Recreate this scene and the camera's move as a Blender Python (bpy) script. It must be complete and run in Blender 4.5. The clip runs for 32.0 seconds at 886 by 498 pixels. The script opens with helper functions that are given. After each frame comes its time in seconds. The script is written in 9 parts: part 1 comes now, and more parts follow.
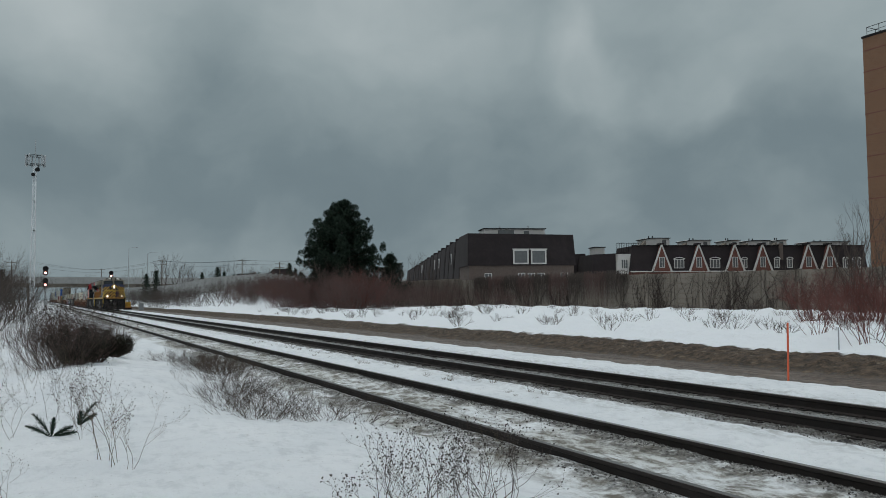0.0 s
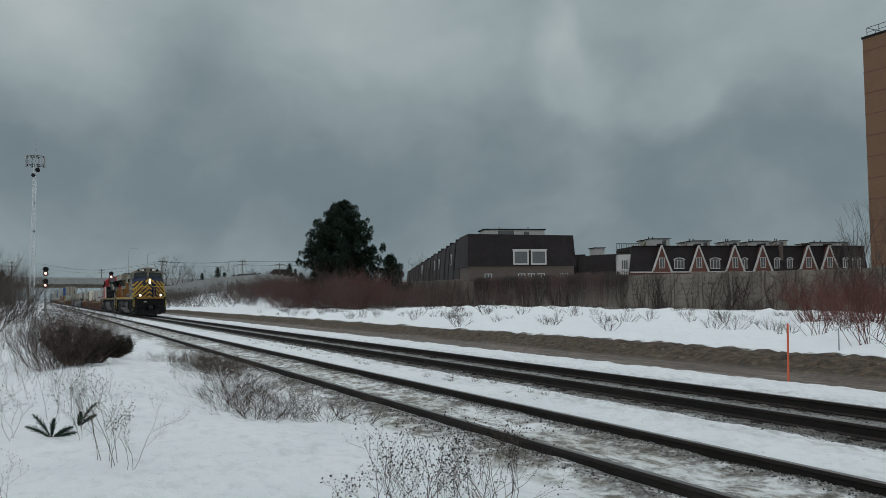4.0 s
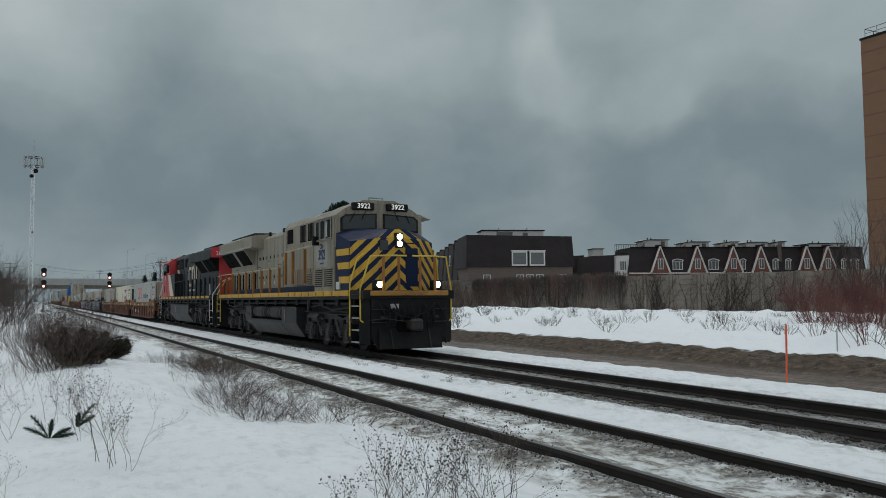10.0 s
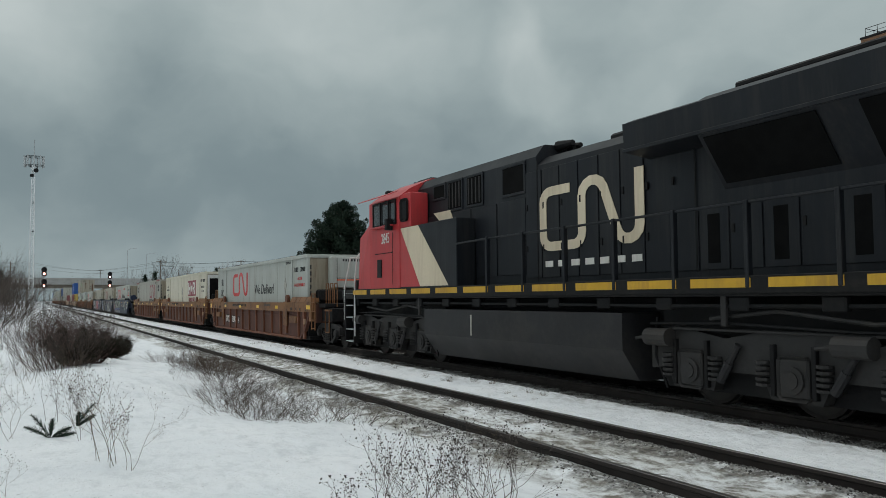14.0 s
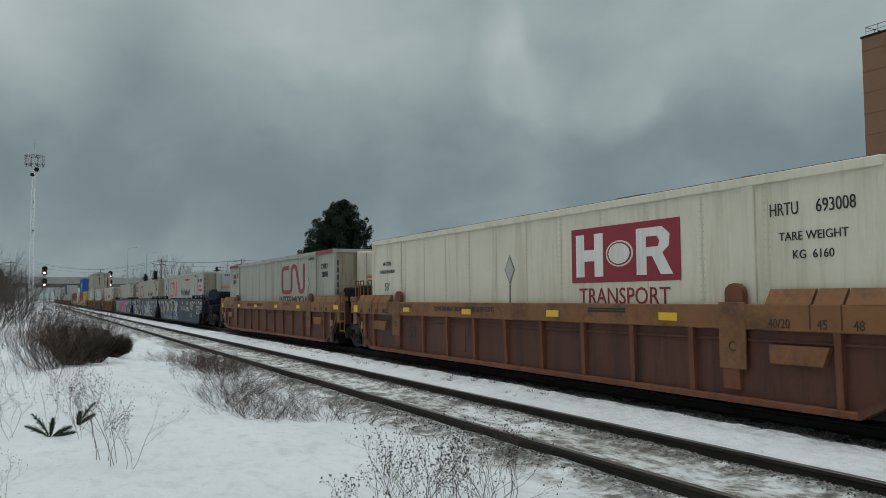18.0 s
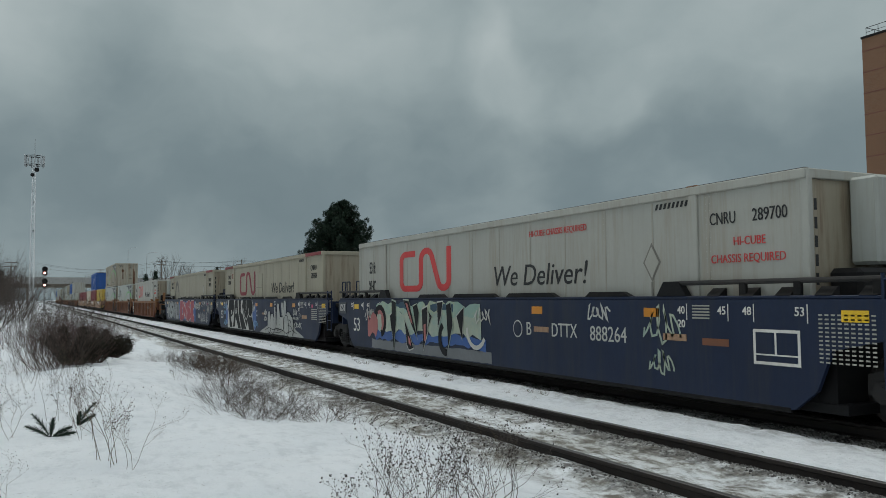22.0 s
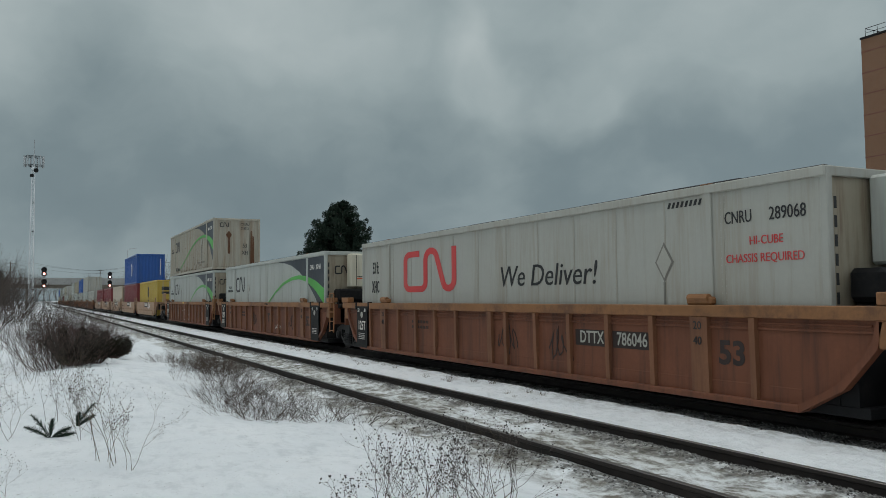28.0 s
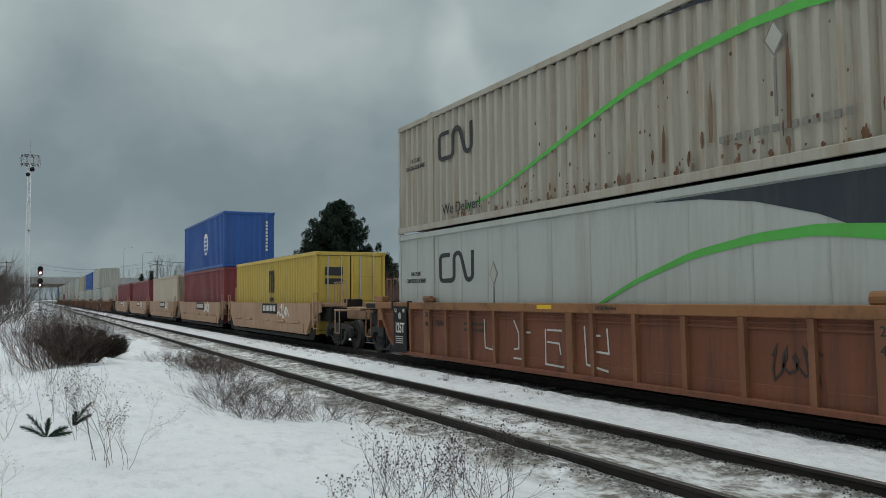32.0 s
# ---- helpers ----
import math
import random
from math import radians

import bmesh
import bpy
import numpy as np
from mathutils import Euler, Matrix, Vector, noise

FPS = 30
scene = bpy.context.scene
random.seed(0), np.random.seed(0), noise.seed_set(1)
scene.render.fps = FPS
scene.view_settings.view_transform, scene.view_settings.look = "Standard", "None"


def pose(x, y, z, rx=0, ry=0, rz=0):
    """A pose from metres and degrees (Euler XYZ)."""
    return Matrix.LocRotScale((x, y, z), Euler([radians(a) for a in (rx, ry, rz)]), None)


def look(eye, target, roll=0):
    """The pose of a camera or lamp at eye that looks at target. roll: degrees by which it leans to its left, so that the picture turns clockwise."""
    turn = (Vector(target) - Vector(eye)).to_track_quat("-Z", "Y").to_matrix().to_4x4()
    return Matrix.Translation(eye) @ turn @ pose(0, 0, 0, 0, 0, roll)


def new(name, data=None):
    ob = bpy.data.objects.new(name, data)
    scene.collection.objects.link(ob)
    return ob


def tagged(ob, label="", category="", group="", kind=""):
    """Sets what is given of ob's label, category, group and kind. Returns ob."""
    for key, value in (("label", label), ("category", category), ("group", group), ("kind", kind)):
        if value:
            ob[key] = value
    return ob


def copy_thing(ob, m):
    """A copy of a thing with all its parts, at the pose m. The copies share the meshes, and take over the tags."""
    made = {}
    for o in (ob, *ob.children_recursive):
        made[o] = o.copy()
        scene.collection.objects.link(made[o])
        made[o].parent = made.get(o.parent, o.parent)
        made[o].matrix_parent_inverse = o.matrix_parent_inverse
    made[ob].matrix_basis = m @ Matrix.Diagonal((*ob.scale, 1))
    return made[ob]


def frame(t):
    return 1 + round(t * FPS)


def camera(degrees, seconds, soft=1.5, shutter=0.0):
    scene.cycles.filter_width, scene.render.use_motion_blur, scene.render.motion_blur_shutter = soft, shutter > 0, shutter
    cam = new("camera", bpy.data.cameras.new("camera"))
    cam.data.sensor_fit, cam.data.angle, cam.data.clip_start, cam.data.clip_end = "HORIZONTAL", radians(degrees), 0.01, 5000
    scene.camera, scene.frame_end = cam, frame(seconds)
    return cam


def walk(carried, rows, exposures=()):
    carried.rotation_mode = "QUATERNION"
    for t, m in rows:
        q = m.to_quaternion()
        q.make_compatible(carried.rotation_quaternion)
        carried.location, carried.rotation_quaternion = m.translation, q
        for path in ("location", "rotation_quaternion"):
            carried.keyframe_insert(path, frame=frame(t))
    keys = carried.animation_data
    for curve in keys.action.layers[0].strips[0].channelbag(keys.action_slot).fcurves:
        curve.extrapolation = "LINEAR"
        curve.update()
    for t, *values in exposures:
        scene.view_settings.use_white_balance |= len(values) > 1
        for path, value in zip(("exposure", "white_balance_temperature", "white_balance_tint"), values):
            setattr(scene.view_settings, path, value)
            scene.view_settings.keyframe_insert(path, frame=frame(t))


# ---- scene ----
# ---- camera ----
cam = camera(56.9, 32.0, soft=0.4)
EYE = (0.0, 0.0, 1.643)


def aim(right, down):
    """The camera's pose, with the picture shifted by a hand's tremor (in thousandths of the focal length)."""
    yaw, tilt = radians(26.36) - right / 1447, radians(3.31) + down / 1447
    way = Vector((-math.cos(yaw) * math.cos(tilt), math.sin(yaw) * math.cos(tilt), math.sin(tilt)))
    return look(EYE, Vector(EYE) + way, -0.5)


TREMOR = [(0, 0, 0), (3.5, 0, 1), (5.5, .3, 1), (6.5, 0, .5), (7, 0, -2), (7.5, 1.5, 0), (8, -2, 1.5), (8.5, -2, 3), (10, -2.4, 2.8),
          (11, -2.5, 2.6), (12, -1, 2.2), (13, -1.7, 1.7), (14, -1.9, 1.7), (14.5, -2.6, 2.2), (16.5, -1, .3), (19, -1.5, .3), (20, -1.2, .9),
          (22, -1, .6), (23, -1, .3), (24, -1.8, .8), (25.5, -1.7, 1), (27.5, -2, 1.2), (28, -2, 1.7), (29, -1.9, 1.8), (30, -1.8, 2.4),
          (30.5, -2, 2.4), (31, -3, 2.7), (31.5, -4.2, 2.2), (32, -7.5, .3)]
walk(cam, [(t, aim(a, b)) for t, a, b in TREMOR],
     exposures=[(0, 0.04, 6480, 9.5), (9, 0.05, 6480, 9.5), (11, 0.14, 6560, 9.3), (12.5, 0.28, 6700, 9), (14.5, 0.3, 6660, 8.5), (17, 0.16, 6580, 8), (22, 0.13, 6560, 8.2), (25, 0.15, 6590, 8.5),
                (29, 0.15, 6570, 8.5), (31, 0.19, 6640, 8.8), (32, 0.26, 6620, 9)])

# ---- light: overcast winter sky ----
world = bpy.data.worlds.new("overcast")
scene.world = world
world.use_nodes = True
wn, wl = world.node_tree.nodes, world.node_tree.links
sky = wn.new("ShaderNodeTexSky")
sky.sky_type, sky.sun_disc, sky.sun_elevation, sky.sun_rotation = "NISHITA", False, radians(38), radians(200)
grey = wn.new("ShaderNodeMixRGB")
grey.inputs[0].default_value = 0.93
wl.new(sky.outputs[0], grey.inputs[1])
# cloud deck: brighter towards the zenith, as an overcast sky is
wco = wn.new("ShaderNodeTexCoord")
wsep = wn.new("ShaderNodeSeparateXYZ")
wl.new(wco.outputs["Generated"], wsep.inputs[0])
wramp = wn.new("ShaderNodeValToRGB")
wramp.color_ramp.elements[0].position, wramp.color_ramp.elements[0].color = 0.0, (2.3, 2.75, 2.95, 1)
wramp.color_ramp.elements[1].position, wramp.color_ramp.elements[1].color = 0.8, (6.6, 7.2, 7.5, 1)
wl.new(wsep.outputs[2], wramp.inputs[0])
wl.new(wramp.outputs[0], grey.inputs[2])
wl.new(grey.outputs[0], wn["Background"].inputs[0])
wn["Background"].inputs[1].default_value = 0.1
sun = new("sun", bpy.data.lights.new("sun", "SUN"))
sun.data.energy, sun.data.angle, sun.data.color = 1.1, radians(25), (1.0, 0.97, 0.93)
sun.matrix_world = look((0, 0, 50), (25, 12, 0))


# ---- materials ----
class Nodes:
    """Short hand for building a node tree."""

    def __init__(self, name):
        self.mat = bpy.data.materials.new(name)
        self.mat.use_nodes = True
        self.nt = self.mat.node_tree
        self.bsdf = self.nt.nodes["Principled BSDF"]

    def put(self, socket, value):
        if isinstance(value, bpy.types.NodeSocket):
            self.nt.links.new(value, socket)
        elif isinstance(value, (tuple, list)) and len(value) == 3 and socket.type == "RGBA":
            socket.default_value = (*value, 1)
        else:
            socket.default_value = value

    def node(self, kind, ins=(), out=0, operation="", use_clamp=False, interpolation_type=""):
        n = self.nt.nodes.new("ShaderNode" + kind)
        if operation:
            n.operation = operation
        if use_clamp:
            n.use_clamp = True
        if interpolation_type:
            n.interpolation_type = interpolation_type
        for k, v in (ins.items() if isinstance(ins, dict) else enumerate(ins)):
            self.put(n.inputs[k], v)
        return n.outputs[out]

    def coords(self, kind="Object"):
        return self.node("TexCoord", out=kind)

    def noise(self, vec, scale, detail=4, rough=0.55, stretch=None):
        if stretch:
            vec = self.node("Mapping", {"Vector": vec, "Scale": stretch})
        return self.node("TexNoise", {"Vector": vec, "Scale": scale, "Detail": detail, "Roughness": rough})

    def math(self, op, a, b=0.0, clamp=False):
        return self.node("Math", [a, b], operation=op, use_clamp=clamp)

    def step(self, v, lo, hi):
        return self.node("MapRange", {0: v, 1: lo, 2: hi, 3: 0.0, 4: 1.0}, interpolation_type="SMOOTHSTEP")

    def mix(self, fac, a, b):
        return self.node("MixRGB", [fac, a, b])

    def finish(self, color, rough=0.6, metal=0.0, height=None, strength=0.3, distance=0.02, spec=None):
        self.put(self.bsdf.inputs["Base Color"], color)
        self.put(self.bsdf.inputs["Roughness"], rough)
        self.put(self.bsdf.inputs["Metallic"], metal)
        if spec is not None:
            self.put(self.bsdf.inputs["Specular IOR Level"], spec)
        if height is not None:
            b = self.node("Bump", {"Strength": strength, "Distance": distance, "Height": height})
            self.put(self.bsdf.inputs["Normal"], b)
        return self.mat


def shade(c, k):
    return tuple(min(1.0, v * k) for v in c)


def surface(name, color, rough=0.6, metal=0.0, grain=25.0, amount=0.25, stain=None, stain_amount=0.5, streaks=False, relief=0.15, spec=None):
    """A painted, cast or weathered surface: fine grain, large patches, and stains or rain streaks in a second colour."""
    n = Nodes(name)
    co = n.coords()
    fine, large = n.noise(co, grain, 5), n.noise(co, grain * 0.06, 3)
    col = n.mix(fine, shade(color, 1 - amount), shade(color, 1 + amount))
    col = n.mix(n.step(large, 0.35, 0.7), col, shade(color, 1 - amount * 0.7))
    rnd = n.node("ObjectInfo", out="Random")
    col = n.mix(n.math("MULTIPLY", rnd, 0.18), col, shade(color, 0.62))
    if stain:
        s = n.noise(co, 1.1, 6, 0.65, (2.4, 2.4, 0.22) if streaks else None)
        s2 = n.noise(co, 9.0, 5, 0.65, (1.5, 1.5, 0.11) if streaks else None)
        f = n.math("MULTIPLY", n.step(n.math("ADD", s, n.math("MULTIPLY", s2, 0.5)), 0.66, 1.0), stain_amount)
        col = n.mix(f, col, stain)
    r = n.math("ADD", n.math("MULTIPLY", large, 0.2), rough - 0.1)
    return n.finish(col, r, metal, fine, relief, 0.01, spec)


def glow(name, color, strength):
    n = Nodes(name)
    n.put(n.bsdf.inputs["Base Color"], color)
    n.put(n.bsdf.inputs["Emission Color"], color)
    n.bsdf.inputs["Emission Strength"].default_value = strength
    return n.mat


def glassy(name, color, rough=0.08):
    n = Nodes(name)
    co = n.coords()
    return n.finish(n.mix(n.noise(co, 3), shade(color, .7), shade(color, 1.3)), rough, 0.0, n.noise(co, 1.5), 0.02, 0.01, 0.6)


GRIME, RUST = (0.055, 0.048, 0.042), (0.16, 0.07, 0.035)
m_steel_black = surface("black_underframe", (0.009, 0.009, 0.010), 0.6, 0.0, 18, 0.4, (0.032, 0.028, 0.024), 0.45, spec=.18)
m_truck = surface("sooty_cast_steel", (0.030, 0.029, 0.029), 0.6, 0.0, 20, 0.4, (0.055, 0.046, 0.039), 0.5, spec=.3)
m_tank = surface("sooty_tank_steel", (0.02, 0.02, 0.022), 0.5, 0.0, 12, 0.3, (0.045, 0.041, 0.037), 0.5, spec=.3)
m_rail_side = surface("rusty_rail_web", (0.03, 0.022, 0.019), 0.75, 0.2, 40, 0.4, (0.02, 0.018, 0.017), 0.6)
m_rail_top = surface("polished_rail_head", (0.18, 0.17, 0.165), 0.38, 0.85, 60, 0.2)
m_silver = surface("weathered_silver_paint", (0.268, 0.241, 0.185), 0.5, 0.0, 14, 0.14, (0.13, 0.085, 0.05), 0.75, True, 0.06)
m_silver_rusty = surface("rusty_silver_paint", (0.235, 0.185, 0.13), 0.55, 0, 12, 0.2, (0.11, 0.055, 0.028), 0.85, True, 0.08)
m_pale_silver = surface("pale_silver_patch_paint", (0.33, 0.325, 0.29), 0.5, 0, 14, 0.1, (0.2, 0.15, 0.1), 0.5, True, 0.05)
m_silver_roof = surface("weathered_silver_roof", (0.36, 0.36, 0.33), 0.55, 0.0, 14, 0.15, (0.12, 0.10, 0.08), 0.5)
m_yellow = surface("faded_yellow_paint", (0.60, 0.345, 0.02), 0.5, 0, 20, 0.15, (0.25, 0.12, 0.03), 0.55, True)
m_rail_yellow = surface("bright_yellow_rail_paint", (0.66, 0.47, 0.045), 0.45, 0, 25, 0.12, (0.35, 0.2, 0.04), 0.4)
m_worn_rail = surface("worn_cream_rail_paint", (0.42, 0.36, 0.23), 0.5, 0, 25, 0.2, (0.3, 0.17, 0.04), 0.6)
m_beam = surface("rusty_yellow_beam_paint", (0.40, 0.19, 0.03), 0.6, 0, 10, 0.3, (0.12, 0.05, 0.02), 0.9)
m_ochre = surface("rusty_ochre_post_paint", (0.31, 0.125, 0.018), 0.55, 0, 20, 0.2, (0.15, 0.06, 0.02), 0.5, True)
m_blue_nose = surface("dark_blue_paint", (0.004, 0.013, 0.05), 0.5, 0, 16, 0.2, (0.03, 0.03, 0.035), 0.18, True, 0.05, .2)
m_red = surface("red_loco_paint", (0.50, 0.035, 0.04), 0.45, 0, 16, 0.12, (0.16, 0.04, 0.035), 0.35, True, 0.05)
m_black = surface("black_loco_paint", (0.009, 0.011, 0.015), 0.5, 0, 16, 0.3, (0.04, 0.038, 0.035), 0.35, True, 0.05, .25)
m_cream = surface("cream_stripe_paint", (0.70, 0.60, 0.44), 0.5, 0, 16, 0.1, (0.3, 0.2, 0.12), 0.3, True)
m_white = surface("white_lettering", (0.75, 0.73, 0.68), 0.55, 0, 20, 0.1, (0.3, 0.27, 0.22), 0.3, True)
m_white_rail = surface("white_handrail_paint", (0.62, 0.62, 0.60), 0.5, 0, 25, 0.15, (0.3, 0.25, 0.2), 0.4)
m_ink = surface("black_lettering", (0.02, 0.02, 0.022), 0.6, 0, 20, 0.2)
m_red_ink = surface("red_lettering", (0.62, 0.045, 0.045), 0.55, 0, 20, 0.1, (0.45, 0.2, 0.17), 0.3, True)
m_maroon_ink = surface("maroon_lettering", (0.26, 0.0186, 0.0372), 0.55, 0, 20, 0.1)
m_navy_ink = surface("navy_lettering", (0.006, 0.03, 0.10), 0.55, 0, 20, 0.1)
m_pane = glassy("dark_window_pane", (0.03, 0.035, 0.038))
m_mesh = surface("black_intake_mesh", (0.008, 0.008, 0.008), 0.9, 0, 60, 0.4, spec=.05)
m_head = glow("lit_headlight_lens", (1.0, 0.9, 0.7), 5)
m_ditch = glow("lit_ditch_lens", (1.0, 0.84, 0.58), 4.5)
m_lens = glassy("unlit_lens", (0.5, 0.5, 0.5), 0.15)
m_signal_red = glow("lit_red_signal_lens", (1.0, 0.35, 0.3), 6)
m_cont_white = surface("dirty_white_container_paint", (0.405, 0.405, 0.365), 0.5, 0, 12, 0.07, (0.29, 0.25, 0.19), 0.6, True, 0.05)
m_cont_grey = surface("pale_grey_container_paint", (0.42, 0.443, 0.413), 0.5, 0, 12, 0.07, (0.27, 0.25, 0.2), 0.5, True, 0.05)
m_cont_dull = surface("dull_yellowish_white_paint", (0.355, 0.35, 0.30), 0.5, 0, 12, 0.08, (0.21, 0.18, 0.13), 0.65, True, 0.05)
m_end_wall = surface("rust_stained_end_paint", (0.34, 0.30, 0.225), 0.6, 0, 12, 0.12, (0.15, 0.085, 0.045), 0.8, True, 0.08)
m_faded_red = surface("faded_red_rail_paint", (0.25, 0.035, 0.04), 0.55, 0, 20, 0.2, (0.12, 0.06, 0.045), 0.5)
m_diamond = surface("grey_placard_frame", (0.2, 0.19, 0.165), 0.6, 0, 20, 0.2)
m_cont_cream = surface("cream_container_paint", (0.66, 0.62, 0.50), 0.5, 0, 12, 0.07, (0.40, 0.34, 0.24), 0.5, True, 0.05)
m_cont_tan = surface("yellowed_white_container_paint", (0.36, 0.33, 0.25), 0.55, 0, 12, 0.08, (0.25, 0.22, 0.17), 0.6, True, 0.05)
m_cont_rusty = surface("rust_streaked_white_paint", (0.385, 0.36, 0.295), 0.5, 0, 12, 0.08, (0.24, 0.15, 0.085), 0.6, True, 0.05)
m_cont_blue = surface("bright_blue_container_paint", (0.012, 0.085, 0.33), 0.45, 0, 12, 0.1, (0.03, 0.06, 0.12), 0.4, True, 0.05)
m_cont_maroon = surface("maroon_container_paint", (0.21, 0.035, 0.04), 0.5, 0, 12, 0.1, (0.10, 0.03, 0.025), 0.4, True, 0.05)
m_cont_yellow = surface("yellow_container_paint", (0.53, 0.38, 0.065), 0.5, 0, 12, 0.08, (0.32, 0.22, 0.06), 0.4, True, 0.05)
m_pink = surface("pink_sticker", (0.55, 0.06, 0.15), 0.5, 0, 20, 0.1)
m_cont_beige = surface("beige_container_paint", (0.52, 0.43, 0.32), 0.5, 0, 12, 0.08, (0.28, 0.2, 0.13), 0.4, True, 0.05)
m_navy = surface("near_black_navy_paint", (0.016, 0.022, 0.035), 0.45, 0, 12, 0.2, (0.08, 0.08, 0.08), 0.3, True, 0.05)
m_green = surface("bright_green_paint", (0.08, 0.42, 0.06), 0.45, 0, 12, 0.1, (0.1, 0.2, 0.05), 0.3, True, 0.05)
m_well_brown = surface("dark_brown_car_paint", (0.115, 0.045, 0.030), 0.65, 0, 14, 0.22, (0.045, 0.026, 0.022), 0.8, True, 0.15, .3)
m_well_sill = surface("orange_brown_sill_paint", (0.235, 0.108, 0.043), 0.6, 0, 14, 0.2, (0.085, 0.042, 0.028), 0.85, False, 0.1, .3)
m_well_rust = surface("rusty_orange_brown_car_paint", (0.19, 0.07, 0.037), 0.65, 0, 14, 0.22, (0.075, 0.034, 0.024), 0.8, True, 0.15, .3)
# ribs of the rust car: edge wear, plus light they catch mixed into the colour
m_well_rib = surface("worn_lit_rust_brown_rib_paint", (0.235, 0.105, 0.055), 0.62, 0, 14, 0.24, (0.09, 0.042, 0.028), 0.7, True, 0.12, .3)
m_well_rust_sill = surface("faded_brown_sill_paint", (0.29, 0.135, 0.057), 0.6, 0, 14, 0.2, (0.10, 0.05, 0.033), 0.75, False, 0.1, .3)
m_spray_black_old = surface("faded_black_stencil", (0.035, 0.022, 0.019), 0.7, 0, 20, 0.3)
m_well_blue = surface("dark_blue_car_paint", (0.012, 0.022, 0.055), 0.5, 0, 14, 0.2, (0.035, 0.037, 0.045), 0.5, True, 0.1, .3)
m_well_tan = surface("dusty_tan_car_paint", (0.40, 0.25, 0.155), 0.65, 0, 14, 0.15, (0.22, 0.12, 0.075), 0.6, True, 0.12)
m_reflect = surface("yellow_reflector_sheet", (0.80, 0.50, 0.02), 0.35, 0, 30, 0.06)
m_roof_seal = surface("dark_roof_sheet", (0.03, 0.03, 0.03), 0.7, 0, 20, 0.3)
m_rust = surface("rust_streak", (0.12, 0.05, 0.022), 0.85, 0, 10, 0.3, (0.3, 0.2, 0.12), 0.6, True)
m_plate = surface("pale_worn_patch", (0.42, 0.41, 0.36), 0.6, 0, 20, 0.15)
m_bark = surface("grey_brown_bark", (0.085, 0.065, 0.05), 0.9, 0, 30, 0.35)
m_twig = surface("reddish_brown_twig", (0.125, 0.078, 0.068), 0.9, 0, 20, 0.35)
m_red_twig = surface("dark_red_twig", (0.15, 0.055, 0.045), 0.9, 0, 20, 0.35)
m_twig_dark = surface("dark_dry_twig", (0.075, 0.057, 0.048), 0.9, 0, 20, 0.35)
m_twig_brown = surface("brown_dry_twig", (0.075, 0.053, 0.04), 0.9, 0, 20, 0.35)
m_straw = surface("dry_straw_stalk", (0.13, 0.098, 0.07), 0.9, 0, 20, 0.3)
m_seed = surface("dark_seed_head", (0.035, 0.026, 0.022), 0.9, 0, 20, 0.3)
m_concrete = surface("stained_concrete", (0.235, 0.205, 0.17), 0.9, 0, 10, 0.22, (0.085, 0.068, 0.052), 0.75, False, 0.3)
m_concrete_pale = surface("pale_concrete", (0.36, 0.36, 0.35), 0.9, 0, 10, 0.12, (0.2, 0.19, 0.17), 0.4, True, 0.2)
m_shingle = surface("dark_brown_shingle", (0.022, 0.0155, 0.0165), 0.9, 0, 9, 0.3, (0.05, 0.035, 0.035), 0.4)
m_trim = surface("white_trim_paint", (0.62, 0.60, 0.57), 0.6, 0, 20, 0.1)
m_galv = surface("galvanised_steel", (0.42, 0.44, 0.45), 0.5, 0.5, 15, 0.15)
m_orange = surface("orange_marker_plastic", (0.75, 0.13, 0.05), 0.5, 0, 20, 0.15)
m_mast = surface("white_mast_paint", (0.72, 0.74, 0.75), 0.5, 0, 15, 0.1)
m_wood_pole = surface("weathered_pole_wood", (0.11, 0.085, 0.065), 0.9, 0, 20, 0.25)


def brick_material(name, color, mortar, scale=4.0):
    n = Nodes(name)
    co = n.coords()
    turn = n.node("Mapping", {"Vector": co, "Rotation": (radians(90), 0, 0)})
    b = n.node("TexBrick", {"Vector": turn, "Color1": (*shade(color, .8), 1), "Color2": (*shade(color, 1.15), 1), "Mortar": (*mortar, 1), "Scale": scale,
                            "Mortar Size": 0.012})
    col = n.mix(n.math("MULTIPLY", n.noise(co, 0.6), 0.5), b, shade(color, 0.75))
    return n.finish(col, 0.85, 0, n.noise(co, 30), 0.2)


m_brick_orange = brick_material("orange_brown_brick", (0.205, 0.105, 0.058), (0.22, 0.165, 0.12))
m_brick_red = brick_material("red_brick", (0.16, 0.055, 0.04), (0.2, 0.15, 0.12))
m_brick_grey = brick_material("brown_grey_brick", (0.12, 0.088, 0.074), (0.19, 0.165, 0.15))


def needle_material():
    n = Nodes("dark_pine_needles")
    isl = n.node("NewGeometry", out="Random Per Island")
    return n.finish(n.mix(isl, (0.008, 0.017, 0.012), (0.028, 0.048, 0.03)), 0.75, 0, spec=.2)


m_needle = needle_material()
m_brown_needle = surface("browned_juniper_scale", (0.032, 0.026, 0.017), 0.8, 0, 30, 0.5, (0.02, 0.03, 0.016), 0.6, spec=.2)


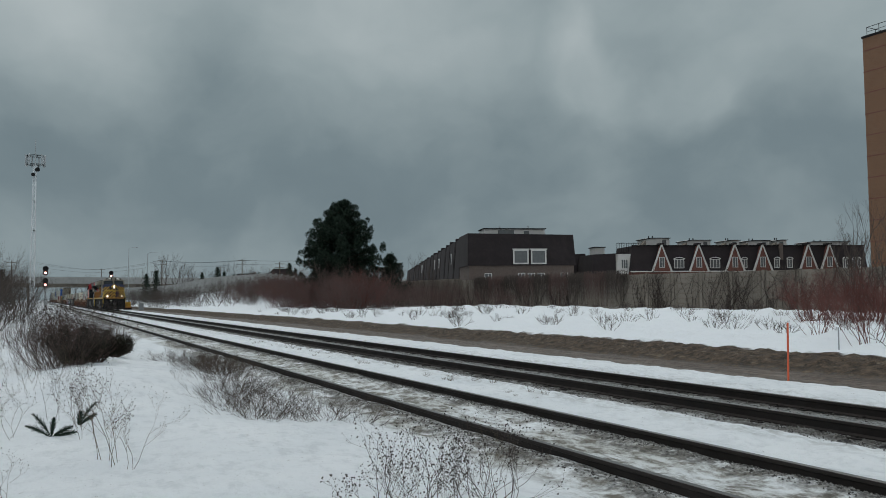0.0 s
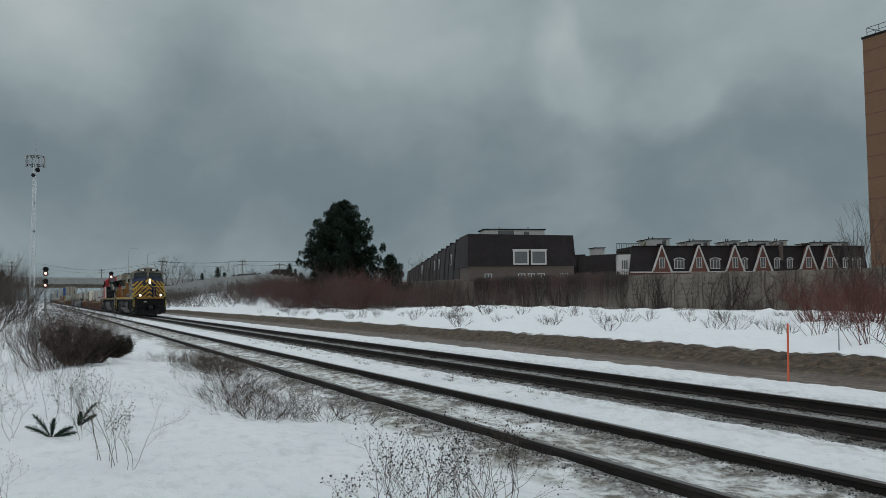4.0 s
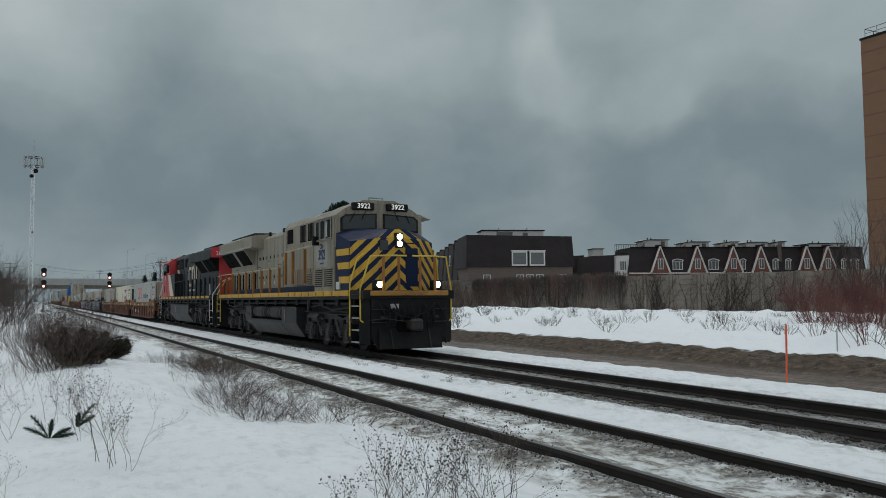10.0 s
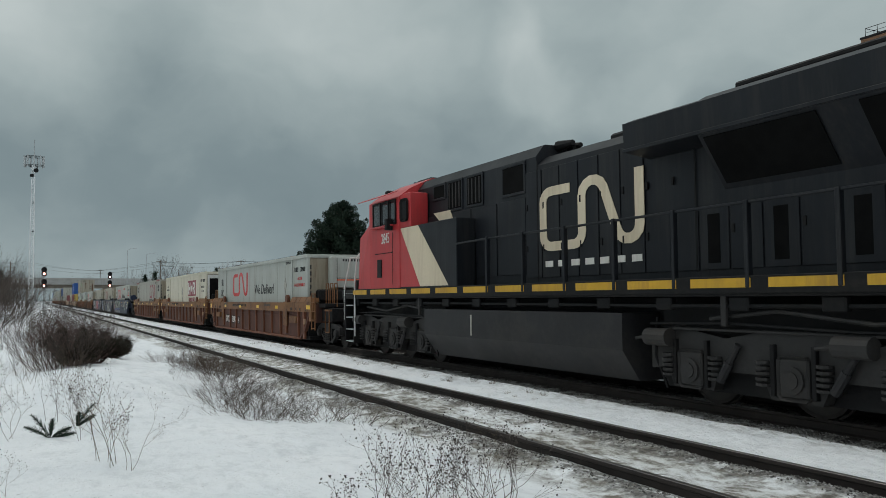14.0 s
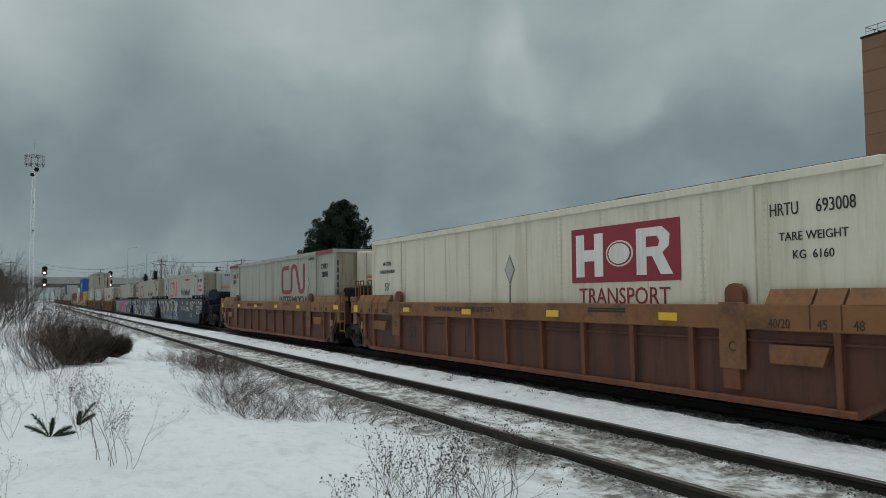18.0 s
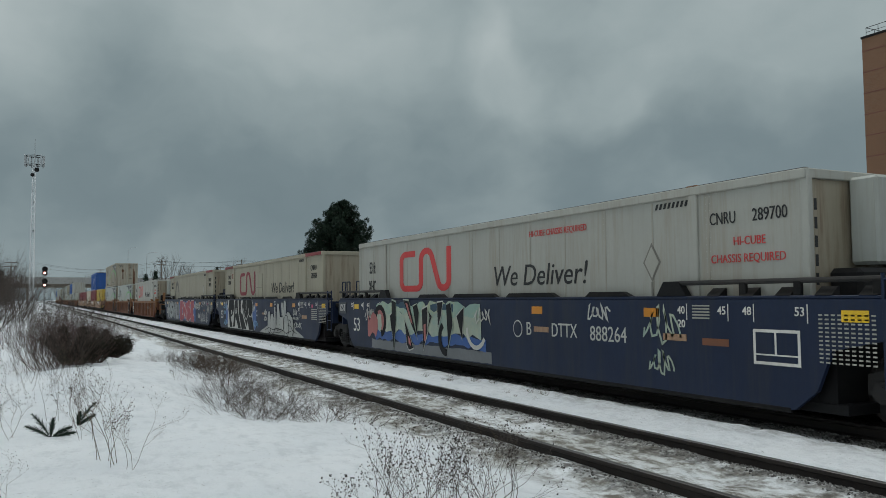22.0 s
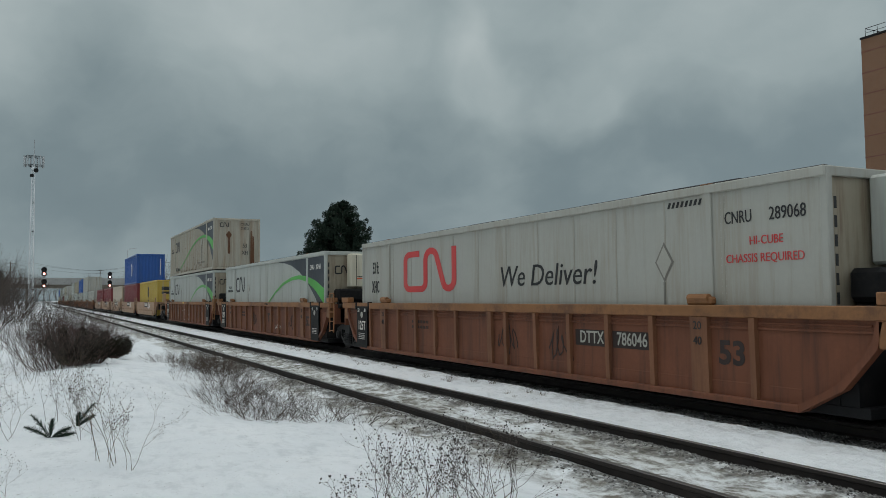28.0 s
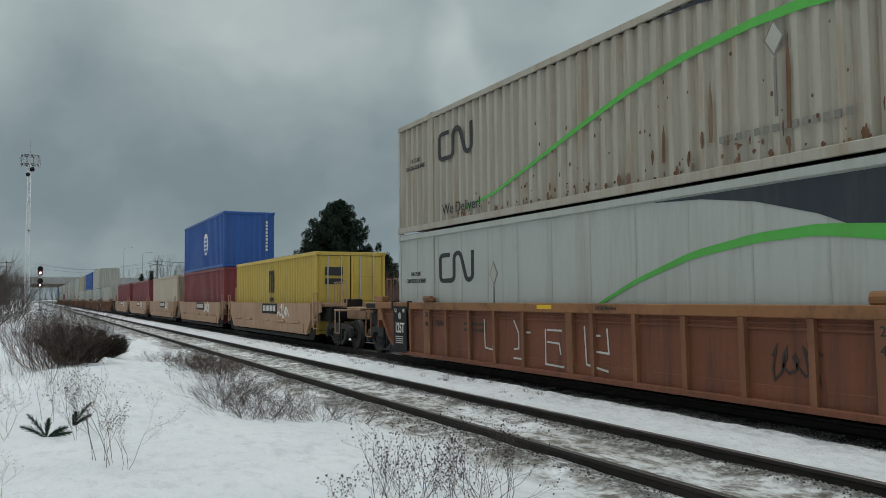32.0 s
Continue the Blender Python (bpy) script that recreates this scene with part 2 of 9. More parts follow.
def ground_material():
    """Snow with a muddy road, gravel by the rails and thin dirty places, laid out by the plan of the place."""
    n = Nodes("snow_mud_and_gravel")
    pos = n.node("NewGeometry", out="Position")
    y = n.node("SeparateXYZ", [pos], out=1)
    mid, fine, grit = n.noise(pos, 0.55, 5), n.noise(pos, 5, 6, 0.65), n.noise(pos, 28, 5, 0.7)
    broad = n.noise(pos, 0.09, 3)
    snow = n.mix(n.step(mid, 0.3, 0.75), (0.92, 0.945, 0.965), (0.84, 0.875, 0.905))
    snow = n.mix(n.math("MULTIPLY", n.step(fine, 0.5, 0.72), 0.25), snow, (0.68, 0.71, 0.74))
    # slushy mottling; its grey also paints the shade in dimpled snow
    dimple_shade = n.noise(pos, 3.2, 8, 0.7, (1.0, 1.6, 1.0))
    snow = n.mix(n.math("MULTIPLY", n.step(dimple_shade, 0.47, 0.68), 0.42), snow, (0.60, 0.635, 0.66))
    # the bank beyond the road is cleaner
    snow = n.mix(n.math("MULTIPLY", n.step(y, 17.5, 19.5), 0.75), snow, (0.90, 0.93, 0.96))
    # specks of dead leaf and soot
    snow = n.mix(n.math("MULTIPLY", n.step(n.noise(pos, 16, 3, 0.8), 0.66, 0.7), 0.5), snow, (0.2, 0.17, 0.14))
    stone = n.node("TexVoronoi", {"Vector": pos, "Scale": 22.0}, out="Color")
    stone = n.node("SeparateXYZ", [stone])
    gravel = n.mix(stone, (0.035, 0.033, 0.03), (0.20, 0.19, 0.175))
    wob = n.math("ADD", y, n.math("MULTIPLY", n.math("SUBTRACT", fine, 0.5), 0.55))
    wob = n.math("ADD", wob, n.math("MULTIPLY", n.math("SUBTRACT", mid, 0.5), 0.7))

    def band(lo, hi, soft):
        return n.math("MULTIPLY", n.step(wob, lo - soft, lo + soft), n.math("SUBTRACT", 1.0, n.step(wob, hi - soft, hi + soft)))

    def both(a, b):
        return n.math("MAXIMUM", a, b)

    # near track: thawed strips along the rails, grimy snow between
    patchy = n.noise(pos, 4.5, 7, 0.72, (0.8, 1.1, 1))
    grimy = n.mix(n.step(patchy, 0.4, 0.62), (0.66, 0.67, 0.65), (0.19, 0.175, 0.145))
    near = band(4.3, 7.0, 0.25)
    col = n.mix(n.math("MULTIPLY", near, n.step(n.math("ADD", mid, n.math("MULTIPLY", patchy, .7)), 0.63, 0.93)), snow, grimy)
    strip = both(band(4.72, 5.06, 0.12), band(6.18, 6.62, 0.14))
    col = n.mix(n.math("MULTIPLY", n.math("MULTIPLY", strip, n.step(n.math("ADD", fine, n.math("MULTIPLY", grit, 0.5)), 0.58, 0.85)), 0.9), col, gravel)
    # grey thawing snow on both sides of the main line
    col = n.mix(n.math("MULTIPLY", band(8.1, 12.2, 0.4), n.math("MULTIPLY", n.step(patchy, 0.42, 0.64), 0.6)), col, (0.41, 0.41, 0.40))
    # main track: gravel bed, a little snow left in it
    bed = band(8.8, 11.15, 0.2)
    thaw = n.step(n.math("ADD", fine, n.math("MULTIPLY", grit, 0.5)), 0.70, 0.92)
    inner = n.math("MULTIPLY", band(9.6, 10.5, 0.2), 0.9)
    keep = both(n.math("MULTIPLY", thaw, 0.6), n.math("MULTIPLY", inner, n.step(n.math("ADD", fine, n.math("MULTIPLY", grit, 0.6)), 0.62, 0.95)))
    col = n.mix(bed, col, n.mix(keep, gravel, (0.50, 0.515, 0.515)))
    # muddy road and its ploughed-up berm
    mud = n.mix(n.step(fine, 0.3, 0.7), (0.055, 0.038, 0.029), (0.18, 0.13, 0.10))
    rut = n.noise(pos, 3.0, 7, .72, (0.13, 1.8, 1))
    mud = n.mix(n.step(rut, 0.5, 0.66), mud, (0.27, 0.22, 0.185))
    mud = n.mix(n.math("MULTIPLY", n.step(n.math("SUBTRACT", 1.0, rut), 0.55, 0.68), 0.8), mud, (0.035, 0.027, 0.022))
    col = n.mix(band(13.8, 15.75, 0.12), col, mud)
    berm = n.mix(n.step(n.math("ADD", n.math("MULTIPLY", grit, .5), n.math("MULTIPLY", fine, .5)), 0.4, 0.64), (0.022, 0.016, 0.012), (0.155, 0.108, 0.072))
    berm = n.mix(n.math("MULTIPLY", n.step(patchy, 0.56, 0.7), 0.6), berm, (0.30, 0.26, 0.2))
    col = n.mix(band(15.55, 17.55, 0.22), col, berm)
    # far fields lose their snow among dry grass
    far = n.math("MULTIPLY", n.step(y, 70, 110), n.step(broad, 0.4, 0.6))
    col = n.mix(far, col, (0.16, 0.13, 0.1))
    wet = n.math("MULTIPLY", band(13.8, 15.75, .15), 0.35)
    lumps = n.noise(pos, 1.7, 4, 0.6)
    h = n.math("ADD", n.math("ADD", n.math("MULTIPLY", fine, 0.8), n.math("MULTIPLY", grit, 0.34)), n.math("MULTIPLY", lumps, 1.7))
    n.put(n.bsdf.inputs["Subsurface Weight"], 0.0)
    return n.finish(col, n.math("SUBTRACT", 0.75, wet), 0, h, 0.75, 0.11, 0.3)


m_ground = ground_material()


def cloud_material():
    """Grey overcast cloud: dark bluish bands, a few paler openings."""
    n = Nodes("overcast_cloud")
    co = n.coords()
    d = n.node("VectorMath", [co], operation="NORMALIZE")
    z = n.node("SeparateXYZ", [d], out=2)
    warp = n.node("VectorMath", [d, n.node("VectorMath", {0: n.node("TexNoise", {"Vector": d, "Scale": 5.0, "Detail": 4.0}, out="Color"), 3: 0.16}, operation="SCALE")], operation="ADD")
    big = n.noise(warp, 2.6, 3, 0.5, (1, 1, 2.0))
    small = n.noise(warp, 8.5, 7, 0.5, (1, 1, 1.5))
    v = n.math("ADD", n.math("MULTIPLY", big, 0.2), n.math("MULTIPLY", small, 0.26))
    v = n.math("ADD", v, 0.325)
    v = n.math("ADD", v, n.math("MULTIPLY", n.math("SUBTRACT", z, 0.15), 0.68))
    v = n.math("ADD", v, n.math("MULTIPLY", n.math("SUBTRACT", 1.0, n.step(z, 0.02, 0.15)), 0.10))

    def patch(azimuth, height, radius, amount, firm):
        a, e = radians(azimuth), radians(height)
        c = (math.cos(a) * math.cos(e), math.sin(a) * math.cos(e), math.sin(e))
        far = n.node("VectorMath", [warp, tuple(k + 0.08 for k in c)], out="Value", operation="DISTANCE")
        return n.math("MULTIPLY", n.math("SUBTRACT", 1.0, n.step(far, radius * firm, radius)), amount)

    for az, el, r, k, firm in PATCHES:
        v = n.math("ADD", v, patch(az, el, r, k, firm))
    ramp = n.nt.nodes.new("ShaderNodeValToRGB")
    stops = ((0.25, (0.10, 0.138, 0.158)), (0.5, (0.148, 0.192, 0.212)), (0.7, (0.245, 0.295, 0.31)), (1.0, (0.38, 0.425, 0.435)))
    while len(ramp.color_ramp.elements) < len(stops):
        ramp.color_ramp.elements.new(0.5)
    for e, (p, c) in zip(ramp.color_ramp.elements, stops):
        e.position, e.color = p, (*c, 1)
    n.nt.links.new(v, ramp.inputs[0])
    em = n.nt.nodes.new("ShaderNodeEmission")
    n.nt.links.new(ramp.outputs[0], em.inputs[0])
    em.inputs[1].default_value = 1.13
    n.nt.links.new(em.outputs[0], n.nt.nodes["Material Output"].inputs[0])
    return n.mat


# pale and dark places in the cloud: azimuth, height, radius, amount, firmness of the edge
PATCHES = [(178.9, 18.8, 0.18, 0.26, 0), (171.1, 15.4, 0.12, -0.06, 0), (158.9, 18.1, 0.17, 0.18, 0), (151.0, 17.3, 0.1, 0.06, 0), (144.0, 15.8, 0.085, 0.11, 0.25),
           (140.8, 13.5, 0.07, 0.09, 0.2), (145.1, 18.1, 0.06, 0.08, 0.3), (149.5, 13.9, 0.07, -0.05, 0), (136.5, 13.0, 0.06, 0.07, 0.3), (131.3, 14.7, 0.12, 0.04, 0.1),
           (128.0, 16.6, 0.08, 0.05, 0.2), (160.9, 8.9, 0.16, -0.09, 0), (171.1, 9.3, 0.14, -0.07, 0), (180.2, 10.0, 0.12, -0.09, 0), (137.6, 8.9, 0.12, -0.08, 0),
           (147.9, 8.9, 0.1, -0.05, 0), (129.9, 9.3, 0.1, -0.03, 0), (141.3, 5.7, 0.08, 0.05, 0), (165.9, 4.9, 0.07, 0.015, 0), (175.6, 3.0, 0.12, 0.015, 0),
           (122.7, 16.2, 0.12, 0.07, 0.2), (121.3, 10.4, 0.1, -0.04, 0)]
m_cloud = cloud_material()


# ---- shapes ----
class Shape:
    """Gathers the vertices and faces of one part."""

    def __init__(self):
        self.v, self.f = [], []

    def add(self, verts, faces):
        k = len(self.v)
        self.v += [tuple(p) for p in verts]
        self.f += [tuple(i + k for i in f) for f in faces]
        return self

    def box(self, x0, x1, y0, y1, z0, z1):
        return self.add([(x, y, z) for x in (x0, x1) for y in (y0, y1) for z in (z0, z1)],
                        [(0, 1, 3, 2), (4, 6, 7, 5), (0, 4, 5, 1), (2, 3, 7, 6), (0, 2, 6, 4), (1, 5, 7, 3)])

    def rbox(self, x0, x1, y0, y1, z0, z1, c=0.02):
        """A box with chamfered edges."""
        lo, hi = (x0, y0, z0), (x1, y1, z1)
        ids, verts = {}, []
        for s in [(a, b, d) for a in (0, 1) for b in (0, 1) for d in (0, 1)]:
            for ax in range(3):
                p = []
                for i in range(3):
                    e = (lo, hi)[s[i]][i]
                    p.append(e if i == ax else e + (c if s[i] == 0 else -c))
                ids[s, ax] = len(verts)
                verts.append(p)
        faces = []
        for ax in range(3):
            o = [i for i in range(3) if i != ax]
            for side in (0, 1):
                ring = []
                for a, b in ((0, 0), (1, 0), (1, 1), (0, 1)):
                    s = [0, 0, 0]
                    s[ax], s[o[0]], s[o[1]] = side, a, b
                    ring.append(ids[tuple(s), ax])
                faces.append(ring)
            for a in (0, 1):
                for b in (0, 1):
                    s0, s1 = [0, 0, 0], [0, 0, 0]
                    for s, k in ((s0, 0), (s1, 1)):
                        s[ax], s[o[0]], s[o[1]] = k, a, b
                    s0, s1 = tuple(s0), tuple(s1)
                    faces.append((ids[s0, o[0]], ids[s1, o[0]], ids[s1, o[1]], ids[s0, o[1]]))
        for s in [(a, b, d) for a in (0, 1) for b in (0, 1) for d in (0, 1)]:
            faces.append((ids[s, 0], ids[s, 1], ids[s, 2]))
        return self.add(verts, faces)

    def prism(self, pts, axis, a, b):
        """A polygon of two coordinates, drawn out along an axis from a to b."""
        def at(p, k):
            q = list(p)
            q.insert(axis, k)
            return q
        n = len(pts)
        return self.add([at(p, a) for p in pts] + [at(p, b) for p in pts],
                        [tuple(range(n))[::-1], tuple(range(n, 2 * n))] + [(i, (i + 1) % n, n + (i + 1) % n, n + i) for i in range(n)])

    def cyl(self, p, q, r, n=8, r2=None):
        p, q = Vector(p), Vector(q)
        d = (q - p).normalized()
        u = d.orthogonal().normalized()
        w = d.cross(u)
        r2 = r if r2 is None else r2
        ring = [(math.cos(2 * math.pi * i / n), math.sin(2 * math.pi * i / n)) for i in range(n)]
        vs = [p + (u * a + w * b) * r for a, b in ring] + [q + (u * a + w * b) * r2 for a, b in ring]
        return self.add(vs, [(i, (i + 1) % n, n + (i + 1) % n, n + i) for i in range(n)] + [tuple(range(n))[::-1], tuple(range(n, 2 * n))])

    def tube(self, pts, r, n=6):
        for a, b in zip(pts, pts[1:]):
            self.cyl(a, b, r, n)
        return self

    def plate(self, quad, out, thick=0.006):
        """A flat polygon in space, thickened towards out."""
        o = Vector(out).normalized() * thick
        n = len(quad)
        return self.add([Vector(p) for p in quad] + [Vector(p) + o for p in quad],
                        [tuple(range(n)), tuple(range(n, 2 * n))[::-1]] + [(i, (i + 1) % n, n + (i + 1) % n, n + i) for i in range(n)])

    def mesh(self, name, material, smooth=False):
        me = bpy.data.meshes.new(name)
        me.from_pydata(self.v, [], self.f)
        if material:
            me.materials.append(material)
        if smooth:
            me.polygons.foreach_set("use_smooth", [True] * len(me.polygons))
        me.update()
        return me


def part(name, sh, material, parent, label="", smooth=False, at=None):
    ob = new(name, sh if isinstance(sh, bpy.types.Mesh) else sh.mesh(name, material, smooth))
    ob.parent = parent
    if at is not None:
        ob.matrix_basis = at
    return tagged(ob, label) if label else ob


def thing(name, m, label, category, group="", kind=""):
    ob = new(name)
    ob.matrix_basis = m
    ob.empty_display_size = 0.3
    return tagged(ob, label, category, group, kind)


def solid(name, sh, material, label, category="", group="", kind="", m=None, smooth=False):
    ob = new(name, sh.mesh(name, material, smooth))
    if m is not None:
        ob.matrix_basis = m
    return tagged(ob, label, category, group, kind)


LETTERS = {}


def letters(body, size, width=1.0, bold=0.0):
    """Writing in the built-in font as a flat mesh, centred, in the xy plane."""
    key = (body, size, width, bold)
    if key not in LETTERS:
        cu = bpy.data.curves.new("writing", "FONT")
        cu.body, cu.size, cu.align_x, cu.align_y, cu.extrude, cu.resolution_u, cu.offset = body, size, "CENTER", "CENTER", 0.003, 3, bold * size
        ob = bpy.data.objects.new("writing", cu)
        me = bpy.data.meshes.new_from_object(ob)
        bpy.data.objects.remove(ob)
        me.transform(Matrix.Diagonal((width, 1, 1, 1)))
        LETTERS[key] = me
    return LETTERS[key]


def write(parent, body, size, x, y, z, material, face="side", width=1.0, name="lettering", label="", bold=0.0):
    me = letters(body, size, width, bold).copy()
    me.materials.clear()
    me.materials.append(material)
    rot = {"side": (90, 0, 0), "front": (90, 0, 90), "flank": (90, 0, 180), "back": (90, 0, -90)}[face]
    return part(name, me, None, parent, label, at=pose(x, y, z, *rot))


def ribbon(pts, w):
    """A flat bent band of width w through 2D points, with mitred corners, as a list of quads."""
    P = [Vector(p) for p in pts]
    L, R = [], []
    for i, p in enumerate(P):
        a = (P[i] - P[i - 1]).normalized() if i else (P[1] - P[0]).normalized()
        b = (P[i + 1] - P[i]).normalized() if i < len(P) - 1 else a
        na, nb = Vector((-a.y, a.x)), Vector((-b.y, b.x))
        m = (na + nb)
        m = m.normalized() if m.length > 1e-6 else na
        k = w / 2 / max(0.35, m.dot(na))
        L.append(p + m * k)
        R.append(p - m * k)
    return [[L[i], L[i + 1], R[i + 1], R[i]] for i in range(len(P) - 1)]


def curtain(sh, low, high, place, out, thick=.004):
    """One flat sheet between two lines of equally many 2D points, laid on a wall by place()."""
    n, out = len(low), Vector(out) * thick
    base = [Vector(place(p)) for p in list(low) + list(high)]
    v = base + [p + out for p in base]
    m = 2 * n
    faces = []
    for i in range(n - 1):
        faces += [(i, i + 1, n + i + 1, n + i), (m + i, m + n + i, m + n + i + 1, m + i + 1), (i, m + i, m + i + 1, i + 1), (n + i, n + i + 1, m + n + i + 1, m + n + i)]
    faces += [(0, n, m + n, m), (n - 1, m + n - 1, m + 2 * n - 1, 2 * n - 1)]
    return sh.add(v, faces)


def bent(sh, pts, w, place, out, thick=.004):
    """A bent band of width w through 2D points, as one sheet."""
    qs = ribbon(pts, w)
    return curtain(sh, [q[3] for q in qs] + [qs[-1][2]], [q[0] for q in qs] + [qs[-1][1]], place, out, thick)


def arc(cx, cz, r, a0, a1, n=5):
    return [(cx + r * math.cos(radians(a0 + (a1 - a0) * i / n)), cz + r * math.sin(radians(a0 + (a1 - a0) * i / n))) for i in range(n + 1)]


def mark(sh, x, y, z, h, w=1.0, face="side"):
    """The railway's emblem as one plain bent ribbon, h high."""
    r = 0.16
    pts = [(0.62, 0.92)] + arc(0.24, 0.76, r, 90, 180) + arc(0.24, 0.24, r, 180, 270) + arc(0.68, 0.24, r, 270, 360)
    pts += arc(1.04, 0.76, 0.2, 180, 20, 6) + arc(1.62, 0.26, 0.18, 200, 360, 6) + [(1.8, 1.0)]
    if face == "side":
        return bent(sh, pts, 0.145, lambda p: (x + p.x * h * w, y, z + p.y * h), (0, -1, 0))
    return bent(sh, pts, 0.145, lambda p: (x, y + p.x * h * w, z + p.y * h), (1, 0, 0))


def bars(sh, x, y, z, w, h, rows=1, gap=0.5, face="side", broken=0):
    """Writing too small to read, as plain bars; broken: cut each bar into so many blocks."""
    for i in range(rows):
        zz = z - i * h * (1 + gap)
        cuts = broken or 1
        for k in range(cuts):
            a, b = w * k / cuts, w * (k + (0.6 if broken else 1)) / cuts
            if face == "side":
                sh.plate([(x + a, y, zz), (x + b, y, zz), (x + b, y, zz + h), (x + a, y, zz + h)], (0, -1, 0), 0.004)
            else:
                sh.plate([(x, y + a, zz), (x, y + b, zz), (x, y + b, zz + h), (x, y + a, zz + h)], (1, 0, 0), 0.004)
    return sh


# ---- the ground ----
Y_NEAR, Y_MAIN = 5.85, 10.07      # centre lines of the two tracks; the rail heads lie at z = 0


def smooth(v, lo, hi):
    t = np.clip((v - lo) / (hi - lo), 0, 1)
    return t * t * (3 - 2 * t)


WAVES = {}


def waves(x, y, s, seed):
    """Smooth uneven relief from a few crossed waves."""
    if seed not in WAVES:
        r = random.Random(seed)
        WAVES[seed] = []
        for i in range(7):
            a, k = r.uniform(0, 6.28), s * r.uniform(0.6, 1.9)
            WAVES[seed].append((math.cos(a) * k, math.sin(a) * k, r.uniform(0, 6.28)))
    out = 0
    for a, b, p in WAVES[seed]:
        out = out + np.sin(x * a + y * b + p) / 7
    return out


def lumps(x, y, s, seed):
    """Rounded random unevenness, about -0.5 to 0.5, with lumps 1 / s metres wide."""
    x, y = x * s, y * s
    i, j = np.floor(x), np.floor(y)
    a, b = x - i, y - j
    a, b = a * a * (3 - 2 * a), b * b * (3 - 2 * b)

    def grid(p, q):
        w = np.sin(p * 127.1 + q * 311.7 + seed * 74.7) * 43758.5453
        return w - np.floor(w)

    return (grid(i, j) * (1 - a) + grid(i + 1, j) * a) * (1 - b) + (grid(i, j + 1) * (1 - a) + grid(i + 1, j + 1) * a) * b - 0.5


def hump(x, y, cx, cy, rx, ry):
    return np.exp(-((x - cx) / rx) ** 2 - ((y - cy) / ry) ** 2)


def wall_line(x):
    return 49.3 + (x + 112) * 0.092


def rise(x):
    """How high the embankment under the noise wall stands, along the line."""
    return 3.6 * smooth(-x, 122, 178) - 1.2 * smooth(-x, 205, 260) - 1.6 * smooth(-x, 300, 380)


def height(x, y):
    x, y = np.asarray(x, float), np.asarray(y, float)
    z = -0.13 + 0.02 * waves(x, y, 2.2, 3)
    verge = 1 - smooth(y, 2.7, 4.6)
    z = z + verge * (0.2 + 0.09 * waves(x, y, 0.55, 5) + 0.04 * waves(x, y, 2.0, 6))
    z = z + 0.28 * hump(x, y, -15.5, 0.9, 3.5, 1.4) + 0.22 * hump(x, y, -26, 0.6, 7, 1.6) - 0.28 * hump(x, y, -13.5, 3.2, 2.2, 0.9) * verge
    z = z + 0.4 * smooth(-y, 1.5, 8) * smooth(-x, 10, 30)
    z = z + verge * (0.06 * lumps(x, y, 1.1, 1) + 0.035 * lumps(x, y, 3.1, 2) + 0.025 * lumps(x, y, 6.5, 15))
    bed = smooth(y, 8.5, 8.9) * (1 - smooth(y, 11.3, 11.7))
    between = smooth(y, 7.0, 7.4) * (1 - smooth(y, 8.4, 8.8)) + smooth(y, 11.3, 11.8) * (1 - smooth(y, 13.4, 13.8))
    z = z - 0.05 * bed + 0.03 * hump(x * 0, y, 0, Y_MAIN, 1, 0.5) + (0.05 * lumps(x, y, 1.6, 3) + 0.07 * lumps(x, y, 4.2, 4) + 0.05 * lumps(x, y, 7.0, 14)) * between + bed * 0.025 * lumps(x, y, 6, 5)
    near = smooth(y, 4.2, 4.7) * (1 - smooth(y, 6.9, 7.3))
    by_rail = np.minimum(1, hump(x * 0, y, 0, Y_NEAR - .752, 1, .3) + hump(x * 0, y, 0, Y_NEAR + .752, 1, .3))
    z = z + near * (-0.012 + (0.06 * lumps(x, y, 2.0, 6) + 0.05 * lumps(x, y, 4.5, 7) + 0.03 * lumps(x, y, 8, 16)) * (1 - .85 * by_rail)) + 0.025 * hump(x * 0, y, 0, Y_NEAR, 1, 0.45)
    z = z + (0.045 + 0.03 * lumps(x, y, 2.6, 21)) * (hump(x * 0, y, 0, 4.86, 1, 0.2) + hump(x * 0, y, 0, 5.36, 1, 0.2) + hump(x * 0, y, 0, 6.36, 1, 0.2))
    road = smooth(y, 13.6, 13.95) * (1 - smooth(y, 15.5, 15.9))
    z = z - road * (0.07 + 0.03 * np.sin(y * 5.2 + 0.4 * np.sin(x * 0.2)))
    z = z + smooth(y, 15.6, 16.7) * (1 - smooth(y, 17.6, 19.5)) * (0.26 + 0.04 * waves(x, y, 3.3, 8) + 0.08 * lumps(x, y, 1.4, 8) + 0.12 * lumps(x, y, 4.3, 9))
    bank = smooth(y, 17.2, 22) * (1 - smooth(y, 60, 75))
    z = z + bank * (0.28 + 0.14 * waves(x, y, 0.5, 11) + 0.30 * lumps(x, y, 0.55, 10) + 0.24 * lumps(x, y, 1.3, 11) + 0.2 * lumps(x, y, 2.8, 12))
    z = z + 0.55 * hump(x, y, -62, 36, 14, 9) + 0.35 * hump(x, y, -38, 40, 10, 7)
    z = z + rise(x) * smooth(y, 28, 44) * (1 - smooth(y, 70, 110))
    return z


def spaced(dense, lo, hi, far_lo, far_hi, grow=1.09):
    mid = list(np.arange(lo, hi, dense))
    a, s = [lo], dense
    while a[-1] > far_lo:
        s *= grow
        a.append(a[-1] - s)
    b, s = [mid[-1]], dense
    while b[-1] < far_hi:
        s *= grow
        b.append(b[-1] + s)
    return np.array(a[:0:-1] + mid + b[1:])


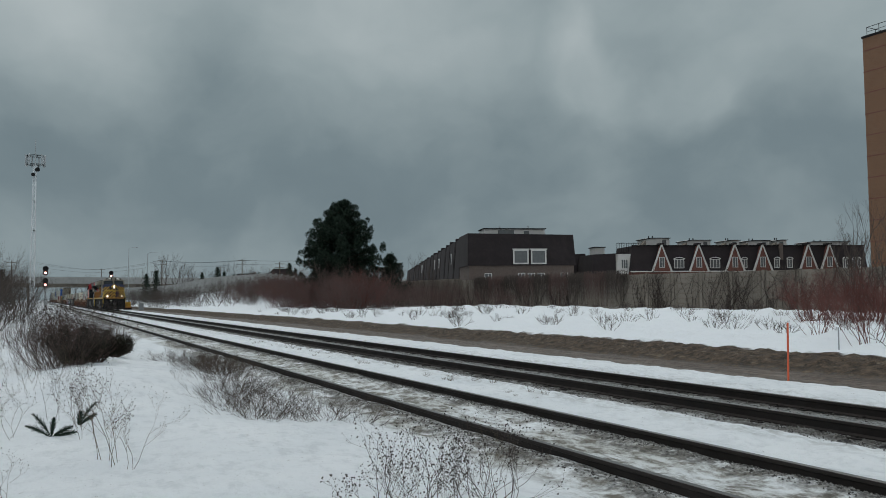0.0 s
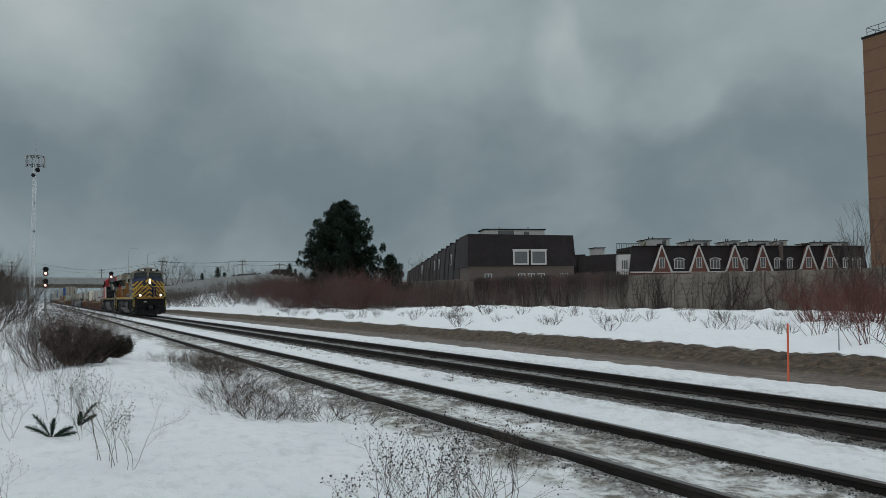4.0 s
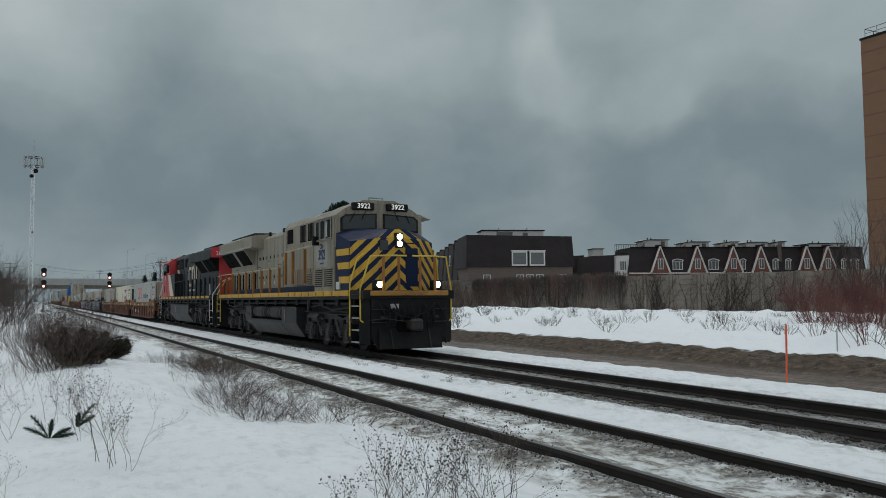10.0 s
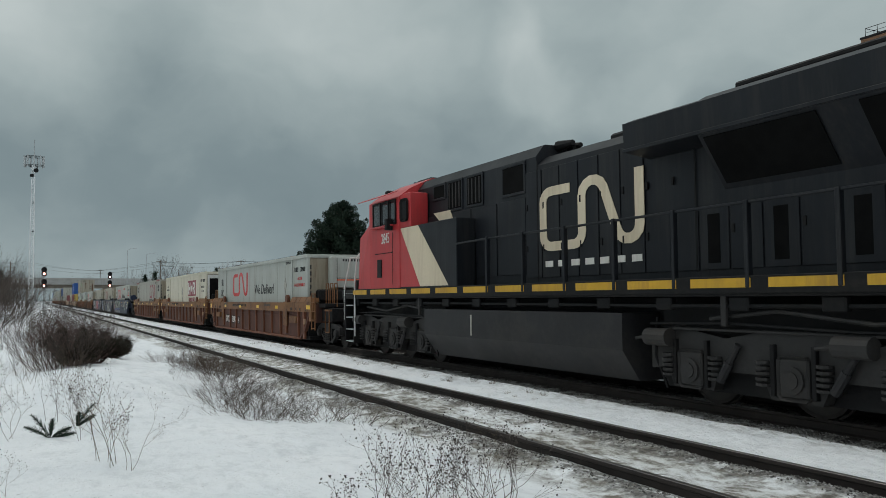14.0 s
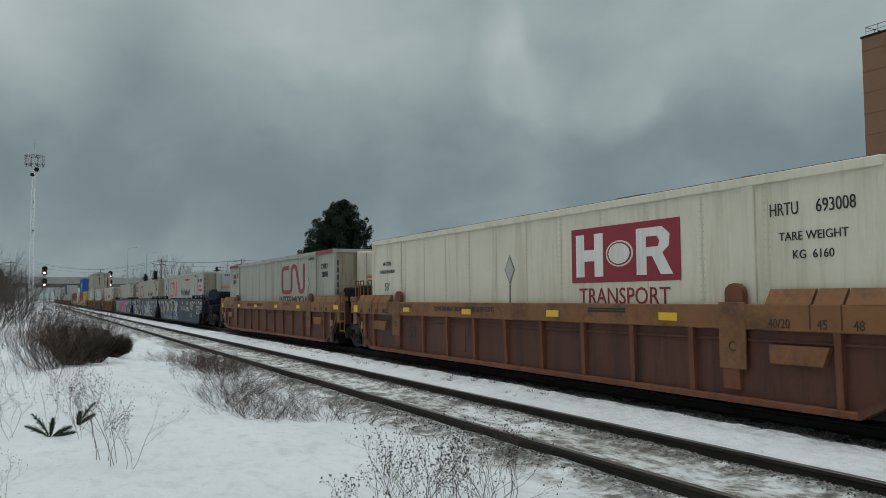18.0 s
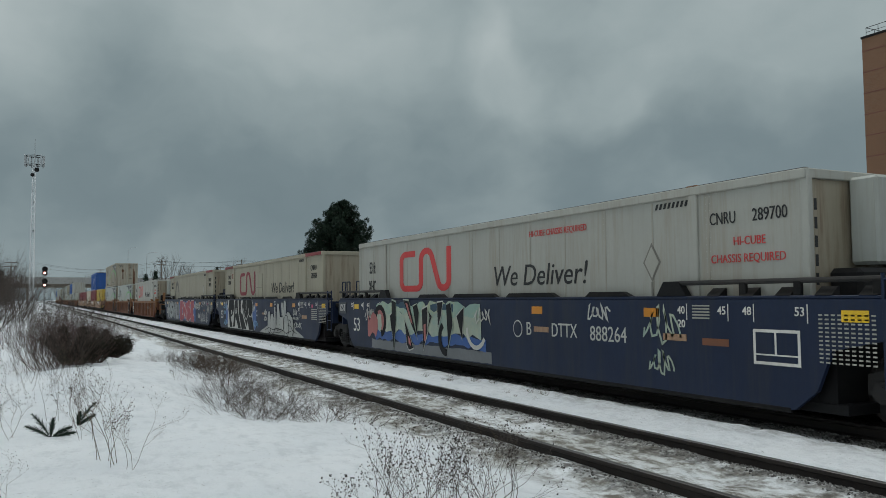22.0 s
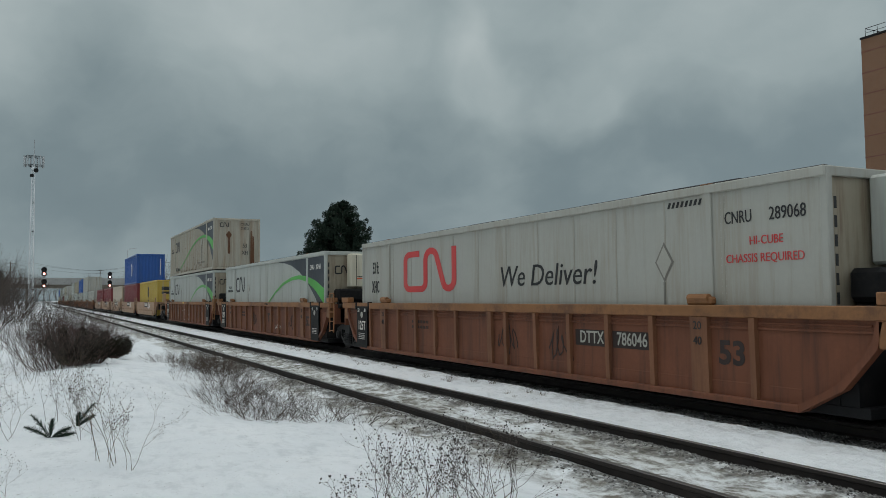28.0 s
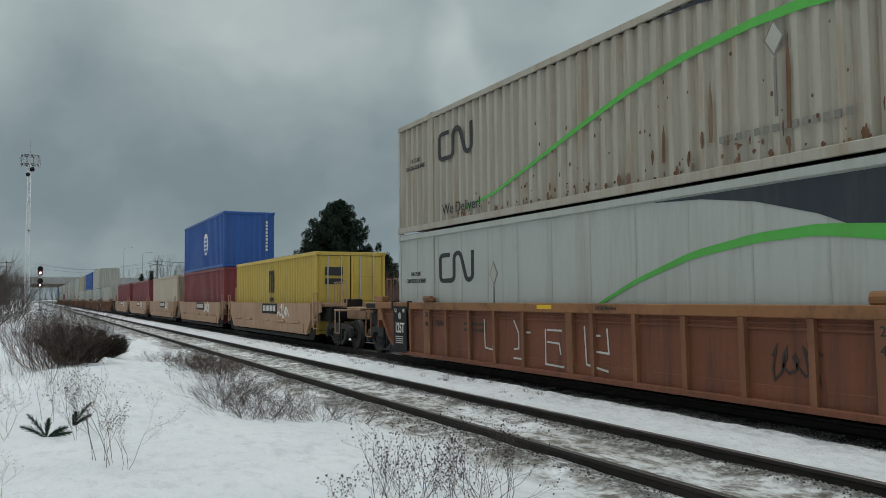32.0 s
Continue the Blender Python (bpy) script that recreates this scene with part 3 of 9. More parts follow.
def ground_sheet():
    xs = spaced(0.11, -26, 1.5, -3200, 3200, 1.028)
    ys = np.concatenate([spaced(0.095, -1.5, 18.5, -3200, 19, 1.06)[:-1], spaced(0.3, 19, 50, 19, 3200, 1.1)])
    ys = np.unique(np.round(ys, 4))
    X, Y = np.meshgrid(xs, ys, indexing="ij")
    Z = height(X, Y)
    me = bpy.data.meshes.new("ground")
    nx, ny = len(xs), len(ys)
    me.vertices.add(nx * ny)
    me.vertices.foreach_set("co", np.stack([X, Y, Z], -1).ravel())
    i = (np.arange(nx - 1)[:, None] * ny + np.arange(ny - 1)[None, :]).ravel()
    quads = np.stack([i, i + ny, i + ny + 1, i + 1], -1).astype(np.int32)
    me.loops.add(quads.size)
    me.loops.foreach_set("vertex_index", quads.ravel())
    me.polygons.add(len(quads))
    me.polygons.foreach_set("loop_start", np.arange(0, quads.size, 4, dtype=np.int32))
    me.polygons.foreach_set("use_smooth", [True] * len(quads))
    me.update()
    me.validate()
    me.materials.append(m_ground)
    return tagged(new("ground", me), "snow-covered ground with gravel track beds and a muddy service road", "ground", kind="structure")


ground_sheet()


def gz(x, y):
    return float(height(x, y))


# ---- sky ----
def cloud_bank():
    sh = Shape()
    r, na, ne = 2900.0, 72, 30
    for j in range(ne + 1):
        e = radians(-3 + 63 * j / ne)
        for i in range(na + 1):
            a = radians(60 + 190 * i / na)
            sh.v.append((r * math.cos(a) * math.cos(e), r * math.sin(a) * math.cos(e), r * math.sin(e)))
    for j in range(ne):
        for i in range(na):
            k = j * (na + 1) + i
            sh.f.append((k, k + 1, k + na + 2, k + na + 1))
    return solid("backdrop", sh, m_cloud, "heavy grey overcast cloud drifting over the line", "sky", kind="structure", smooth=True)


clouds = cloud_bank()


# ---- tracks ----
def rail_section():
    return [(-0.035, 0), (0.035, 0), (0.037, -0.035), (0.010, -0.05), (0.009, -0.135), (0.07, -0.155), (0.07, -0.172), (-0.07, -0.172), (-0.07, -0.155), (-0.009, -0.135),
            (-0.010, -0.05), (-0.037, -0.035)]


def track(name, y0, label):
    root = thing(name, pose(0, y0, 0), label, "railway track", "railway tracks", "structure")
    for s in (-1, 1):
        sh, top = Shape(), Shape()
        sh.prism([(s * 0.752 + a, b) for a, b in rail_section()], 0, -900, 120)
        top.prism([(s * 0.752 - 0.033, 0.0), (s * 0.752 + 0.033, 0.0), (s * 0.752 + 0.028, 0.004), (s * 0.752 - 0.028, 0.004)], 0, -900, 120)
        r = part("rail", sh, m_rail_side, root)
        part("rail_head", top, m_rail_top, r, "worn shiny running surface")
    return root


track_near = track("track_near", Y_NEAR, "rusty side track half buried in dirty snow")
track_main = track("track_main", Y_MAIN, "main line track on dark gravel")


def ties():
    """Timber sleepers of the main track, showing between gravel and snow; the near ones one by one."""
    me = Shape().rbox(-0.115, 0.115, -1.3, 1.3, -0.17, 0.0, 0.015).mesh("sleeper", m_steel_black)
    pl = Shape().box(-0.09, 0.09, -0.17, 0.17, 0, 0.018)
    for s in (-0.1, 0.1):
        pl.cyl((0, s, 0.018), (0, s, 0.04), 0.02, 6)
    plate_mesh = pl.mesh("tie_plate", m_rail_side)
    rng = random.Random(5)
    for root, n in ((track_main, 72), (track_near, 52)):
        for i in range(n):
            x = 1.0 - i * 0.53
            t = new("sleeper", me)
            t.parent = root
            t.matrix_basis = pose(x + rng.uniform(-.03, .03), rng.uniform(-.03, .03), -0.185 if root is track_main else -0.215, 0, 0, rng.uniform(-1, 1))
            for s in (-0.752, 0.752):
                p = new("tie_plate", plate_mesh)
                p.parent = t
                p.matrix_basis = pose(0, s, 0)


def gravel():
    """Loose stones along the rails."""
    rng = np.random.RandomState(4)
    for root, y0, strips, count in ((track_main, Y_MAIN, ((-1.5, -0.8), (-0.7, 0.7), (0.8, 1.3), (-1.2, -0.8)), 13000), (track_near, Y_NEAR, ((-1.1, -0.8), (0.35, 0.72), (0.5, 0.72)), 7000)):
        sh = Shape()
        base = np.array([(1, 0, 0), (-.8, .6, 0), (-.6, -.8, 0), (0, 0.1, .8), (0.1, 0, -.6)])
        faces = [(0, 1, 3), (1, 2, 3), (2, 0, 3), (1, 0, 4), (2, 1, 4), (0, 2, 4)]
        for i in range(count):
            lo, hi = strips[i % len(strips)]
            x = 2 - 34 * rng.rand() ** 1.6
            y = rng.uniform(lo, hi)
            a, s = rng.uniform(0, 6.28), rng.uniform(0.009, 0.022)
            c, d = math.cos(a), math.sin(a)
            z = gz(x, y + y0) + s * 0.15
            p = base * s * rng.uniform(0.7, 1.3, (5, 3))
            sh.add([(x + q[0] * c - q[1] * d, y + q[0] * d + q[1] * c, z + q[2]) for q in p], faces)
        part("gravel", sh, m_gravel, root, "loose grey and brown ballast stones")["kind"] = "stuff"


def gravel_material():
    n = Nodes("ballast_stone")
    isl = n.node("NewGeometry", out="Random Per Island")
    return n.finish(n.mix(isl, (0.04, 0.037, 0.034), (0.27, 0.26, 0.245)), 0.85, 0)


m_gravel = gravel_material()
ties()
gravel()


# ---- noise wall ----
def noise_wall():
    root = thing("wall_north", pose(0, 0, 0), "tall stained concrete noise wall with posts, partly hung with bare vines", "noise wall", kind="structure")
    step = 3.35
    plank = Shape().rbox(-step / 2 + 0.14, step / 2 - 0.14, -0.06, 0.06, 0.01, 0.47, 0.018).mesh("panel", m_concrete)
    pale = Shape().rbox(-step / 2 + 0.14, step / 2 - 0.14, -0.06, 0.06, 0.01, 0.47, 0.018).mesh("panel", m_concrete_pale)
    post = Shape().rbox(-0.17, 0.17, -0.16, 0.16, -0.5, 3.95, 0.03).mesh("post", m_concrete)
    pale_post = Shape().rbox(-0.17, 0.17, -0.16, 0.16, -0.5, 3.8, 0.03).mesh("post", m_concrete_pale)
    x, k = -8.0, 0
    turn = math.degrees(math.atan(0.092))
    while x > -330:
        y = wall_line(x)
        base = -0.25 + 0.1 * math.sin(x * 0.05) + float(rise(x)) * 0.97
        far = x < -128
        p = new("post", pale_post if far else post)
        p.parent, p.matrix_basis = root, pose(x + step / 2, wall_line(x + step / 2), base, 0, 0, turn)
        n = 9 if not far else 8
        if x < -96:
            # the far stretch is too small to tell its planks apart
            sh = Shape().rbox(-step / 2 + .14, step / 2 - .14, -.06, .06, 0, n * 0.47 - 0.1, .02)
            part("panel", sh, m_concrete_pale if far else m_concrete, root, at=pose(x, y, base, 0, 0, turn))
        else:
            for i in range(n):
                q = new("panel", plank)
                q.parent, q.matrix_basis = root, pose(x, y + 0.012 * ((i * 7 + k) % 3), base - 0.35 + i * 0.47, 0, 0, turn)
        x -= step
        k += 1


# ---- houses ----
AX = Vector((0.322, 0.947, 0))     # along the facades that face the line
AWAY = Vector((-0.947, 0.322, 0))  # away from them


def oriented(x, y, z=0.0):
    """A pose whose x axis runs along the facades and whose y axis points away from the line."""
    m = Matrix((AX, AWAY, (0, 0, 1))).transposed().to_4x4()
    m.translation = (x, y, z)
    return m


def window(parent, x, y, z, w, h, bars_n=2, hood=False, thick=0.09):
    """A white framed window on a facade of constant y, its panes set back."""
    fr = Shape()
    t = thick
    for a, b, c, d in ((-w / 2, w / 2, z, z + t), (-w / 2, w / 2, z + h - t, z + h), (-w / 2, -w / 2 + t, z + t, z + h - t), (w / 2 - t, w / 2, z + t, z + h - t)):
        fr.box(x + a, x + b, y - 0.07, y + 0.02, c, d)
    for i in range(1, bars_n):
        k = x - w / 2 + w * i / bars_n
        fr.box(k - 0.035, k + 0.035, y - 0.06, y + 0.02, z + t, z + h - t)
    ob = part("window", fr, m_trim, parent, "white window frame")
    part("pane", Shape().box(x - w / 2 + t, x + w / 2 - t, y - 0.03, y + 0.01, z + t, z + h - t), m_pane_house, ob)
    if hood:
        pts = arc(0, -0.9, 1.25, 50, 130, 8)
        s = Shape()
        bent(s, [(a * w * 0.72, b) for a, b in pts], 0.13, lambda p: (x + p.x, y - 0.1, z + h - 0.05 + p.y), (0, -1, 0), 0.12)
        part("hood_mould", s, m_trim, ob)
    return ob


m_pane_house = glassy("curtained_window_pane", (0.12, 0.125, 0.125), 0.2)


def end_house():
    """The end of a row, brown mansard over grey brick, two white windows side by side."""
    o = Vector((-105.9, 56.6, 0))
    w = 16.2
    root = thing("row_house", oriented(o.x, o.y), "brown mansard-roofed end townhouse over grey brick", "house", "townhouses behind the wall")
    part("wall", Shape().box(0.15, w - 0.15, 0.2, 9.5, -0.5, 6.15), m_brick_grey, root, "brown-grey brick wall")
    roof = Shape()
    roof.add([(-0.1, 0, 6.1), (w + 0.1, 0, 6.1), (w + .1, 10, 6.1), (-.1, 10, 6.1), (0.05, 0.35, 10.9), (w - .15, .35, 10.7), (w - .15, 9.2, 10.7), (.05, 9.2, 10.9)],
             [(0, 1, 5, 4), (1, 2, 6, 5), (2, 3, 7, 6), (3, 0, 4, 7), (4, 5, 6, 7), (0, 3, 2, 1)])
    part("roof", roof, m_shingle, root, "dark brown shingled mansard")
    for x in (7.9, 10.6):
        window(root, x, -0.02, 6.3, 2.35, 2.15, 1, thick=.2)
        part("dormer_cheek", Shape().prism([(0.0, 6.25), (0.25, 8.5), (0.0, 8.5)], 0, x - 1.2, x + 1.2), m_shingle, root)
        part("lintel", Shape().rbox(x - 1.3, x + 1.3, -0.15, 0.1, 8.45, 8.6, .02), m_trim, root)
    for x in (3.0, 8.0, 9.5, 11.0, 14.5):
        window(root, x, 0.2, 3.8, 1.1, 1.2, 2)
    box = Shape().rbox(3.3, 12.9, 5, 9, 10.8, 11.9, .05)
    part("penthouse", box, m_trim, root, "white rooftop room")
    part("penthouse_roof", Shape().rbox(3.1, 13.1, 4.8, 9.2, 11.9, 12.05, .03), m_steel_black, root)
    part("penthouse_window", Shape().box(5.5, 8, 4.93, 5.02, 11.0, 11.75), m_pane_house, root)
    part("stair_window", Shape().box(9.6, 10.4, 4.93, 5.02, 11.0, 11.6), m_pane_house, root)
    for x in (6, 10.5):
        part("vent", Shape().cyl((x, 6, 12), (x, 6, 12.45), 0.1, 8), m_galv, root)


def row_of_houses():
    """The rest of the row, each house stepped back and seen along its side."""
    o = Vector((-105.9, 56.6, 0))
    for i in range(1, 17):
        p = o + AWAY * (10 + (i - 1) * 5.9) + AX * (0.15 * (i % 2))
        root = thing("row_house", oriented(p.x, p.y), "brown mansard townhouse, one of a stepped row", "house", "townhouses behind the wall")
        top, eave = 10.9 - 0.155 * i, 4.5 - .05 * i
        part("wall", Shape().box(0.1, 15, 0.02, 5.85, -0.5, eave), m_brick_grey, root)
        if i < 5:
            part("pilaster", Shape().rbox(-.35, -.05, .2, .75, -.3, eave - .1, .03), m_concrete_pale, root, "pale pilaster")
        part("roof", Shape().add([(-.1, 0, eave), (15, 0, eave), (15, 5.6, eave), (-.1, 5.6, eave), (.4, 0, top), (14, 0, top), (14, 5.5, top), (.4, 5.5, top)],
                                 [(0, 1, 5, 4), (1, 2, 6, 5), (2, 3, 7, 6), (3, 0, 4, 7), (4, 5, 6, 7), (0, 3, 2, 1)]), m_shingle, root)
        part("party_wall", Shape().prism([(-.22, eave - .2), (.35, top + .4), (1.4, top + .4), (1.4, eave - .2)], 1, 5.3, 5.75), m_shingle, root)
        if i in (2, 5, 6, 10):
            wi = part("window", Shape().rbox(0.1, 0.4, 2.5, 3.2, 7.0, 8.8, .03), m_trim, root, "white dormer window")
            part("pane", Shape().box(0.08, 0.12, 2.65, 3.05, 7.2, 8.6), m_pane_house, wi)


def gable_houses():
    """Townhouses with white-edged gables and arched windows, behind the wall."""
    d = 135.0
    s = (1150 - 784) / 1447 * d
    o = Vector((-0.896, 0.444, 0)) * d + Vector((0.444, 0.896, 0)) * s
    # each house: start, end, gable, arched windows (place and width), rooftop room (from, to, height)
    plan = ((-3.4, 6.9, 2.0, ((5.1, 1.75),), (.8, 5.2, 11.3)), (6.9, 13.0, 8.45, ((11.4, 1.75),), (8.1, 12.6, 10.95)), (13.0, 18.0, 14.8, ((16.6, 1.0),), (15.2, 17.9, 10.95)),
            (18.0, 23.6, 19.75, ((22.45, 1.0),), (19.1, 23.4, 10.9)), (23.6, 29.9, 28.0, ((24.75, 1.0),), (24.4, 26.6, 11.0)), (29.9, 39.0, 31.85, ((34.9, .9), (36.95, 1.5)), (30.4, 38.3, 10.7)))
    for i, (x0, x1, g, arched, (r0, r1, rz)) in enumerate(plan):
        p = o + AX * x0
        w, g = x1 - x0 - .03, g - x0
        root = thing("gable_house", oriented(p.x, p.y), "dark mansard townhouse with a white-edged brick gable", "house", "gabled townhouses")
        part("wall", Shape().box(0.03, w - .03, 0.3, 9, -.5, 5.4), m_brick_red, root, "red brick wall")
        hip = .7 if i == 0 else 0
        part("roof", Shape().add([(0, 0, 5.4), (w, 0, 5.4), (w, 9, 5.4), (0, 9, 5.4), (hip, .9, 9.7), (w, .9, 9.7), (w, 8, 9.7), (hip, 8, 9.7)],
                                 [(0, 1, 5, 4), (1, 2, 6, 5), (2, 3, 7, 6), (3, 0, 4, 7), (4, 5, 6, 7), (0, 3, 2, 1)]), m_shingle, root, "dark brown shingled mansard")
        part("eave", Shape().rbox(0.05, w - .05, -.15, .1, 5.33, 5.52, .02), m_trim, root, "white eave board")
        part("ridge_cap", Shape().rbox(hip, w, .7, 1.1, 9.7, 9.85, .03), m_steel_black, root)
        gable = part("gable", Shape().prism([(g - 1.5, 5.45), (g + 1.5, 5.45), (g, 9.75)], 1, -0.25, 1.2), m_brick_red, root, "red brick gable")
        for k in (-1, 1):
            tr = Shape().prism([(g + k * 1.82, 5.4), (g + k * 1.5, 5.4), (g, 9.62), (g, 10.1)], 1, -.38, -.1)
            part("bargeboard", tr, m_trim, gable, "white bargeboard")
        part("gable_cap", Shape().rbox(g - .38, g + .38, -.4, 1.0, 9.85, 10.12, .03), m_shingle, gable)
        window(root, g, -0.27, 6.05, 0.95, 1.75, 2)
        for x, ww in arched:
            window(root, x - x0, 0.1, 5.95, ww, 1.5, 3 if ww > 1.2 else 2, True)
        # rooftop rooms
        r0, r1 = r0 - x0, r1 - x0
        part("penthouse", Shape().rbox(r0, r1, 4, 7.5, 9.6, rz - .1, .04), m_trim, root, "white rooftop room")
        part("penthouse_roof", Shape().prism([(r0 - .2, rz - .32), (r0 - .2, rz - .2), (r0 + 1.2, rz), (r1 + .2, rz), (r1 + .2, rz - .1), (r0 + 1.2, rz - .1)], 1, 3.8, 7.7), m_steel_black, root)
        part("penthouse_window", Shape().rbox(r1 - 1.3, r1 - .6, 3.95, 4.05, 9.9, rz - .35, .02), m_pane_house, root)
        for k in (.25, .4):
            part("vent", Shape().cyl((r0 + (r1 - r0) * k, 5, rz - .1), (r0 + (r1 - r0) * k, 5, rz + .35), .09, 7), m_steel_black, root)
        part("stair_hatch", Shape().prism([(r0 - 1.1, 9.65), (r0 - .1, 9.65), (r0 - .1, rz - .5)], 1, 3.2, 4.6), m_concrete, root)
        if i == 3:
            part("chimney", Shape().rbox(w - .35, w + .25, .4, 1.2, 5.6, 10.1, .03), m_brick_grey, root, "brick chimney stack")
    # the corner house of that row, with a white bay and a railed terrace
    p = o - AX * 9.6 + AWAY * 1.0
    root = thing("corner_house", oriented(p.x, p.y), "dark mansard corner townhouse with a white bay", "house", "gabled townhouses")
    part("wall", Shape().box(0.1, 6.1, .3, 9, -.5, 5.1), m_brick_grey, root)
    part("roof", Shape().add([(0, 0, 5.1), (6.1, 0, 5.1), (6.1, 9, 5.1), (0, 9, 5.1), (.4, .8, 8.35), (6.0, .8, 8.6), (6.0, 8, 8.6), (.4, 8, 8.35)],
                             [(0, 1, 5, 4), (1, 2, 6, 5), (2, 3, 7, 6), (3, 0, 4, 7), (4, 5, 6, 7), (0, 3, 2, 1)]), m_shingle, root, "dark brown shingled mansard")
    part("bay", Shape().prism([(4.1, 5.0), (6.25, 5.0), (6.6, 8.4), (4.4, 8.35)], 1, -.3, 2), m_trim, root, "white bay")
    window(root, 5.5, -.32, 5.9, 1.2, 1.6, 3)
    part("penthouse", Shape().rbox(1.9, 3.6, 4, 7, 8.4, 9.7, .04), m_trim, root, "white rooftop room")
    part("penthouse_roof", Shape().rbox(1.7, 3.8, 3.8, 7.2, 9.7, 9.82, .03), m_steel_black, root)
    rail = Shape().box(4.6, 8.6, 1, 1.05, 10.2, 10.3).box(4.6, 8.6, 1, 1.05, 8.7, 8.8)
    for k in range(14):
        rail.box(4.6 + k * .3, 4.65 + k * .3, 1, 1.05, 8.7, 10.2)
    part("terrace_railing", rail, m_steel_black, root, "black terrace railing")
    # a farther house with a triangular white gable
    p = o - AX * 16.5 + AWAY * 9.0
    root = thing("far_house", oriented(p.x, p.y), "dark townhouse with a white-edged gable, farther back", "house", "gabled townhouses")
    part("wall", Shape().box(0.1, 9, .3, 9, -.5, 6), m_brick_grey, root)
    part("roof", Shape().add([(0, 0, 5.3), (9, 0, 5.3), (9, 9, 5.3), (0, 9, 5.3), (.5, .8, 8.6), (8.6, .8, 8.9), (8.6, 8, 8.9), (.5, 8, 8.6)],
                             [(0, 1, 5, 4), (1, 2, 6, 5), (2, 3, 7, 6), (3, 0, 4, 7), (4, 5, 6, 7), (0, 3, 2, 1)]), m_shingle, root)
    tr = Shape()
    bent(tr, [(3.0, 5.3), (4.6, 8.9), (5.6, 5.3)], 0.3, lambda p: (p.x, -0.2, p.y), (0, -1, 0), 0.1)
    part("bargeboard", tr, m_trim, root, "white bargeboard")
    window(root, 2.2, -.1, 6.2, 1.3, 1.6, 2, True)
    part("penthouse", Shape().rbox(1, 4.5, 3, 6, 8.7, 9.5, .04), m_trim, root)


def brick_tower():
    x0, y0, top = -69.45, 95.6, 34.6
    root = thing("apartment_tower", pose(x0, y0, 0), "tall orange-brick apartment tower with a flat railed roof", "building")
    part("wall", Shape().box(0, 34, 0, 18, -1, top), m_brick_orange, root, "orange-brown brick wall")
    part("coping", Shape().rbox(-0.12, 34.1, -0.12, 18.1, top, top + 0.3, 0.04), m_steel_black, root)
    r = Shape()
    for i in range(20):
        x = 0.3 + i * 1.7
        r.cyl((x, 0.5, top + .3), (x, 0.5, top + 1.5), 0.035, 5)
    r.cyl((0.3, .5, top + 1.5), (33, .5, top + 1.5), 0.04, 5).cyl((0.3, .5, top + .9), (33, .5, top + .9), 0.03, 5)
    for i in range(10):
        y = 0.5 + i * 1.7
        r.cyl((0.3, y, top + .3), (0.3, y, top + 1.5), 0.035, 5)
    r.cyl((0.3, .5, top + 1.5), (0.3, 17, top + 1.5), 0.04, 5)
    part("railing", r, m_steel_black, root, "black roof railing")
    for i in range(12):
        part("floor_band", Shape().box(-0.03, 34, -0.03, 0.0, 2.6 + i * 2.75, 2.72 + i * 2.75), m_brick_red, root)
        for k in range(7):
            x = 6 + k * 4
            w = part("window", Shape().rbox(x, x + 1.8, -0.05, 0.05, 0.9 + i * 2.75, 2.3 + i * 2.75, 0.02), m_trim, root)
            part("pane", Shape().box(x + .1, x + 1.7, -0.07, 0.0, 1.0 + i * 2.75, 2.2 + i * 2.75), m_pane_house, w)


noise_wall()
end_house()
row_of_houses()
gable_houses()
brick_tower()


# ---- bridge ----
def overpass():
    x = -345.0
    root = thing("overpass", pose(x, 0, 0), "grey concrete road bridge over the tracks", "bridge", kind="structure")
    part("deck", Shape().prism([(-150, 8.6), (150, 6.8), (150, 8.2), (-150, 10.0)], 0, -6, 6), m_concrete_pale, root, "pale concrete deck edge")
    part("girder", Shape().prism([(-150, 7.3), (150, 5.5), (150, 6.8), (-150, 8.6)], 0, -5, 5), m_concrete, root, "shaded steel girders")
    part("parapet", Shape().prism([(-150, 10.0), (150, 8.2), (150, 9.3), (-150, 11.1)], 0, 5.6, 6), m_concrete_pale, root)
    for y in (-31, -3.0, 24, 52):
        for k in (-4, 0, 4):
            part("pier", Shape().rbox(k - .6, k + .6, y - .6, y + .6, -1, 7.8, .08), m_concrete, root)
        part("pier_cap", Shape().rbox(-5.5, 5.5, y - .8, y + .8, 6.2, 7.1, .08), m_concrete, root)
    part("abutment", Shape().rbox(-6, 6, 62, 80, -1, 6.2, .1), m_concrete, root)
    return root


overpass()


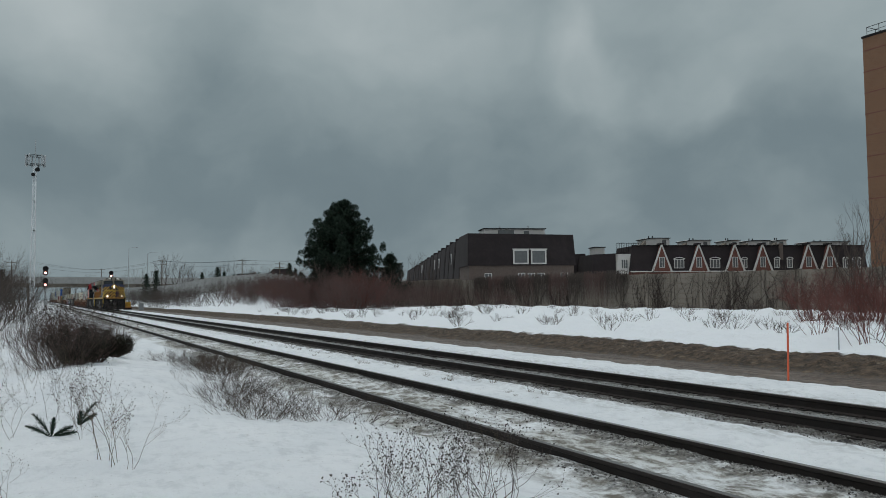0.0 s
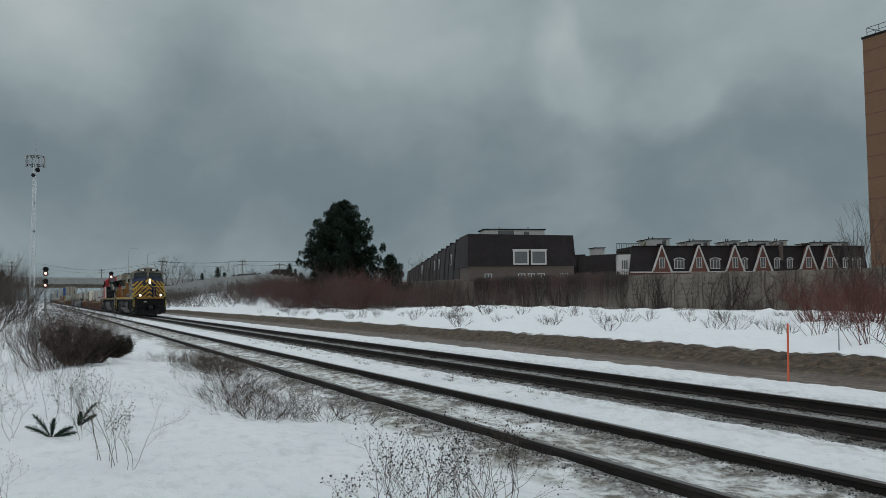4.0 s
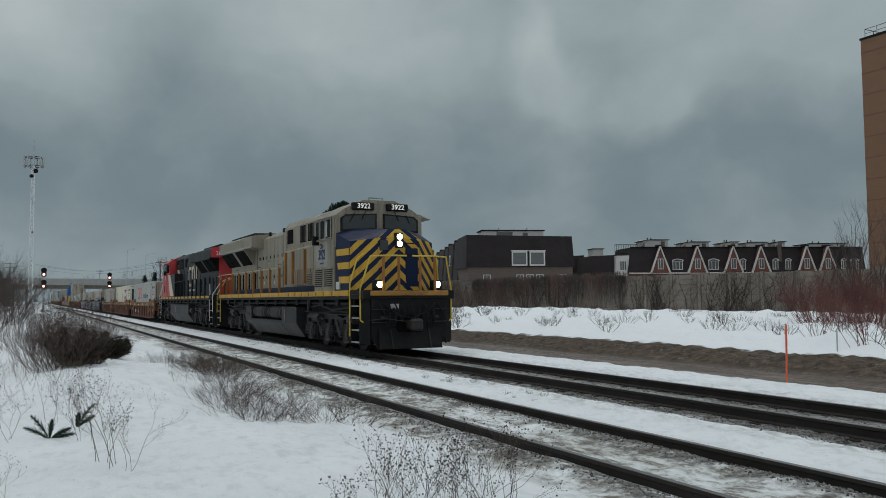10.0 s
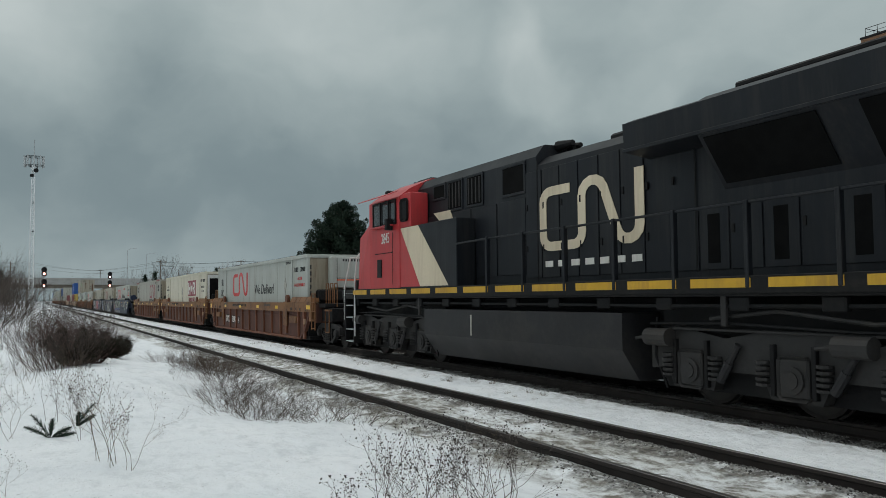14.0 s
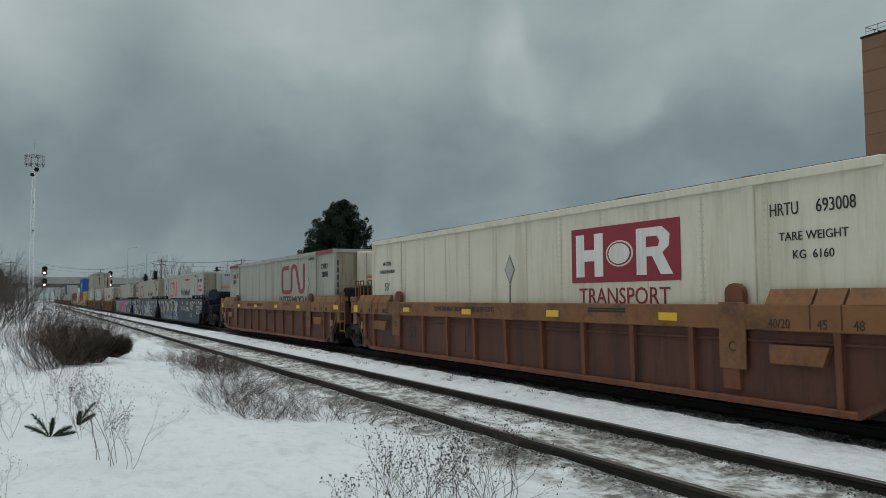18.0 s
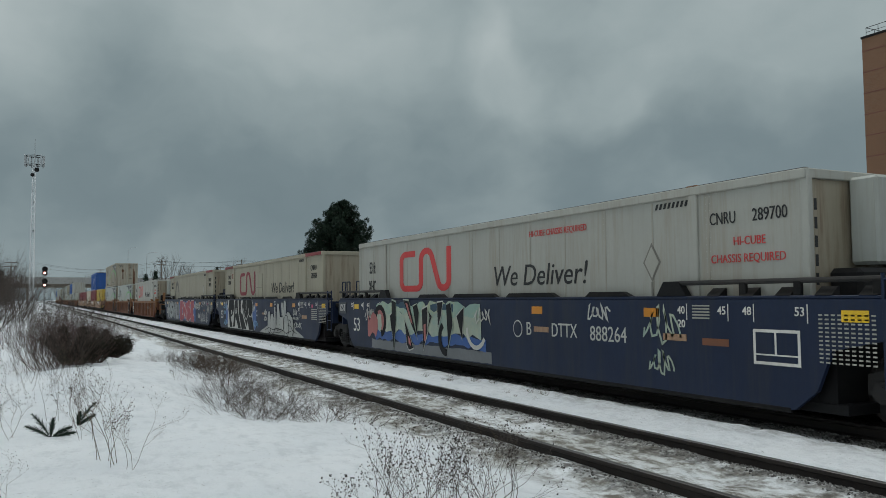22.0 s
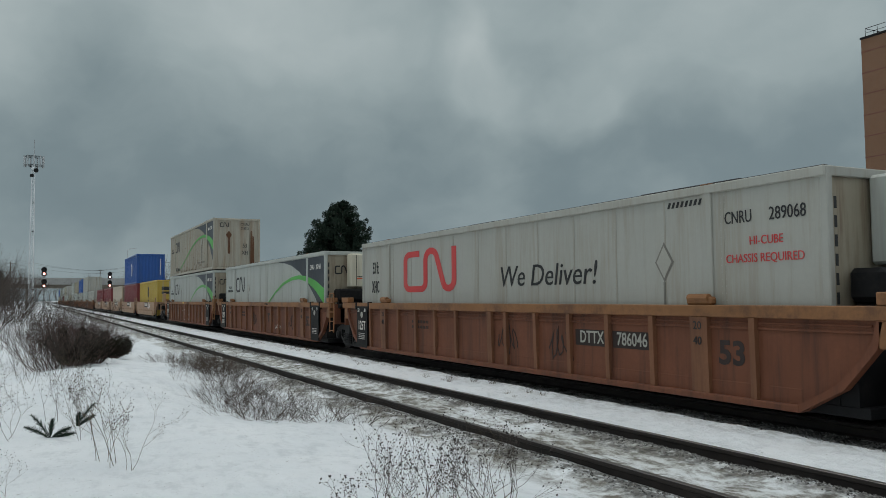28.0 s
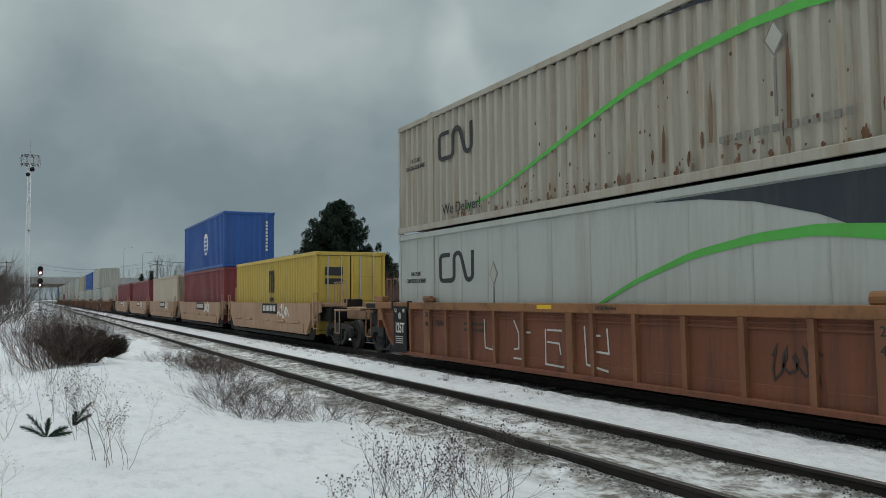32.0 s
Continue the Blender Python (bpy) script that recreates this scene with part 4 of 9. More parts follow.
# ---- masts, signals, poles ----
def radio_mast():
    x, y = -205.0, -1.0
    root = thing("radio_mast", pose(x, y, 0), "tall white lattice radio mast with antennas at its head", "mast")
    h, w0, w1 = 32.2, 0.62, 0.36
    corners = [(math.cos(a), math.sin(a)) for a in (0.5, 2.6, 4.7)]
    for c in corners:
        part("leg", Shape().cyl((c[0] * w0, c[1] * w0, -0.5), (c[0] * w1, c[1] * w1, h), 0.13, 6, 0.1), m_mast, root)
    br = Shape()
    n = 36
    for i in range(n):
        for k in range(3):
            z0, z1 = h * i / n, h * (i + 1) / n
            a = w0 + (w1 - w0) * i / n
            c, d = corners[k], corners[(k + 1) % 3]
            br.cyl((c[0] * a, c[1] * a, z0), (d[0] * a, d[1] * a, z1), 0.055, 4)
            br.cyl((c[0] * a, c[1] * a, z0), (d[0] * a, d[1] * a, z0), 0.055, 4)
    part("bracing", br, m_mast, root, "diagonal steel bracing")
    hd = Shape()
    for z in (32.1, 34.1):
        hd.tube([(1.9 * math.cos(a), 1.9 * math.sin(a), z) for a in np.linspace(0, 2 * math.pi, 7)], 0.07, 5)
        for a in (0.5, 2.6, 4.7):
            hd.cyl((0, 0, z), (1.9 * math.cos(a), 1.9 * math.sin(a), z), 0.06, 5)
    part("head_frame", hd, m_steel_black, root, "dark antenna platform")
    for a in np.linspace(0, 2 * math.pi, 9, endpoint=False):
        part("antenna", Shape().rbox(2.0 * math.cos(a) - .15, 2.0 * math.cos(a) + .15, 2.0 * math.sin(a) - .15, 2.0 * math.sin(a) + .15, 31.7, 34.3, .03), m_galv, root)
    part("pole", Shape().cyl((0, 0, 31.8), (0, 0, 38.0), 0.07, 6).cyl((.5, 0, 33.5), (.5, 0, 36.5), 0.04, 5), m_galv, root)
    part("dish", Shape().cyl((0.3, .3, 31), (0.6, .6, 31), 0.5, 12).cyl((.3, -.3, 29.8), (.6, -.5, 29.8), 0.4, 12), m_steel_black, root)
    part("side_antenna", Shape().rbox(-.9, -.5, -.2, .2, 23.5, 24.0, .04).rbox(.3, .8, -.2, .2, 17, 17.3, .03), m_steel_black, root)


def signal(x, y, heads, h, lit):
    root = thing("railway_signal", pose(x, y, gz(x, y)), "railway signal mast with lit black heads", "signal", "railway signals")
    part("post", Shape().cyl((0, 0, 0), (0, 0, h), 0.09, 8), m_galv, root)
    part("base", Shape().rbox(-.35, .35, -.35, .35, -.2, .25, .03), m_concrete_pale, root)
    part("ladder", Shape().tube([(-.3, .25, .2), (-.25, .25, h)], .03, 4).tube([(-.3, -.1, .2), (-.25, -.1, h)], .03, 4), m_galv, root)
    for i, (z, k) in enumerate(zip(heads, lit)):
        hd = part("head", Shape().rbox(-.1, .15, -.25, .25, z - .75, z + .55, .1), m_steel_black, root, "black signal head")
        part("back_disc", Shape().cyl((.1, 0, z + .15), (.14, 0, z + .15), .42, 14).cyl((.1, 0, z - .45), (.14, 0, z - .45), .38, 14), m_steel_black, hd)
        part("lens", Shape().cyl((.15, 0, z - .45), (.2, 0, z - .45), .17, 12), m_signal_red if k else m_lens, hd, "lit pale red lens" if k else "")
        part("visor", Shape().cyl((.15, 0, z + .2), (.4, 0, z + .2), .16, 10), m_steel_black, hd)
    part("platform", Shape().box(-.6, .3, -.5, .5, heads[-1] - 1.1, heads[-1] - 1.03), m_galv, root)
    return root


def pole(x, y, h, arms, label="weathered wooden utility pole with crossarms"):
    root = thing("utility_pole", pose(x, y, 0), label, "utility pole", "utility poles")
    part("shaft", Shape().cyl((0, 0, -1), (0, 0, h), 0.2, 7, 0.13), m_wood_pole, root)
    for z in arms:
        part("crossarm", Shape().box(-.08, .08, -1.5, 1.5, z - .08, z + .08), m_wood_pole, root)
    return root


def street_lamp(x, y, h, z0=0.0):
    root = thing("street_lamp", pose(x, y, z0), "tall grey street lamp on the bridge approach", "street lamp", "street lamps")
    part("shaft", Shape().cyl((0, 0, -3), (0, 0, h), 0.14, 7, 0.08), m_galv, root)
    part("arm", Shape().tube([(0, 0, h), (0.2, 1.0, h + .5), (0.3, 2.2, h + .6)], 0.06, 5), m_galv, root)
    part("lamp_head", Shape().rbox(.1, .5, 2.0, 3.0, h + .5, h + .68, .04), m_galv, root)


def ray_place(u, d):
    """A place d metres deep along the view, u thousandths of the focal length to the side."""
    s = u * d / 1000.0
    return -0.896 * d + 0.444 * s, 0.444 * d + 0.896 * s


radio_mast()
signal(-137.0, 1.0, (6.1, 4.3), 6.4, (1, 1))
signal(-168.0, 12.5, (6.6, 5.0), 7.0, (1, 1))
for u, d, h in ((-528, 235, 13.0), (-344, 260, 14.2), (-246, 260, 14.0), (-418, 370, 15.5), (-272, 300, 13.5), (-200, 250, 12.5)):
    x, y = ray_place(u, d)
    pole(x, y, h, (h - .5, h - 1.6))
for u, d, h in ((-385, 300, 20.0), (-362, 270, 16.5)):
    x, y = ray_place(u, d)
    street_lamp(x, y, h)


def wires():
    root = thing("overhead_wires", pose(0, 0, 0), "thin overhead wires between utility poles", "wires")
    for z, dy in ((13.6, -1.3), (13.6, 1.3), (12.4, 0)):
        for (u0, d0), (u1, d1) in (((-344, 260), (-246, 260)), ((-246, 260), (-90, 250)), ((-528, 235), (-430, 330)), ((-430, 330), (-344, 260))):
            a, b = ray_place(u0, d0), ray_place(u1, d1)
            pts = []
            for i in range(9):
                t = i / 8
                pts.append((a[0] + (b[0] - a[0]) * t, a[1] + (b[1] - a[1]) * t + dy, z - 1.1 * 4 * t * (1 - t) * .5))
            part("wire", Shape().tube(pts, 0.03, 3), m_steel_black, root)


wires()


def marker(x, y, h, r, material, label, lean=0):
    sh = Shape().cyl((0, 0, -.2), (lean, 0, h), r, 10)
    ob = thing("marker_stake", pose(x, y, gz(x, y)), label, "stake")
    part("rod", sh, material, ob)
    part("cap", Shape().cyl((lean, 0, h), (lean, 0, h + .03), r * 1.15, 10, r * .6), material, ob)




def track_equipment():
    """A yellow track machine and a steel cabinet standing between the line and the road."""
    x, y = ray_place(-386, 136)
    root = thing("track_machine", pose(x, y, gz(x, y)), "small yellow track machine parked beside the line", "machine")
    part("deck", Shape().rbox(-1.2, 1.2, -.55, .55, .25, .5, .04), m_ochre, root)
    part("cabin", Shape().rbox(-.9, .5, -.5, .5, .5, 1.25, .06), m_yellow, root, "yellow housing")
    part("rail", Shape().tube([(.6, -.5, .5), (.6, -.5, 1.2), (1.15, -.5, 1.2), (1.15, -.5, .5)], .03, 6), m_yellow, root)
    for sx in (-.8, .8):
        part("wheel", Shape().cyl((sx, -.62, .25), (sx, .62, .25), .25, 14), m_steel_black, root)
    x, y = ray_place(-369, 134)
    root = thing("relay_cabinet", pose(x, y, gz(x, y)), "grey steel relay cabinet beside the line", "cabinet")
    part("body", Shape().rbox(-.4, .4, -.35, .35, 0, 1.1, .03), m_galv, root)
    part("lid", Shape().rbox(-.46, .46, -.41, .41, 1.1, 1.17, .02), m_galv, root)
    part("door", Shape().rbox(-.34, .34, -.375, -.35, .1, 1.0, .01), m_galv, root)


track_equipment()
marker(-11.83, 13.62, 1.16, 0.02, m_orange, "slim orange plastic marker stake in the snow beside the road", 0.03)
marker(-16.0, 20.5, 0.62, 0.02, m_galv, "short grey metal stake in the snow bank")


# ---- plants ----
def twig(sh, p, q, r0, r1):
    """A thin three-sided tapering stick without ends."""
    p, q = Vector(p), Vector(q)
    d = (q - p)
    if d.length < 1e-5:
        return
    u = d.orthogonal().normalized()
    w = d.normalized().cross(u)
    vs = []
    for c, r in ((p, r0), (q, r1)):
        for k in range(3):
            a = 2.0944 * k
            vs.append(c + (u * math.cos(a) + w * math.sin(a)) * r)
    sh.add(vs, [(0, 1, 4, 3), (1, 2, 5, 4), (2, 0, 3, 5)])


def grow(sh, rng, p, way, length, r, depth, ends, bend=0.25, kids=3, upward=0.1):
    """A branch that bends on its way and splits; the tips are gathered in ends."""
    n = 3
    for i in range(n):
        way = (way + Vector((rng.uniform(-1, 1), rng.uniform(-1, 1), rng.uniform(-1, 1))) * bend + Vector((0, 0, upward))).normalized()
        q = p + way * (length / n)
        r2 = r * (1 - .22 * (i + 1) / n)
        twig(sh, p, q, r * (1 - .22 * i / n), r2)
        p = q
        if depth and i >= (1 if depth > 1 else 0):
            for k in range(kids if i == n - 1 else max(1, kids - 1)):
                side = (way + Vector((rng.uniform(-1, 1), rng.uniform(-1, 1), rng.uniform(-.5, .8))) * .75).normalized()
                grow(sh, rng, p, side, length * rng.uniform(.5, .75), r2 * .62, depth - 1, ends, bend, kids, upward)
    if not depth:
        ends.append(p)


def shrub_mesh(name, seed, h, spread, stems, depth, r, material, kids=2, upward=.12):
    rng = random.Random(seed)
    sh, ends = Shape(), []
    for i in range(stems):
        a = rng.uniform(0, 6.28)
        d = rng.uniform(0, spread * .25)
        w = Vector((math.cos(a) * spread / h * rng.uniform(.2, 1), math.sin(a) * spread / h * rng.uniform(.2, 1), 1)).normalized()
        grow(sh, rng, Vector((math.cos(a) * d, math.sin(a) * d, -.08)), w, h * rng.uniform(.4, .62), r, depth, ends, .2, kids, upward)
    return sh.mesh(name, material)


def heads_mesh(name, seed, h, spread, stems, material, head_m, size, depth=1, r=.004):
    """Dry stalks with dark seed heads at their tips; returns both meshes."""
    rng = random.Random(seed)
    sh, ends = Shape(), []
    for i in range(stems):
        a = rng.uniform(0, 6.28)
        w = Vector((math.cos(a) * spread * rng.uniform(.1, .8), math.sin(a) * spread * rng.uniform(.1, .8), h)).normalized()
        grow(sh, rng, Vector((rng.uniform(-.5, .5) * spread * .6, rng.uniform(-.5, .5) * spread * .6, -.06)), w, h * rng.uniform(.4, .8), r, depth, ends, .3, 2, .08)
    hd = Shape()
    for p in ends:
        s = size * rng.uniform(.6, 1.25)
        u = Vector((rng.uniform(-1, 1), rng.uniform(-1, 1), rng.uniform(-1, 1))).normalized() * s
        w = u.orthogonal().normalized() * s * .8
        t = u.cross(w).normalized() * s
        hd.add([p + u, p + w, p + t, p - u, p - w, p - t], [(0, 1, 2), (0, 2, 4), (0, 4, 5), (0, 5, 1), (3, 2, 1), (3, 4, 2), (3, 5, 4), (3, 1, 5)])
    return sh.mesh(name, material), hd.mesh("seed_head", head_m)


def plant(name, meshes, x, y, scale, turn, label, category, group, z=None, squash=1.0):
    """A plant: its first mesh with the others as parts."""
    ob = new(name, meshes[0])
    ob.matrix_basis = pose(x, y, gz(x, y) if z is None else z, 0, 0, turn) @ Matrix.Diagonal((scale, scale, scale * squash, 1))
    tagged(ob, label, category, group)
    for m in meshes[1:]:
        part("seed_head", m, None, ob, "dark dried seed heads")["kind"] = "stuff"
    return ob


def tufts(sh, rng, c, radius, n, length, width, flat=.7):
    """A clump of needle sprays round a point."""
    for i in range(n):
        d = Vector((rng.gauss(0, 1), rng.gauss(0, 1), rng.gauss(0, 1) * flat + .25)).normalized()
        p = c + Vector((rng.gauss(0, .45), rng.gauss(0, .45), rng.gauss(0, .35))) * radius
        side = d.orthogonal().normalized() * width
        if rng.random() < .5:
            side = d.cross(side).normalized() * width
        k = len(sh.v)
        sh.v += [tuple(p - side), tuple(p + side), tuple(p + d * length)]
        sh.f.append((k, k + 1, k + 2))


def candle(sh, rng, c, r, tall):
    """An upright egg of short needle sprays, as pine shoots end."""
    for i in range(105):
        d = Vector((rng.gauss(0, 1), rng.gauss(0, 1), rng.gauss(.25, .9))).normalized()
        p = c + Vector((d.x * r, d.y * r, d.z * tall)) * rng.uniform(.35, .9)
        d = (d + Vector((0, 0, .5))).normalized()
        side = d.orthogonal().normalized()
        side = (side * math.cos(i) + d.cross(side) * math.sin(i)) * .062
        k = len(sh.v)
        sh.v += [tuple(p - side), tuple(p + side), tuple(p + d * rng.uniform(.16, .28))]
        sh.f.append((k, k + 1, k + 2))


def pine_tree(x, y, h, profile, seed, limbs, label):
    rng = random.Random(seed)
    root = thing("pine_tree", pose(x, y, gz(x, y) - .1), label, "tree", "evergreen trees")
    tr = Shape()
    p = Vector((0, 0, 0))
    for i in range(8):
        q = Vector((rng.uniform(-.12, .12), rng.uniform(-.12, .12), h * .95 * (i + 1) / 8))
        tr.cyl(p, q, .24 * (1 - i / 8.6), 8, .24 * (1 - (i + 1) / 8.6))
        p = q
    part("trunk", tr, m_bark, root, "rough brown trunk")
    crown = Shape()
    for i in range(limbs):
        t = (i + rng.random()) / limbs
        z = h * (.12 + .86 * t ** .95)
        rad = np.interp(z / h, [a for a, b in profile], [b for a, b in profile]) * rng.choice((.62, .8, .95, 1.0, 1.08))
        a = i * 2.399 + rng.uniform(-.4, .4)
        start = Vector((0, 0, z - rad * .18))
        tip = Vector((math.cos(a) * rad, math.sin(a) * rad, z + rad * rng.uniform(-.04, .12)))
        limb = Shape()
        twig(limb, start, tip, .08, .02)
        part("limb", limb, m_bark, root)
        n = max(2, int(rad * 2.1))
        for k in range(n + 1):
            f = .3 + .7 * k / n
            c = start.lerp(tip, f) + Vector((rng.gauss(0, .3), rng.gauss(0, .3), rng.gauss(.05, .15)))
            candle(crown, rng, c, rng.uniform(.42, .62) * (1.1 - .25 * f), rng.uniform(.5, .85))
    top = Vector((0, 0, h * .97))
    candle(crown, rng, top, .35, .8)
    part("crown", crown, m_needle, root, "dense dark green needles with gaps")


pine_tree(-109.3, 38.3, 14.9, ((0, 4.6), (.2, 5.4), (.33, 5.6), (.47, 5.6), (.56, 5.2), (.7, 4.6), (.77, 3.9), (.84, 2.9), (.92, 1.7), (1, .3)), 3, 130, "tall broad dark green pine before the noise wall")
pine_tree(-111.0, 46.5, 7.4, ((0, 2.6), (.3, 3.1), (.6, 2.2), (.85, 1.1), (1, .2)), 8, 40, "small dark pine beside the tall one")

# shrubs: a few shapes, set out again and again
red = [shrub_mesh("red_shrub", 30 + i, 3.0, 3.6, 18, 3, .018, m_red_twig, 2, .04) for i in range(2)]
hedge = [shrub_mesh("red_shrub", 20 + i, 3.0, 3.4, 17, 3, .017, m_twig, 2, .06) for i in range(4)]
small = [shrub_mesh("small_shrub", 40 + i, .75, .9, 9, 2, .0105, m_twig_dark, 2, .06) for i in range(4)]
brush = [shrub_mesh("brush", 60 + i, 2.1, 2.6, 13, 3, .012, m_twig_dark, 2, .05) for i in range(3)]
bush = [shrub_mesh("dead_bush", 70 + i, 1.15, 1.5, 13, 3, .007, m_twig if i % 2 else m_twig_dark, 2, .08) for i in range(4)]
thicket = [shrub_mesh("thicket", 90 + i, .5, 1.0, 8, 3, .0042, m_twig_brown, 2, .02) for i in range(4)]
bare = [shrub_mesh("bare_tree", 80 + i, 9.0, 5.0, 3, 4, .11, m_twig_dark, 2, .18) for i in range(3)]
weed = [heads_mesh("dry_weed", 100 + i, .6, .8, 3, m_straw, m_seed, .008, 3, .0032) for i in range(4)]
fine_weed = [heads_mesh("dry_weed", 110 + i, .52, .6, 3, m_twig_dark, m_seed, .0068, 3, .0033) for i in range(3)]
tall_weed = [heads_mesh("tall_weed", 120 + i, .95, .5, 3, m_twig_dark, m_seed, .010, 3, .0045) for i in range(3)]
golden = [heads_mesh("tufted_weed", 140 + i, .8, .35, 3, m_straw, m_seed, .008, 3, .004) for i in range(3)]
grass = [shrub_mesh("dry_grass", 160 + i, .55, .5, 26, 0, .0035, m_straw, 1, .02) for i in range(3)]
rng = random.Random(77)
HEDGE = "bare reddish shrub at the foot of the noise wall"
for i in range(135):
    x = -94 - 74 * rng.random() ** 1.1
    y = wall_line(x) - rng.uniform(1.5, 12.5)
    plant("red_shrub", [hedge[i % 4]], x, y, rng.uniform(.7, 1.2), rng.uniform(0, 360), HEDGE, "shrub", "shrubs along the wall")
for i in range(48):
    x, y = -90 - 34 * rng.random(), 31.5 + 7 * rng.random()
    plant("red_shrub", [(hedge + red)[i % 6]], x, y, rng.uniform(1.0, 1.75), rng.uniform(0, 360), HEDGE, "shrub", "shrubs along the wall")
for i in range(12):
    x = -82 - 20 * rng.random()
    y = wall_line(x) - rng.uniform(.8, 2.2)
    plant("red_shrub", [hedge[i % 4]], x, y, rng.uniform(.55, .95), rng.uniform(0, 360), HEDGE, "shrub", "shrubs along the wall")
for i in range(30):
    x, y = -22 - 7.5 * rng.random(), 34 + 10 * rng.random()
    plant("red_shrub", [red[i % 2]], x, y, rng.uniform(.5, .85), rng.uniform(0, 360), HEDGE, "shrub", "shrubs along the wall")
for x, y, s in ((-30.4, 41.0, .5), (-32.5, 44, .42), (-27.8, 39.0, .42), (-29.0, 43, .48), (-125, 44, .75), (-104, 47.8, .62), (-101, 48, .5)):
    plant("bare_tree", [bare[int(-x) % 3]], x, y, s, rng.uniform(0, 360), "leafless small tree with fine twigs by the wall", "tree", "bare trees")
for x, y, k in ((-19.1, 23.6, .46), (-16.3, 22.2, .5), (-18.2, 24.8, .4), (-15.4, 22.9, .42)):
    plant("red_shrub", [red[int(-x) % 2]], x, y, k, rng.uniform(0, 360), "low reddish shrub standing in the snow bank", "shrub", "shrubs on the snow bank")
for i in range(240):
    x = -12 - 82 * rng.random()
    y = 20.5 + (wall_line(x) - 23) * rng.random()
    plant("small_shrub", [small[i % 4]], x, y, rng.uniform(.5, 1.15), rng.uniform(0, 360), "thin leafless twigs sticking out of the snow", "shrub", "twigs on the snow bank")
# brush on the left of the line
for i in range(26):
    x, y = -34 - 90 * rng.random(), -2.2 - 12 * rng.random()
    plant("brush", [brush[i % 3]], x, y, rng.uniform(.8, 1.7), rng.uniform(0, 360), "tangled leafless brush beside the tracks", "shrub", "brush beside the line")
for i in range(24):
    x, y = -46 - 40 * rng.random(), -1.2 - 4.5 * rng.random()
    plant("brush", [brush[i % 3]], x, y, rng.uniform(1.3, 2.1), rng.uniform(0, 360), "tangled leafless brush beside the tracks", "shrub", "brush beside the line")
for i in range(30):
    t = rng.random()
    x, y = -18.6 - 6.5 * t + rng.uniform(-.4, .4), .25 + 1.5 * t + rng.uniform(-.55, .55)
    plant("dead_bush", [bush[i % 4]], x, y, rng.uniform(.55, 1.0), rng.uniform(0, 360), "dense reddish-brown dead bush on the snowy verge", "shrub", "dead bushes on the verge")
for i in range(16):
    x, y = -18.5 - 9 * rng.random(), -.5 + 1.6 * rng.random()
    plant("tall_weed", tall_weed[i % 3], x, y, rng.uniform(.8, 1.2), rng.uniform(0, 360), "tall dry weed with dark heads on the verge", "weed", "tall weeds")
for i in range(34):
    x, y = -28 - 22 * rng.random(), -1.0 + 4.2 * rng.random()
    plant("tall_weed", tall_weed[i % 3], x, y, rng.uniform(.9, 1.5), rng.uniform(0, 360), "tall dry weed with dark heads on the verge", "weed", "tall weeds")
# brush on the slope below the far wall
for i in range(95):
    u, d = -385 + 190 * rng.random(), 135 + 95 * rng.random()
    x, y = ray_place(u, d)
    if y > 17.5:
        plant("brush", [brush[i % 3]], x, y, rng.uniform(1.1, 1.9), rng.uniform(0, 360), "tangled leafless brush beside the tracks", "shrub", "brush beside the line")
# weeds in the foreground
for i in range(74):
    t = rng.random()
    x, y = -10.6 - 11.5 * t, 2.75 + .15 * t + 1.35 * rng.random()
    plant("thicket", [thicket[i % 4]], x, y, rng.uniform(.7, 1.35), rng.uniform(0, 360), "sprawling tangle of thin brown twigs in the snow", "weed", "thicket on the verge", squash=rng.uniform(.7, 1.1))
for i in range(22):
    x, y = -11.5 - 8.5 * rng.random(), 2.3 + 1.5 * rng.random()
    plant("dry_weed", weed[i % 4], x, y, rng.uniform(.5, .9), rng.uniform(0, 360), "dry branching weed standing in the snow", "weed", "weeds in the snow")
for i in range(34):
    x = -9.5 - 16 * rng.random()
    y = -1.6 - (-x - 9) * .03 + 2.6 * rng.random()
    k = i % 3
    plant("tall_weed" if k == 1 else "dry_weed", tall_weed[i % 3] if k == 1 else weed[i % 4], x, y, rng.uniform(.5, 1.0), rng.uniform(0, 360), "dry weed stalks on the snowy verge", "weed", "weeds in the snow")
for i in range(11):
    x, y = -4.7 - .8 * rng.random(), 2.0 + .8 * rng.random()
    plant("dry_weed", fine_weed[i % 3], x, y, rng.uniform(.8, 1.1), rng.uniform(0, 360), "dry branching weed with dark seed heads close by", "weed", "weeds in the snow")
for x, y, s in ((-8.5, .72, .95), (-8.7, .62, .85), (-8.3, .8, .7), (-5.4, 3.15, .6), (-5.9, 3.3, .5), (-7.1, -.2, .5)):
    plant("tufted_weed", golden[int(-x * 10) % 3], x, y, s, rng.uniform(0, 360), "tall weed with tufted dark heads", "weed", "weeds in the snow")
for i in range(40):
    x, y = -12 - 22 * rng.random(), 7.6 + .9 * rng.random()
    plant("dry_grass", [grass[i % 3]], x, y, rng.uniform(.22, .5), rng.uniform(0, 360), "dry grass tuft between the tracks", "grass", "grass between the tracks")


